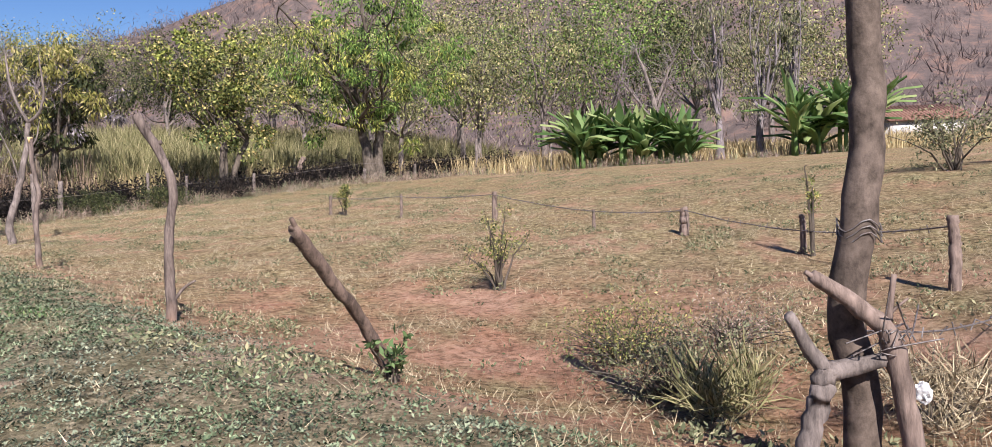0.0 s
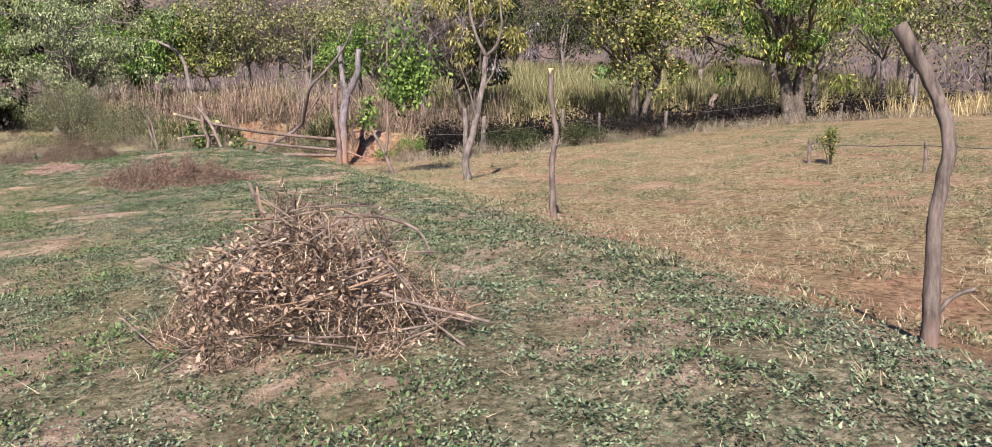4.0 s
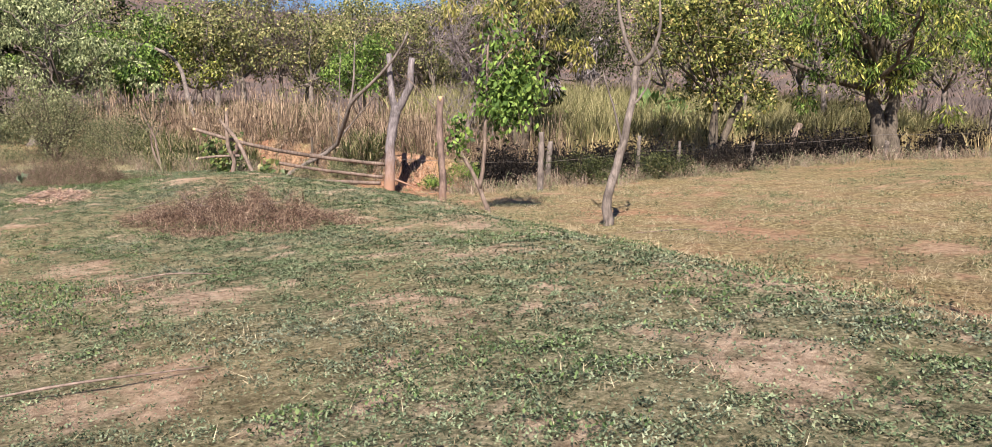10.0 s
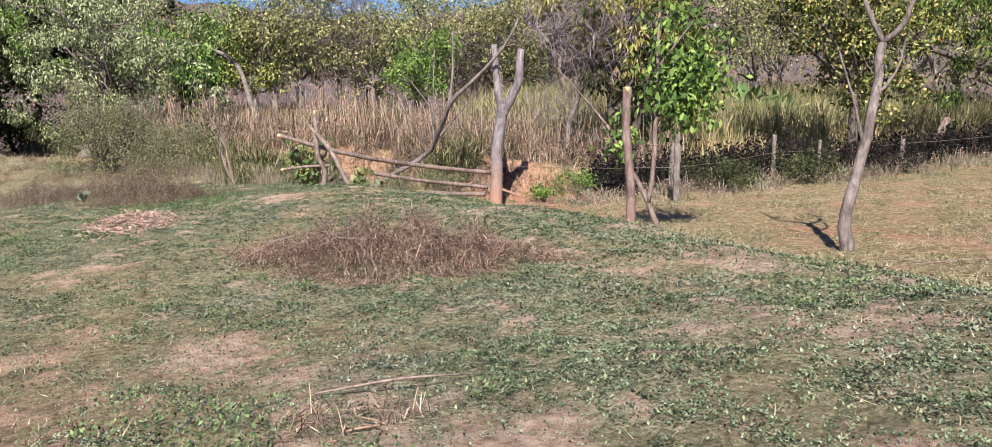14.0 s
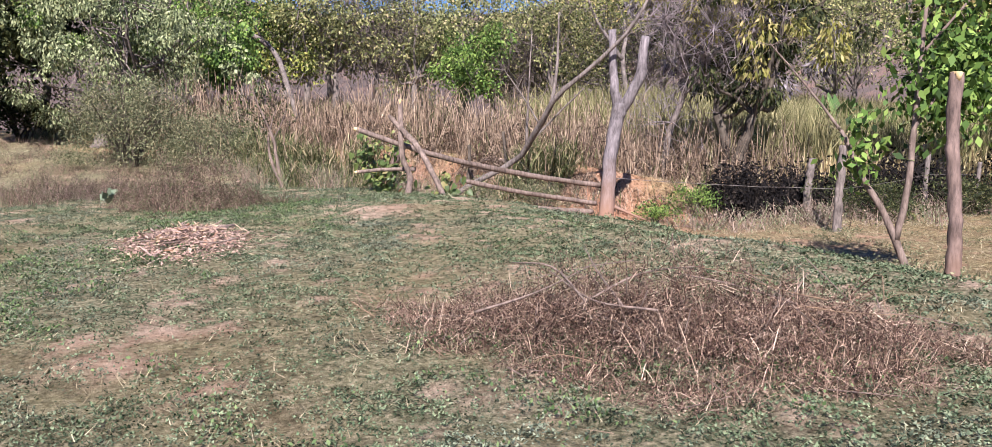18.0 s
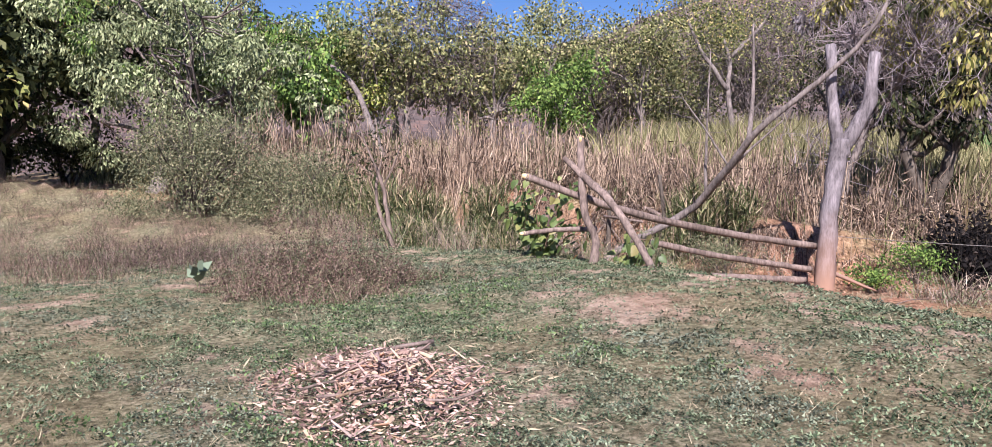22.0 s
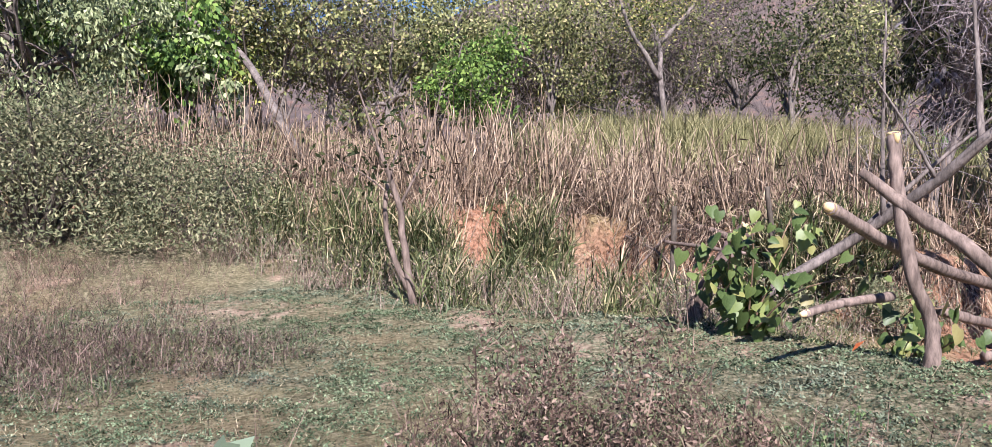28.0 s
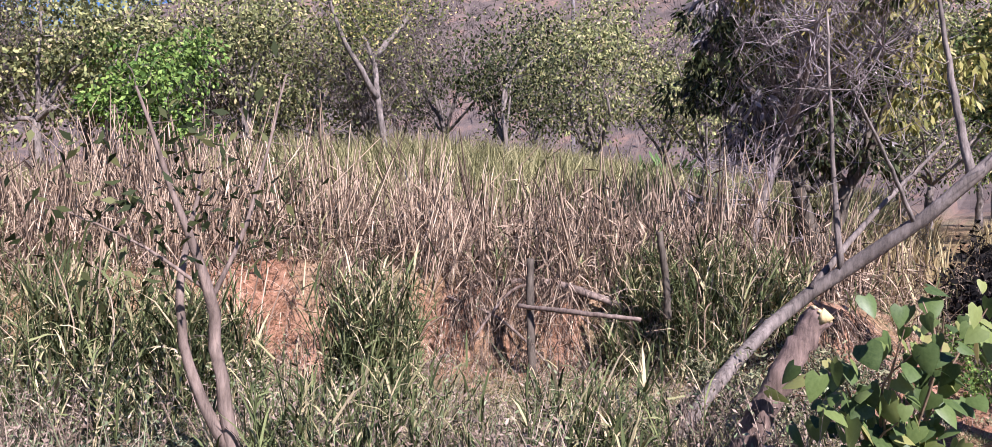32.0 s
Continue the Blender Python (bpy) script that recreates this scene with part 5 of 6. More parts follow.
for i, (x, y, h, leaf) in enumerate(BACK):
    h *= 1.3 if x > 34 and y < 50 else 1.0
    leaf = L_SCRUB if leaf is L_OLIVE else leaf
    tree((x, y), h, 0.18, (h * 0.36, h * 0.36, h * 0.36), {L_SCRUB.name: "olive-brown dry-season tree beyond the canes", L_YELLOW.name: "yellowing tree beyond the canes", L_GREEN.name: "green tree beyond the canes", L_MAUVE.name: "mauve-grey leafless tree on the slope", L_DARK.name: "dark tree beyond the canes"}[leaf.name], leaf, BARK_GREY, 260 + i, limbs=7, clumps=64, per=75, leaf_size=0.19 if leaf is not L_MAUVE else 0.5, leaf_width=0.5 if leaf is not L_MAUVE else 0.06, clump_r=0.11 * h, trunk_h=h * 0.25, group="trees beyond the canes")

# tall grey columnar trees and banana plants by the house
for i, (x, y, h) in enumerate([(42.5, 19.5, 10), (44.5, 18.2, 12), (46.0, 17.2, 11)]):
    tree((x, y), h, 0.2, (1.3, 1.3, h * 0.44), "tall narrow grey tree with thin foliage", L_BUSH, BARK_PALE, 300 + i, limbs=12, clumps=40, per=60, leaf_size=0.25, leaf_width=0.25, clump_r=0.5, droop=1.2, trunk_h=h * 0.2, twigs=5, group="tall grey trees")
bare_tree((40.5, 22.0), [([(40.5, 22, 1.2), (40.4, 22, 4), (39.6, 22.5, 7)], [0.2, 0.15, 0.05]), ([(40.4, 22, 4), (41.4, 21.4, 6.5)], [0.1, 0.04]), ([(40.4, 22, 3), (38.8, 23, 5.6)], [0.1, 0.03]), ([(40.4, 22, 3.4), (41.6, 22, 5.4)], [0.08, 0.03])], "leafless spreading grey tree", BARK_GREY, 304, 1.4, 5, 0.016, twig_mat=TWIG_GREY)


def banana(base, h, seed):
    rng = np.random.default_rng(seed)
    t = thing("banana_plant", (base[0], base[1], gz(*base)), "clump of banana plants with torn arching leaves", "banana plant", "banana plants")
    fol = Build()
    for k in range(5):
        o = np.append(rng.uniform(-1.0, 1.0, 2), 0)
        stem = Build()
        top = o + np.array([0, 0, h * rng.uniform(0.1, 0.42)])
        stem.tube([o - np.array([0, 0, 0.1]), (o + top) / 2, top], [0.13, 0.11, 0.07], 8)
        part("stem", stem, L_BANANA, t, smooth=True)
        for _ in range(16):
            a = rng.uniform(0, 2 * math.pi)
            out = np.array([math.cos(a), math.sin(a), 0])
            L, rise = h * rng.uniform(0.38, 0.62), math.radians(rng.uniform(20, 82))
            way = out * math.cos(rise) + np.array([0, 0, math.sin(rise)])
            line = curve([top, top + way * L * 0.55, top + way * L + (out * 0.25 - np.array([0, 0, 0.3])) * L * math.cos(rise) * rng.uniform(0.4, 1.3)], 9)
            side = np.cross(out, [0, 0, 1.0])
            w = 0.2 * np.sin(np.linspace(0.15, 1.0, 9) * math.pi * 0.95) + 0.02
            va, vb = line + side * w[:, None] - np.array([0, 0, 0.1]), line - side * w[:, None] - np.array([0, 0, 0.1])
            v = np.concatenate([va, line, vb])
            i = np.arange(8)
            fol.add(v, np.stack([i, i + 1, i + 10, i + 9], -1), np.stack([i + 9, i + 10, i + 19, i + 18], -1))
    part("leaves", fol, L_BANANA, t)


for i, (x, y, h) in enumerate([(36.3, 24.2, 4.8), (37.4, 22.7, 4.4), (38.6, 21.2, 4.5), (44.0, 15.2, 5.4), (45.8, 13.8, 5.6), (39.4, 19.8, 4.2), (26.5, 44.5, 3.4), (25.4, 42.4, 3.0)]):
    banana((x, y), h * 0.85, 320 + i)


# ---- cane field, reeds, tall grass ----
rng = np.random.default_rng(31)


def stalks(b, foot, top, r0, r1, sides=3):
    """Three-sided stalks, one from each foot to its top."""
    n = len(foot)
    ang = np.arange(3) * 2 * math.pi / 3
    ring = np.stack([np.cos(ang), np.sin(ang), 0 * ang], -1)
    v = np.concatenate([foot[:, None] + ring * r0[:, None, None], top[:, None] + ring * r1[:, None, None]], 1)
    i = np.arange(n)[:, None] * 6
    b.add(v.reshape(-1, 3), np.concatenate([i + np.array([[0, 1, 4, 3]]), i + np.array([[1, 2, 5, 4]]), i + np.array([[2, 0, 3, 5]])]))


# clumps of standing canes with gaps between them
cx, cy = scatter(5200, -4, 20, 33, 58, rng, lambda x, y: np.clip((bank_distance(x, y) - np.interp(x, [3.5, 5.0, 7.5, 9.5], [0.45, 1.1, 1.0, 2.2])) / 0.6, 0, 1) * np.clip((9 - bank_distance(x, y)) / 4, 0.0, 1) * np.clip((18 - x) / 7, 0, 1) * np.clip(0.5 + 0.45 * W_MID(x, y), 0.05, 1) * (1 - np.clip(1.3 * trodden(x, y), 0, 1)))
cx, cy = cx[:800], cy[:800]
cn = rng.integers(3, 18, len(cx))
ch = rng.uniform(0.55, 1.25, len(cx))
tilt = rng.standard_normal((len(cx), 3)) * np.array([0.12, 0.12, 0])
own = np.repeat(np.arange(len(cx)), cn)
n = len(own)
x, y = cx[own] + 0.13 * rng.standard_normal(n), cy[own] + 0.13 * rng.standard_normal(n)
foot = onto(x, y, -0.05)
h = rng.uniform(0.6, 2.5, n) * ch[own] * (0.9 + 0.12 * W_BIG(x, y)) * np.interp(bank_distance(x, y), [0, 2.5, 5, 8], [1.0, 0.98, 0.92, 0.85])
leanv = tilt[own] + rng.standard_normal((n, 3)) * np.array([0.11, 0.11, 0])
leanv[rng.random(n) < 0.15] *= 4.0
top = foot + (leanv + np.array([0, 0, 1])) * h[:, None]
r = rng.uniform(0.009, 0.022, n)
b = Build()
stalks(b, foot, top, r, r * 0.6)
k = rng.integers(0, n, n * 5)
u = rng.uniform(0.1, 1.0, (len(k), 1))
way = rng.standard_normal((len(k), 3)) * np.array([0.5, 0.5, 0.3]) + np.array([0, 0, 1.0]) * np.where(rng.random((len(k), 1)) < 0.7, -1, 1)
b.leaves(foot[k] + (top - foot)[k] * u, way, rng.uniform(0.15, 0.55, len(k)), 0.035, rng)
stuff("dry_canes", b, CANE, "pale dry standing canes with hanging leaf strips", "canes")


def leafy(b, x, y, h, rng, leaves=9, length=0.42, width=0.05):
    """Upright stalks of cane grass whose leaves rise and arch over."""
    n = len(x)
    foot = onto(x, y, -0.04)
    top = foot + (rng.standard_normal((n, 3)) * np.array([0.12, 0.12, 0]) + np.array([0, 0, 0.8])) * h[:, None]
    stalks(b, foot, top, np.full(n, 0.008), np.full(n, 0.004))
    k = np.repeat(np.arange(n), leaves)
    u = rng.uniform(0.05, 1.0, (len(k), 1))
    a = rng.uniform(0, 2 * math.pi, len(k))
    out = np.stack([np.cos(a), np.sin(a), 0 * a], -1)
    tip = out * rng.uniform(0.25, 0.7, (len(k), 1)) + np.array([0, 0, 1.0]) * rng.uniform(-0.2, 0.85, (len(k), 1))
    L = length * rng.uniform(0.5, 1.2, len(k))
    b.blades(foot[k] + (top - foot)[k] * u, tip * L[:, None], L * width, rng)


# green shoots low among the front canes
x, y = scatter(5200, -3, 16, 33, 50, rng, lambda x, y: np.exp(-((bank_distance(x, y) - 1.5) / 0.9) ** 2) * (W_MID(x + 3, y) + 0.5 * W_SMALL(x, y) > 0.1))
b = Build()
leafy(b, x, y, rng.uniform(0.3, 1.15, len(x)), rng, 6, 0.42, 0.06)
stuff("cane_shoots", b, REED, "green and straw shoots low among the dry canes", "shoots")

# dark stalks among the canes; their colour stands for the shaded gaps
x, y = scatter(20000, -1, 17, 33, 49, rng, lambda x, y: np.clip(bank_distance(x, y) - np.interp(x, [7.5, 9.5], [0.3, 1.6]), 0, 1) * (bank_distance(x, y) < 6) * np.interp(x, [1, 6, 9, 14], [0.4, 0.5, 0.8, 0.9]) * (W_MID(x + 5, y) > -0.2))
n = len(x)
b = Build()
h = rng.uniform(0.5, 1.8, n)
tipv = rng.standard_normal((n, 3)) * np.array([0.25, 0.25, 0]) + np.array([0, 0, 1])
b.slivers(onto(x, y), tipv * h[:, None], rng.uniform(0.015, 0.035, n), rng)
k = rng.integers(0, n, n * 3)
b.leaves(onto(x, y)[k] + tipv[k] * (h[k] * rng.uniform(0.2, 1.0, len(k)))[:, None], rng.standard_normal((len(k), 3)) - np.array([0, 0, 0.8]), rng.uniform(0.1, 0.3, len(k)), 0.12, rng)
stuff("gap_dark_stalks", b, HANGSTRAW, "dark stalks coloured for the shaded gaps among the dry canes", "stalks")

x, y = scatter(8500, -4, 8, 33, 46, rng, lambda x, y: (x > edge_line(y) - 0.1) * (bank_distance(x, y) < 0.3) * np.clip(0.8 * W_MID(x + 7, y) + 0.5 * W_SMALL(x, y) + np.interp(x + 0.35 * (y - 37), [1.0, 2.2, 2.9, 3.5, 4.4, 5.4, 6.4, 7.2], [0.3, 0.4, 0.0, -0.8, -1.6, -1.6, -1.3, -0.5]), 0, 1) * (1 - 0.95 * np.exp(-((x - 4.6) ** 2 + (y - 40.4) ** 2) / 0.9)))
b = Build()
leafy(b, x, y, rng.uniform(0.35, 1.25, len(x)) * np.interp(y, [33, 36, 40], [0.7, 0.9, 1.25]), rng, 12, 0.42, 0.05)
stuff("green_reeds", b, REED, "green and straw reed blades along the ditch", "reeds")

x, y = scatter(160000, -3, 12, 32, 45, rng, lambda x, y: np.exp(-((bank_distance(x, y) - 0.6) / 0.8) ** 2) * 0.75 * (0.25 + 0.7 * (W_PATCH(x, y) > 0)) * (1 - np.clip(1.2 * trodden(x, y), 0, 0.95)))
b = Build()
tip = rng.standard_normal((len(x), 3)) * np.array([0.7, 0.7, 0.3]) + np.array([0, 0, 0.35])
b.blades(onto(x, y), tip * rng.uniform(0.2, 0.7, len(x))[:, None], rng.uniform(0.006, 0.014, len(x)), rng)
stuff("dead_straw", b, CANE, "fallen dead cane straw draped on the bank", "straw")

# brown seeding weeds and small leafy stems among the reeds
x, y = scatter(9000, -4, 8.5, 32.5, 45, rng, lambda x, y: (x > edge_line(y) - 0.5) * (bank_distance(x, y) < 0.4) * np.clip(0.35 + 0.6 * W_PATCH(x + 8, y) + 0.5 * W_SMALL(x, y + 3), 0, 1) * np.interp(x + 0.35 * (y - 37), [3.0, 4.2, 6.5, 7.5], [1, 0.3, 0.3, 0.8]))
own = np.repeat(np.arange(len(x)), 4)
n = len(own)
hh = rng.uniform(0.25, 0.85, len(x))[own]
foot = onto(x[own] + 0.06 * rng.standard_normal(n), y[own] + 0.06 * rng.standard_normal(n))
tip = rng.standard_normal((n, 3)) * np.array([0.35, 0.35, 0.1]) + np.array([0, 0, 0.9])
b = Build()
b.slivers(foot, tip * hh[:, None], 0.010, rng)
k = rng.integers(0, n, n * 6)
b.leaves(foot[k] + tip[k] * hh[k][:, None] * rng.uniform(0.15, 1.0, (len(k), 1)), rng.standard_normal((len(k), 3)) + np.array([0, 0, 0.3]), rng.uniform(0.02, 0.06, len(k)), 0.35, rng)
stuff("ditch_weeds", b, DRYWEED, "brown and green leafy weeds among the reeds", "weeds")

# tall clump of cane grass standing in the ditch, and shorter ones
for px, py, rr, hh, n0 in ((3.0, 37.1, 0.34, 2.0, 230), (3.85, 37.6, 0.3, 1.6, 130), (7.0, 35.3, 0.5, 1.05, 150), (1.9, 38.2, 0.5, 1.6, 200), (1.0, 38.9, 0.45, 1.7, 170), (0.4, 40.4, 0.5, 1.5, 150), (7.6, 36.4, 0.4, 0.9, 110), (7.9, 35.0, 0.55, 1.0, 150), (6.9, 36.3, 0.35, 0.7, 80), (7.1, 43.6, 0.7, 2.3, 260), (2.4, 39.6, 0.4, 1.6, 130)):
    t = thing("grass_clump", (px, py, gz(px, py)), "tall clump of green and straw cane grass by the ditch", "grass clump", "ditch grass clumps")
    q, a = rr * np.sqrt(rng.random(n0)), rng.uniform(0, 6.283, n0)
    b = Build()
    leafy(b, px + q * np.cos(a), py + q * np.sin(a), hh * rng.uniform(0.45, 1.1, n0), rng, 15, 0.46, 0.05)
    b.v = [v - np.array([px, py, gz(px, py)]) for v in b.v]
    tagged(part("blade_spray", b, REED, t), kind="stuff")
    b = Build()
    for _ in range(16):
        o = np.append(rr * 0.8 * rng.standard_normal(2) * 0.6, -0.03)
        b.tube(curve([o, o * 1.15 + np.array([0.03, 0.02, hh * 0.5]), o * 1.5 + 0.08 * rng.standard_normal(3) + np.array([0, 0, hh * rng.uniform(0.7, 1.0)])], 5), 0.008, 4, cap=False)
    tagged(part("cane_spray", b, CANE, t), kind="stuff")

# bent and broken cane leaves tangled between the standing stalks
x, y = scatter(60000, -3, 15, 33, 48, rng, lambda x, y: np.exp(-((bank_distance(x, y) - 1.6) / 1.3) ** 2) * np.clip(0.5 + 0.5 * W_SMALL(x, y) + 0.4 * W_MID(x, y), 0.05, 1) * (1 - np.clip(1.2 * trodden(x, y), 0, 0.97)))
n = len(x)
b = Build()
tip = rng.standard_normal((n, 3)) * np.array([0.8, 0.8, 0.45])
b.blades(onto(x, y) + np.stack([0 * x, 0 * x, 0.85 * rng.random(n) ** 1.4], -1), tip * rng.uniform(0.25, 0.8, n)[:, None], rng.uniform(0.006, 0.018, n), rng)
stuff("cane_tangle", b, CANE, "bent and broken dry cane leaves in a tangle", "cane leaves")

# dead grass hanging over the lip of the bank
n0 = 330000
x, y = rng.uniform(2.5, 10.5, n0), rng.uniform(32.5, 41, n0)
d = bank_distance(x, y)
k = (d > 0.1) & (d < 1.0) & (rng.random(n0) < np.clip(0.45 + 0.6 * W_MID(x, y) + 0.4 * W_SMALL(x, y), 0.05, 1) * np.interp(y, [32, 33.5, 35, 37.3, 38, 39, 41], [0.2, 0.5, 1, 1, 0.45, 0.6, 0.3]))
x, y = x[k], y[k]
g1, g2 = bank_distance(x + 0.05, y) - bank_distance(x - 0.05, y), bank_distance(x, y + 0.05) - bank_distance(x, y - 0.05)
b = Build()
tip = np.stack([-g1 * 2.2, -g2 * 2.2, -0.55 + 0 * x], -1) + rng.standard_normal((len(x), 3)) * np.array([0.25, 0.25, 0.25])
b.blades(onto(x, y, 0.05), tip * rng.uniform(0.2, 0.8, len(x))[:, None], rng.uniform(0.006, 0.016, len(x)), rng)
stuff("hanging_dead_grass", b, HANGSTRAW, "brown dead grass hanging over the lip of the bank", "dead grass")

# low green and straw grass on the floor of the ditch
x, y = scatter(90000, 0, 8, 31.5, 41, rng, lambda x, y: (x > edge_line(y) + 0.2) * (bank_distance(x, y) < 0.1) * np.clip(0.6 + 0.5 * W_PATCH(x, y), 0, 1))
b = Build()
tip = rng.standard_normal((len(x), 3)) * np.array([0.8, 0.8, 0.3]) + np.array([0, 0, 0.6])
b.slivers(onto(x, y), tip * rng.uniform(0.05, 0.17, len(x))[:, None], rng.uniform(0.006, 0.013, len(x)), rng)
stuff("ditch_grass", b, REED, "short green and straw grass on the ditch floor", "grass")

# clods on the broken bank and about the gate
clods = []
for k in range(4):
    bm = bmesh.new()
    bmesh.ops.create_icosphere(bm, subdivisions=2, radius=0.06)
    for v in bm.verts:
        v.co *= 1 + 0.4 * noise.noise(v.co * 25 + Vector((k * 3, 0, 0)))
        v.co.z *= 0.7
    me = bpy.data.meshes.new("clod")
    bm.to_mesh(me)
    bm.free()
    me.materials.append(M_SOIL)
    clods.append(me)
for k in range(150):
    x = rng.uniform(4, 10)
    y = rng.uniform(31.2, 40.5)
    d = float(bank_distance(np.array([x]), np.array([y]))[0])
    if not -0.9 < d < 0.6:
        continue
    ob = tagged(part("clod", clods[k % 4], M_SOIL), "dry clod of red soil fallen from the bank", "clod", "clods below the bank")
    ob.matrix_basis = Matrix.LocRotScale((x, y, gz(x, y) + 0.01), Euler((0, 0, rng.uniform(0, 6.28))), [rng.uniform(0.4, 1.5)] * 3)

# tall grass behind the far fence: straw in front, green behind
for name, mat, lab, n0, d0, d1, hh in (("tall_straw_grass", TALLSTRAW, "tall straw-coloured grass behind the far fence", 15000, 1.5, 9.0, 1.15), ("tall_green_grass", TALLGRASS, "tall yellow-green grass field behind the fence", 52000, 3.5, 24.0, 2.0)):
    x, y = scatter(n0 * 2, 12, 48, 24, 58, rng, lambda x, y: (bank_distance(x, y) > d0) * (bank_distance(x, y) < d1) * np.clip((x - 13) / 6, 0, 1))
    x, y = x[:n0], y[:n0]
    b = Build()
    tip = rng.standard_normal((len(x), 3)) * np.array([0.3, 0.3, 0.1]) + np.array([0, 0, 0.95])
    b.blades(onto(x, y), tip * (hh * rng.uniform(0.6, 1.15, len(x)))[:, None], rng.uniform(0.03, 0.07, len(x)), rng)
    stuff(name, b, mat, lab, "grass")
x, y = scatter(26000, 26, 62, 8, 36, rng, lambda x, y: smooth01((x * 0.5 + y * 0.6 - 31.5) / 2) * np.clip((x - 30) / 4, 0, 1))
b = Build()
tip = rng.standard_normal((len(x), 3)) * np.array([0.3, 0.3, 0.1]) + np.array([0, 0, 0.95])
b.blades(onto(x, y), tip * rng.uniform(0.5, 1.2, len(x))[:, None], rng.uniform(0.02, 0.05, len(x)), rng)
stuff("tall_straw_grass", b, TALLSTRAW, "band of tall pale grass at the end of the field", "grass")

# green grass behind the canes
x, y = scatter(46000, -8, 26, 40, 66, rng, lambda x, y: (bank_distance(x, y) > 6) * (bank_distance(x, y) < 20))
b = Build()
tip = rng.standard_normal((len(x), 3)) * np.array([0.35, 0.35, 0.1]) + np.array([0, 0, 0.95])
b.blades(onto(x, y), tip * rng.uniform(0.3, 0.75, len(x))[:, None], rng.uniform(0.02, 0.045, len(x)), rng)
stuff("tall_green_grass", b, TALLGRASS, "yellow-green grass behind the dry canes", "grass")

# dead stalks under the trees, coloured near black in place of tree shade
cx, cy = scatter(5600, 11.5, 38, 27, 37, rng, lambda x, y: np.exp(-((y - np.interp(x, [13, 20, 28, 37], [32.4, 32.4, 31.6, 30.2])) / 0.8) ** 2) * np.clip(0.35 + 0.8 * W_MID(x, y) + 0.4 * W_PATCH(x, y), 0.0, 1))
own = np.repeat(np.arange(len(cx)), 26)
n = len(own)
x, y = cx[own] + 0.22 * rng.standard_normal(n), cy[own] + 0.22 * rng.standard_normal(n)
b = Build()
foot = onto(x, y, -0.03)
h = rng.uniform(0.35, 1.0, n) * rng.uniform(0.7, 1.6, len(cx))[own]
tipv = rng.standard_normal((n, 3)) * np.array([0.16, 0.16, 0]) + np.array([0, 0, 1])
b.slivers(foot, tipv * h[:, None], 0.035, rng)
k = rng.integers(0, n, n * 7)
b.leaves(foot[k] + tipv[k] * (h[k] * rng.uniform(0.1, 1.0, len(k)))[:, None], rng.standard_normal((len(k), 3)) - np.array([0, 0, 0.3]), rng.uniform(0.07, 0.17, len(k)), 0.5, rng)
stuff("dark_stalks", b, CANE_SHADED, "dead stalks under the trees, coloured near black for shade", "stalks")

# brown dead weeds in front of the far fence, with bent grey stems
x, y = scatter(9000, 9.5, 33, 25.5, 33, rng, lambda x, y: np.exp(-((y - np.interp(x, [9, 13, 20, 28, 34], [30.8, 30.3, 30.2, 29.2, 28.6])) / 1.1) ** 2) * np.clip(0.4 + 0.6 * W_PATCH(x, y) + 0.6 * W_SMALL(x, y), 0.0, 1) * np.interp(x, [11, 14, 22, 30], [0.5, 1, 0.9, 0.35]))
x2, y2 = scatter(5200, 26, 46, 4, 30, rng, lambda x, y: np.exp(-((x * 0.5 + y * 0.6 - 30.6) / 0.7) ** 2) * np.clip(0.6 + 0.5 * W_MID(x, y), 0, 1))
x, y = np.concatenate([x, x2]), np.concatenate([y, y2])
own = np.repeat(np.arange(len(x)), 7)
n = len(own)
hh = (rng.uniform(0.15, 0.6, len(x)))[own]
foot = onto(x[own] + 0.12 * rng.standard_normal(n), y[own] + 0.12 * rng.standard_normal(n))
tip = rng.standard_normal((n, 3)) * np.array([0.7, 0.7, 0.2]) + np.array([0, 0, 0.8])
b = Build()
b.blades(foot, tip * hh[:, None], 0.014, rng)
k = rng.integers(0, n, n * 2)
b.leaves(foot[k] + tip[k] * hh[k][:, None] * rng.uniform(0.2, 1.0, (len(k), 1)), rng.standard_normal((len(k), 3)), rng.uniform(0.03, 0.07, len(k)), 0.5, rng)
stuff("brown_weeds", b, DRYWEED, "tangled brown and grey dead weeds along the far fence", "weeds")

# scrub on the hills
n = 17000
a = np.radians(rng.uniform(-40, 88, n))
rr = rng.uniform(75, 330, n) ** 1.0
x, y = 2 + np.sin(a) * rr, 15 + np.cos(a) * rr
k = 7
c = np.repeat(onto(x, y), k, 0)
s = np.repeat(rng.uniform(0.7, 2.3, n), k)
off = rng.standard_normal((n * k, 3)) * np.array([0.5, 0.5, 0.45])
off[:, 2] = np.abs(off[:, 2]) + 0.25
b = Build()
b.slivers(c + off * s[:, None] * np.array([0.5, 0.5, 0.2]), (rng.standard_normal((n * k, 3)) * np.array([0.5, 0.5, 0.3]) + np.array([0, 0, 0.9])) * (s * rng.uniform(0.5, 1.1, n * k))[:, None], s * 0.07, rng)
stuff("hill_scrub", b, L_MAUVE, "leafless mauve-brown scrub covering the hills", "scrub")

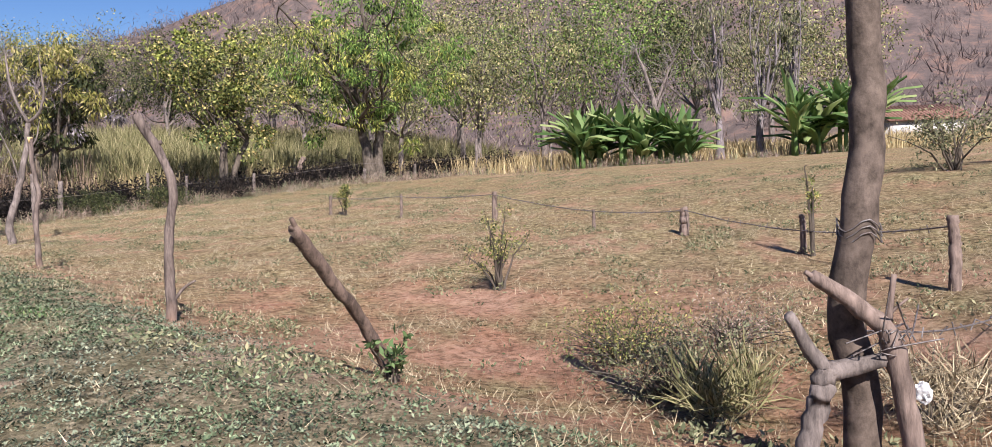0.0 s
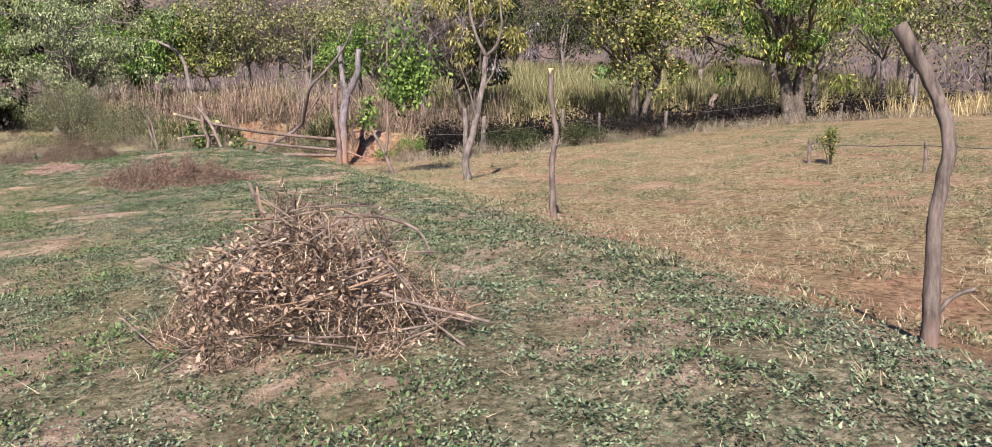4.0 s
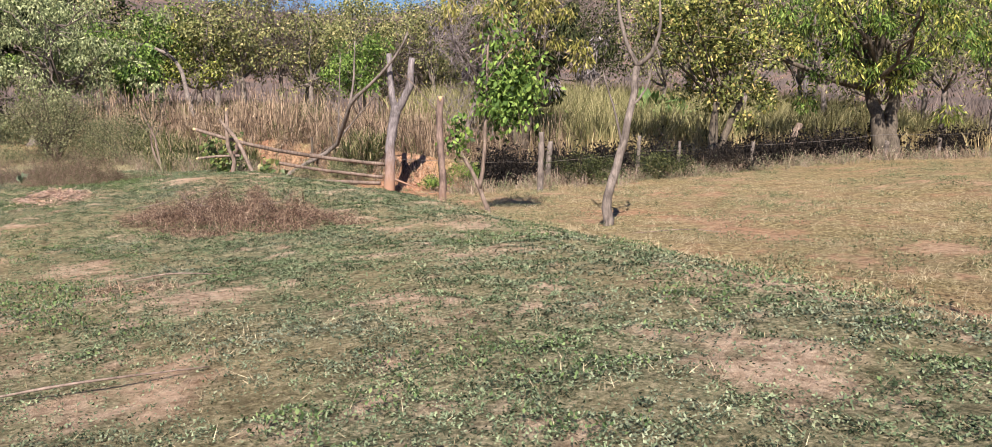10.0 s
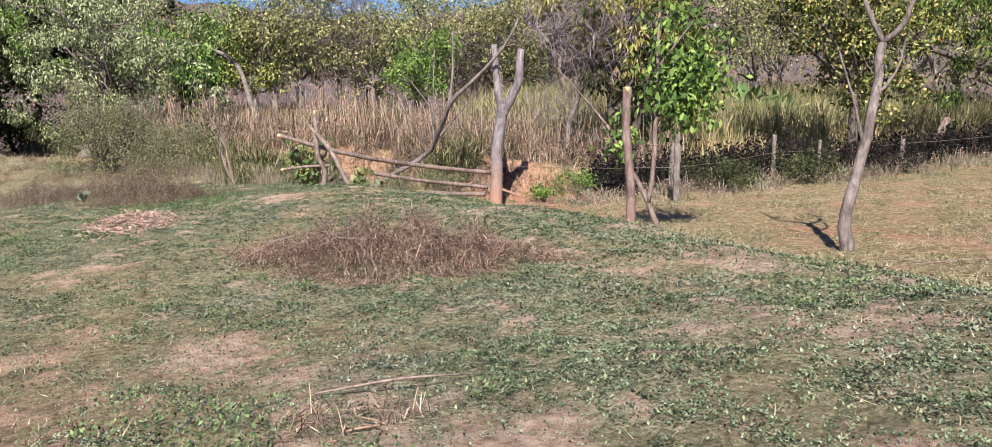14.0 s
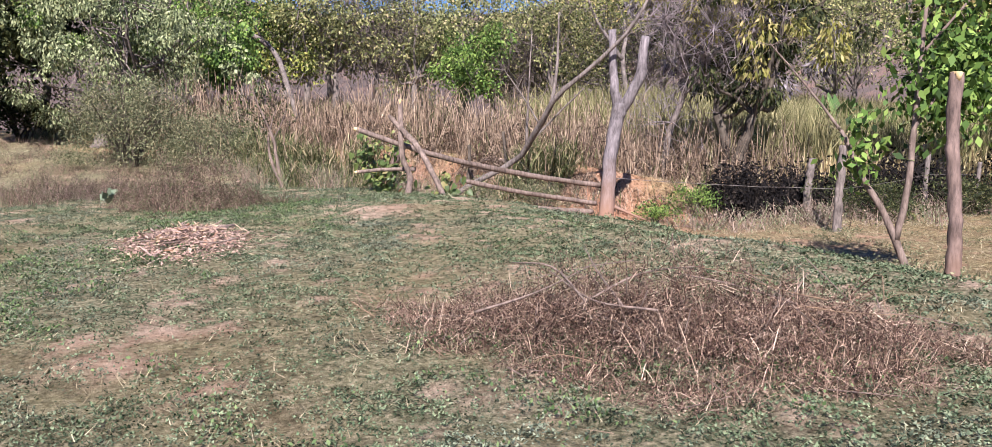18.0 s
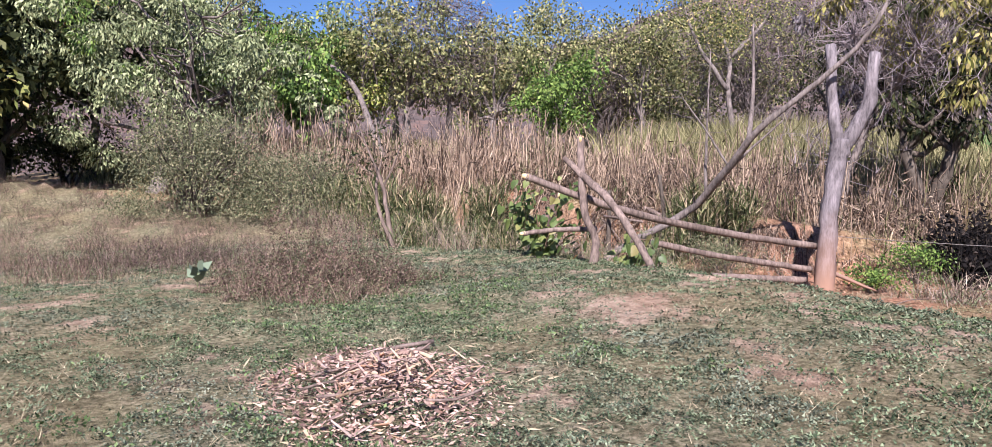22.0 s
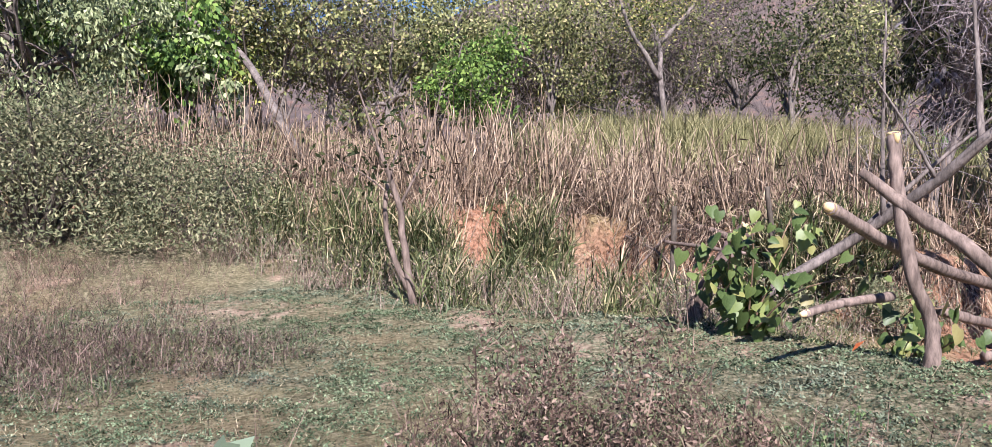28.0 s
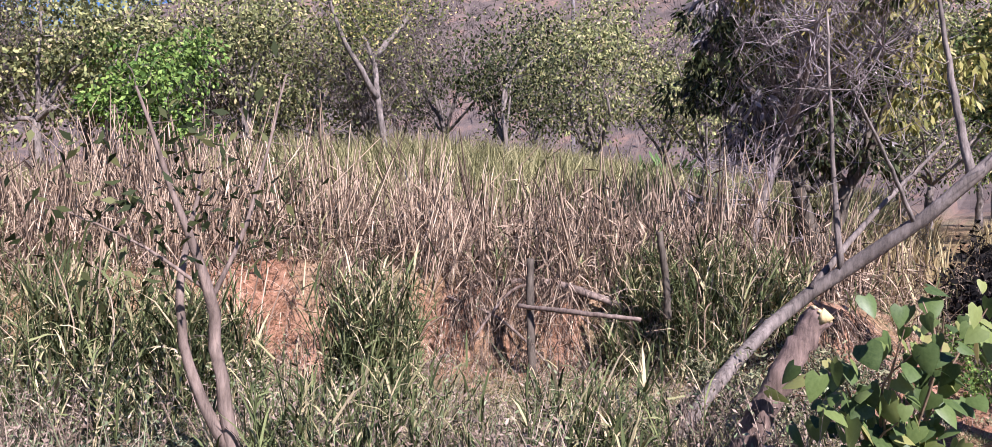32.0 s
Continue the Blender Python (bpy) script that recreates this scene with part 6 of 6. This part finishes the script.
# ---- shrubs in the dry field ----
bush((10.6, 1.35), 0.42, 1.05, "small twiggy green shrub in the dry field", L_OLIVE, 400, 1100, 0.035, 0.45, 12, clumps=46)
bush((15.5, 12.8), 0.4, 0.9, "small green shrub in the dry field", L_OLIVE, 401, 800, 0.06, 0.45, 8, clumps=24)
bush((9.3, -1.75), 0.8, 0.42, "straggling dark weed on the red soil", L_OLIVE, 402, 2600, 0.03, 0.4, 40, clumps=90)
bush((8.6, -2.75), 0.8, 0.42, "straggling olive weed on the red soil", L_BUSH, 403, 3200, 0.03, 0.4, 44, clumps=100)
bush((9.9, -2.3), 0.8, 0.35, "straggling dry weed on the red soil", DRYWEED, 416, 2600, 0.028, 0.35, 30, clumps=70)
bush((6.85, -1.75), 0.22, 0.28, "small bright green weed at the leaning post", WEED_BRIGHT, 417, 180, 0.06, 0.4, 6, clumps=14)
bush((8.35, -3.35), 0.42, 0.18, "clump of pale green grass blades by the corner post", TALLGRASS, 404, 620, 0.3, 0.035, 8, clumps=24, upright=1.3)
bush((8.75, -4.55), 0.5, 0.3, "tangled straw and weeds under the wire", STRAW, 405, 1500, 0.15, 0.05, 10, clumps=30, upright=0.5)
bush((23.4, 0.8), 1.5, 1.6, "white-flecked dry bush in the field", L_BUSH, 406, 2500, 0.08, 0.4, 14, clumps=40)
bush((25.2, -0.2), 1.3, 1.2, "dry bush in the field", L_BUSH, 407, 1800, 0.08, 0.4, 12, clumps=30)
bush((14.0, -0.95), 0.22, 1.5, "thin leafy vine shoot beside the field post", L_OLIVE, 408, 200, 0.05, 0.4, 3, clumps=14)
bush((17.2, 29.6), 1.4, 0.9, "dry undergrowth by the far fence, shade put into its dark colour", L_DARK, 409, 3500, 0.09, 0.35, 14, clumps=40)
bush((20.0, 29.9), 1.5, 1.0, "dry undergrowth by the far fence, shade put into its dark colour", CANE_SHADED, 410, 3500, 0.09, 0.35, 14, clumps=40)
bush((14.5, 30.3), 1.3, 0.9, "dark green undergrowth by the far fence", L_DARK, 411, 3500, 0.09, 0.35, 14, clumps=40)
bush((9.6, 32.4), 0.6, 0.55, "green weeds on the red bank", L_GREEN, 412, 1300, 0.06, 0.5, 14, clumps=24, skirt=10)
bush((10.9, 32.7), 0.9, 0.75, "green weeds on the red bank", L_GREEN, 413, 2200, 0.06, 0.5, 16, clumps=30, skirt=16)
bush((5.5, 34.2), 0.8, 0.7, "dark weeds under the leaning tree", L_BUSH, 414, 2000, 0.07, 0.3, 12, clumps=30)
bush((7.0, 33.6), 0.9, 0.8, "tangle of dead stems by the gate", L_BUSH, 415, 2200, 0.07, 0.25, 12, clumps=30)

# seedling in the turf, broad grey leaves
rngp = np.random.default_rng(77)
t = thing("seedling", P(-2.94, 30.56, 0.0), "broad-leaved grey-green seedling in the weeds", "seedling")
b = Build()
b.tube([(0, 0, -0.03), (0.01, 0, 0.12), (0, 0.01, 0.26)], [0.012, 0.01, 0.006], 6)
part("stem", b, L_PALE, t)
for k in range(9):
    a = rngp.uniform(0, 6.28)
    b = Build()
    b.leaves(np.array([[0, 0, 0.06 + 0.022 * k]]), np.array([[math.cos(a), math.sin(a), 0.7]]), 0.24, 0.6, rngp)
    part("leaf", b, L_SEED, t)

# ---- vine with heart leaves at the gate ----
def heart(size, mat):
    u = np.array([(0, 0), (0.28, 0.16), (0.46, -0.05), (0.42, -0.35), (0.22, -0.72), (0, -1.0), (-0.22, -0.72), (-0.42, -0.35), (-0.46, -0.05), (-0.28, 0.16)]) * size
    z = -0.35 * np.abs(u[:, 0]) ** 1.2 - 0.12 * u[:, 1] ** 2 / max(size, 1e-6)
    v = np.concatenate([np.c_[u, z], [[0, -0.35 * size, 0.02 * size]]])
    i = np.arange(10)
    b = Build()
    b.add(v, np.stack([i, (i + 1) % 10, np.full(10, 10)], -1))
    me = b.mesh("leaf")
    me.materials.append(mat)
    return me


M_VINE, nt_, b_ = shader("vine_leaf", 0.45, 0.35)
oi = nt_.nodes.new("ShaderNodeObjectInfo")
vc = ramp(nt_, oi.outputs["Random"], [(0.0, (0.03, 0.055, 0.018)), (0.45, (0.09, 0.14, 0.04)), (0.8, (0.22, 0.27, 0.085)), (0.92, (0.36, 0.36, 0.12)), (1.0, (0.34, 0.26, 0.11))])
nt_.links.new(mixc(nt_, 0.35, vc, ramp(nt_, noise_tex(nt_, 40.0), [(0.3, (0.05, 0.08, 0.02)), (0.7, (0.2, 0.26, 0.09))])), b_.inputs["Base Color"])
tr = node(nt_, "ShaderNodeBsdfTranslucent")
nt_.links.new(vc, tr.inputs["Color"])
mx = node(nt_, "ShaderNodeMixShader", Fac=0.25)
nt_.links.new(b_.outputs[0], mx.inputs[1])
nt_.links.new(tr.outputs[0], mx.inputs[2])
nt_.links.new(mx.outputs[0], nt_.nodes["Material Output"].inputs["Surface"])
HEARTS = [heart(s, M_VINE) for s in (0.09, 0.13, 0.17)]


def vine(place, spread_, height, count, seed, label):
    rng = np.random.default_rng(seed)
    foot = np.array([place[0], place[1], gz(*place)])
    t = thing("vine_plant", foot, label, "vine")
    b, ends = Build(), []
    for _ in range(12):
        e = np.append(rng.standard_normal(2) * spread_ * 0.5, height * rng.uniform(0.25, 1.0))
        line = curve([(0, 0, -0.05), e * np.array([0.5, 0.5, 0.7]) + 0.1 * rng.standard_normal(3), e], 8)
        b.tube(line, np.linspace(0.012, 0.004, 8), 5, cap=False)
        ends += list(line[1:])
    tagged(part("stem_spray", b, TWIG, t, smooth=True), kind="stuff")
    ends = np.array(ends)
    for k in range(count):
        p = ends[rng.integers(0, len(ends))] + np.clip(rng.standard_normal(3), -1.6, 1.6) * spread_ * 0.12
        p[2] = max(p[2], 0.08)
        ob = part("leaf", HEARTS[k % 3], M_VINE, t)
        ob.matrix_local = Matrix.LocRotScale(p, Euler((rng.uniform(0.3, 1.6), rng.uniform(-0.7, 0.7), rng.uniform(-2.8, 0.6))), [rng.uniform(0.7, 1.15)] * 3)


vine((2.55, 32.2), 0.95, 1.35, 296, 501, "climbing vine with large heart-shaped green leaves")
vine((3.7, 31.2), 0.6, 0.75, 130, 502, "young vine shoots with heart-shaped leaves at the gate")

# fallen orange leaf
b = Build()
b.leaves(np.array([[0, 0, 0.01]]), np.array([[0.3, -0.5, 0.6]]), 0.16, 0.6, rngp)
M_ORANGE, nt_, b_ = shader("orange_dead_leaf", 0.6, 0.3)
nt_.links.new(ramp(nt_, noise_tex(nt_, 20.0), [(0.3, (0.55, 0.13, 0.04)), (0.7, (0.78, 0.24, 0.08))]), b_.inputs["Base Color"])
tagged(part("dead_leaf", b, M_ORANGE), "bright orange dead leaf on the weeds", "leaf").location = P(2.63, 31.05, 0.02)

# ---- brush piles ----
def brush_pile(place, rx, ry, h, sticks, label, seed, twig_n, leaf_n, mat, leaf_mat, thick=0.012, name="brush_pile"):
    rng = np.random.default_rng(seed)
    foot = np.array([place[0], place[1], gz(*place)])
    t = thing(name, foot, label, "brush pile")

    def lie(n):
        a, q = rng.uniform(0, 2 * math.pi, n), np.sqrt(rng.random(n))
        px, py = rx * q * np.cos(a), ry * q * np.sin(a)
        pz = h * (1 - q**2) * rng.uniform(0.25, 1.0, n) + ground(px + foot[0], py + foot[1]) - foot[2]
        return np.stack([px, py, pz], -1)

    for p in lie(sticks):
        a = rng.uniform(0, 2 * math.pi)
        L = rng.uniform(0.3, 1.0) * min(rx, ry) * 0.9
        d = np.array([math.cos(a), math.sin(a), rng.uniform(-0.35, 0.3)])
        line = curve([p - d * L * 0.5, p + 0.13 * L * rng.standard_normal(3), p + d * L * 0.5], 6)
        b = Build()
        r0 = thick * rng.uniform(0.5, 1.5)
        b.tube(line, np.linspace(r0, r0 * 0.5, 6), 6)
        part("stick", b, TWIG if rng.random() < 0.7 else BARK_TAN, t, smooth=True)
    b = Build()
    p = lie(twig_n)
    tip = rng.standard_normal((twig_n, 3)) * np.array([1, 1, 0.55]) + np.array([0, 0, 0.15])
    tip *= (rng.uniform(0.07, 0.24, twig_n) / np.linalg.norm(tip, axis=1))[:, None]
    b.blades(p, tip, rng.uniform(0.003, 0.008, twig_n), rng)
    tw = part("twig_mass", b, mat, t)
    tagged(tw, kind="stuff")
    if leaf_n:
        b = Build()
        p = lie(leaf_n)
        b.leaves(p + np.array([0, 0, 0.03]), rng.standard_normal((leaf_n, 3)) - np.array([0, 0, 0.4]), rng.uniform(0.03, 0.10, leaf_n), 0.5, rng, 0.5)
        tagged(part("dry_leaves", b, leaf_mat, t), kind="stuff")
    return t


TW = leaf_material("pile_twig", [(0.0, (0.035, 0.022, 0.018)), (0.45, (0.19, 0.125, 0.09)), (0.85, (0.38, 0.27, 0.19)), (1.0, (0.60, 0.46, 0.32))], 0.85, gain=1.2)
THORN = leaf_material("thorn_twig", [(0.0, (0.035, 0.018, 0.014)), (0.45, (0.155, 0.094, 0.07)), (0.85, (0.29, 0.20, 0.148)), (1.0, (0.48, 0.37, 0.28))], 0.85, gain=1.25)


def thorn_mound(place, rx, ry, turn, h, label, seed, twig_n, sticks, mat, length, name, category, upright=0.5, stick_r=0.004, leaf_n=0, reach=0.5, flat=2.0, leaf_size=(0.015, 0.04), fringe=0.0):
    """A ragged low mound of fine dead twigs with a few pale sticks in it."""
    rng = np.random.default_rng(seed)
    foot = np.array([place[0], place[1], gz(*place)])
    t = thing(name, foot, label, category)
    lump = Waves(seed, 0.55, 12)

    def lie(n, low=0.1):
        a, q = rng.uniform(0, 2 * math.pi, n), rng.random(n) ** 0.62 * (1 + fringe * np.abs(rng.standard_normal(n)))
        q = q * (1 + 0.14 * np.sin(3 * a + seed) + 0.10 * np.sin(7 * a) + 0.08 * np.sin(12 * a))
        u, v = rx * q * np.cos(a), ry * q * np.sin(a)
        px, py = u * math.cos(turn) - v * math.sin(turn), u * math.sin(turn) + v * math.cos(turn)
        body = h * np.clip(1 - q**flat, 0.03, 1) ** 0.7 * np.clip(0.72 + 0.5 * lump(px, py), 0.15, 1.5)
        return np.stack([px, py, body * rng.uniform(low, 1.0, n) + ground(px + foot[0], py + foot[1]) - foot[2]], -1)

    b = Build()
    p = lie(twig_n)
    tip = rng.standard_normal((twig_n, 3)) * np.array([1, 1, 0.7]) + np.array([0, 0, upright])
    tip *= (length * rng.uniform(0.35, 1.2, twig_n) / np.linalg.norm(tip, axis=1))[:, None]
    half = twig_n // 2
    b.blades(p[:half], tip[:half], rng.uniform(0.003, 0.007, half), rng)
    b.slivers(p[half:], tip[half:], rng.uniform(0.004, 0.008, twig_n - half), rng)
    if leaf_n:
        b.leaves(lie(leaf_n), rng.standard_normal((leaf_n, 3)), rng.uniform(*leaf_size, leaf_n), 0.45, rng)
    tagged(part("twig_mass", b, mat, t), kind="stuff")
    for p in lie(sticks, 0.6):
        d = rng.standard_normal(3) * np.array([1, 1, 0.4])
        d *= rng.uniform(0.15, reach) / np.linalg.norm(d)
        b = Build()
        b.tube(curve([p - d, p + 0.2 * np.linalg.norm(d) * rng.standard_normal(3), p + d], 6), np.linspace(1, 0.5, 6) * stick_r * rng.uniform(0.6, 1.4), 5)
        part("stick", b, TWIG if rng.random() < 0.5 else BARK_TAN, t, smooth=True)
    return t


pile = thorn_mound((3.12, 3.1), 0.85, 1.2, 0.2, 0.8, "heap of cut branches, twigs and dry leaves", 601, 17000, 230, TW, 0.2, "brush_pile", "brush pile", 0.1, 0.0065, 2500, 0.5, 2.4)
rng = np.random.default_rng(602)
b = Build()
p = np.stack([rng.uniform(-0.75, 0.7, 1500), rng.uniform(-1.1, -0.1, 1500), 0 * rng.random(1500)], -1)
p[:, 2] = 0.66 * np.clip(1 - np.hypot((p[:, 0] + 0.1) / 0.95, p[:, 1] / 1.3) ** 2.4, 0.02, 1) ** 0.8 * rng.uniform(0.75, 1.05, 1500)
b.leaves(p, rng.standard_normal((1500, 3)) * np.array([1, 1, 0.6]) - np.array([0, 0.4, 0.2]), rng.uniform(0.02, 0.06, 1500), 0.45, rng, 0.8)
tagged(part("dry_leaves", b, DEADLEAF, pile, "pale curled dry leaves"), kind="stuff")
for pts, r in (([(2.95, 3.9, 0.15), (2.98, 3.78, 0.42), (2.9, 3.9, 0.62), (2.86, 3.95, 0.75)], 0.022), ([(3.35, 3.3, 0.52), (3.7, 3.31, 0.5), (3.95, 3.2, 0.40), (4.02, 3.1, 0.22)], 0.013), ([(3.2, 2.5, 0.28), (3.6, 2.2, 0.12), (4.05, 1.92, 0.0)], 0.013), ([(2.5, 2.9, 0.3), (2.75, 2.7, 0.42), (3.1, 2.6, 0.45)], 0.012)):
    b = Build()
    b.tube(curve(np.array(pts) - np.array(pile.location), 10), np.linspace(r, r * 0.7, 10), 8, rough=0.08, rng=rng)
    part("thick_stick", b, BARK_TAN, pile, smooth=True)


thorns = thorn_mound((1.72, 18.6), 1.85, 0.98, -0.62, 0.58, "low mound of brown dead thorn brush", 603, 24000, 120, THORN, 0.2, "brush_pile", "brush pile", 0.1, 0.004, 42000, 0.45, 2.0, (0.010, 0.026), 0.13)
rng = np.random.default_rng(607)
for px, py, turn, long in ((-0.95, 0.1, 0.35, 0.55), (-0.55, -0.05, 2.2, 0.42), (-0.35, 0.35, 1.35, 0.6), (-0.8, 0.3, 1.9, 0.4), (-0.2, 0.0, 0.1, 0.5), (0.35, -0.3, 2.7, 0.42), (0.7, -0.45, 0.6, 0.36)):
    d = np.array([math.cos(turn), math.sin(turn), 0.3]) * long
    o = np.array([px, py, 0.4 + gz(px + 1.72, py + 18.6) - gz(1.72, 18.6)])
    b = Build()
    b.tube(curve([o - d * np.array([1, 1, 0.5]), o + np.array([0, 0, 0.06]) + 0.05 * rng.standard_normal(3), o + d], 9), np.linspace(0.010, 0.004, 9), 6, rough=0.06, rng=rng)
    part("thick_stick", b, BARK_TAN, thorns, smooth=True)
thorn_mound((-1.5, 29.5), 1.35, 1.0, 0.1, 0.85, "fuzzy reddish-brown clump of dry weeds", 604, 7000, 12, DRYRED, 0.2, "weed_clump", "weeds", 0.9, 0.003, 34000)
thorn_mound((-3.5, 34.5), 2.2, 1.2, 0.0, 0.5, "low patch of brown dry weeds", 605, 9000, 6, CLUMP, 0.18, "weed_clump", "weeds", 1.2, 0.003, 8000)
brush_pile((0.3, 13.0), 0.5, 0.3, 0.06, 14, "thin scatter of dark dead twigs on the turf", 606, 300, 0, TW, DRYWEED, 0.006, "twig_litter")

# ---- heap of wood chips ----
chips = thing("chip_heap", P(-1.55, 24.5, 0), "low heap of reddish wood chips and bark", "wood chips")
rng = np.random.default_rng(610)
shapes = []
for k in range(5):
    b = Build()
    L, w = rng.uniform(0.06, 0.17), rng.uniform(0.015, 0.04)
    v = np.array([(-L, -w, 0), (L, -w * 0.6, 0), (L * 0.9, w * 0.7, 0.004), (-L * 0.8, w, 0), (-L, -w, 0.01), (L, -w * 0.5, 0.012), (L * 0.85, w * 0.5, 0.012), (-L * 0.8, w * 0.8, 0.014)]) * 0.5
    b.add(v, [(0, 3, 2, 1), (4, 5, 6, 7), (0, 1, 5, 4), (1, 2, 6, 5), (2, 3, 7, 6), (3, 0, 4, 7)])
    me = b.mesh("chip")
    me.materials.append(CHIP_PIECE)
    shapes.append(me)
for k in range(290):
    a, q = rng.uniform(0, 6.283), rng.random() ** 0.75 * (1 + 0.12 * abs(rng.normal()))
    edge = 1 + 0.3 * math.sin(3 * a + 1) + 0.2 * math.sin(5 * a)
    px, py = 0.66 * edge * q * math.cos(a), 1.0 * edge * q * math.sin(a)
    ob = part("chip", shapes[k % 5], CHIP_PIECE, chips)
    ob.matrix_local = Matrix.LocRotScale((px, py, gz(px - 1.55, py + 24.5) - gz(-1.55, 24.5) + 0.24 * max(1 - q * q, 0) * rng.uniform(0.3, 1.1) + 0.01), Euler((rng.uniform(-0.9, 0.9), rng.uniform(-0.7, 0.7), rng.uniform(0, 6.28))), (rng.uniform(0.6, 1.9), rng.uniform(0.5, 1.5), 0.9))
b = Build()
a, q = rng.uniform(0, 6.283, 5000), rng.random(5000) ** 0.6 * (1 + 0.14 * np.abs(rng.standard_normal(5000)))
p = np.stack([0.8 * q * np.cos(a), 1.2 * q * np.sin(a), 0 * a], -1)
p[:, 2] = ground(p[:, 0] - 1.55, p[:, 1] + 24.5) - gz(-1.55, 24.5) + 0.22 * np.clip(1 - q * q, 0.04, 1) * rng.random(5000)
b.leaves(p, rng.standard_normal((5000, 3)) * np.array([1, 1, 0.3]), rng.uniform(0.02, 0.065, 5000), 0.35, rng)
tagged(part("bark_litter", b, CHIP, chips), kind="stuff")

for k in range(9):
    a = rng.uniform(-0.3, 0.5)
    px, py = (rng.uniform(-0.5, 0.5), rng.uniform(-0.9, 0.4)) if k > 1 else (0.3 + 0.1 * k, 0.85 + 0.12 * k)
    b = Build()
    d = np.array([math.cos(a), math.sin(a), 0.05]) * rng.uniform(0.12, 0.3)
    o = np.array([px, py, gz(px - 1.55, py + 24.5) - gz(-1.55, 24.5) + (0.12 if k > 1 else 0.05)])
    b.tube(curve([o - d, o + 0.02 * rng.standard_normal(3), o + d], 5), 0.010 if k > 1 else 0.019, 7)
    part("stick", b, TWIG if k > 6 else BARK_TAN, chips, smooth=True)
x, y = scatter(500, -2.5, -0.3, 22.8, 26.0, rng)
b = Build()
b.leaves(onto(x, y, 0.02) - np.array(chips.location), rng.standard_normal((len(x), 3)) * np.array([1, 1, 0.25]), rng.uniform(0.04, 0.14, len(x)), 0.12, rng)
tagged(part("straw", b, STRAW, chips), kind="stuff")

# ---- power pole far behind the cane field ----
pole("power_pole", [P(55.4, 66.7, -0.2), P(55.4, 66.7, 8.0), P(55.4, 66.7, 17.0)], [0.2, 0.17, 0.13], "tall plain grey power pole far behind the canes", BARK_PALE, 640, "power pole", rough=0.01)

# ---- small house below the hill ----
M_WALL, nt_, b_ = shader("limewashed_wall", 0.9, 0.2)
nt_.links.new(ramp(nt_, noise_tex(nt_, 1.2, 5.0), [(0.3, (0.40, 0.385, 0.37)), (0.6, (0.66, 0.65, 0.63))]), b_.inputs["Base Color"])
M_ROOF, nt_, b_ = shader("clay_tile_roof", 0.9, 0.2)
nt_.links.new(ramp(nt_, noise_tex(nt_, 2.5, 5.0), [(0.3, (0.12, 0.065, 0.05)), (0.65, (0.25, 0.145, 0.11))]), b_.inputs["Base Color"])
house = thing("house", (65.5, 19.2, gz(65.5, 19.2)), "small whitewashed house with a red clay tile roof", "house")
house.rotation_euler = (0, 0, radians(-35))
house.scale = (0.85, 0.85, 0.9)


def slab(b, x0, x1, y0, y1, z0, z1):
    v = [(x, y, z) for z in (z0, z1) for x, y in ((x0, y0), (x1, y0), (x1, y1), (x0, y1))]
    b.add(v, [(0, 3, 2, 1), (4, 5, 6, 7), (0, 1, 5, 4), (1, 2, 6, 5), (2, 3, 7, 6), (3, 0, 4, 7)])


b = Build()
slab(b, -3.2, 3.2, -2.2, -2.0, -0.3, 1.9)
slab(b, -3.2, 3.2, 2.0, 2.2, -0.3, 1.9)
slab(b, 3.0, 3.2, -2.0, 2.0, -0.3, 1.9)
slab(b, -3.2, -3.0, -2.0, 2.0, -0.3, 1.9)
b.add([(-3.2, -2.2, 1.9), (-3.2, 2.2, 1.9), (-3.2, 0, 2.75), (-3.0, -2.2, 1.9), (-3.0, 2.2, 1.9), (-3.0, 0, 2.75)], [(0, 1, 2), (3, 5, 4)], [(0, 2, 5, 3), (2, 1, 4, 5)])
part("wall", b, M_WALL, house)
roof = Build()
for side in (-1, 1):
    roof.add([(-3.6, side * 2.6, 1.70), (3.6, side * 2.6, 1.70), (3.6, 0, 2.78), (-3.6, 0, 2.78), (-3.6, side * 2.6, 1.64), (3.6, side * 2.6, 1.64), (3.6, 0, 2.72), (-3.6, 0, 2.72)], [(0, 1, 2, 3), (4, 7, 6, 5), (0, 4, 5, 1), (0, 3, 7, 4), (1, 5, 6, 2)])
roof_ob = part("roof", roof, M_ROOF, house, "rows of brown clay tiles")
row = Build()
row.tube([(0, 2.6, 1.72), (0, 1.3, 2.26), (0, 0, 2.80)], 0.14, 6)
row_me = row.mesh("roof_tile", True)
for side in (0, 1):
    for k in range(22):
        ob = part("roof_tile", row_me, M_ROOF, roof_ob)
        ob.matrix_local = Matrix.Translation((-3.5 + k / 3.0, 0, 0)) @ Matrix.Rotation(side * math.pi, 4, "Z")
b = Build()
slab(b, -0.5, 0.35, -2.24, -2.205, -0.2, 1.75)
part("door", b, BARK_DARK, house, "dark wooden door")
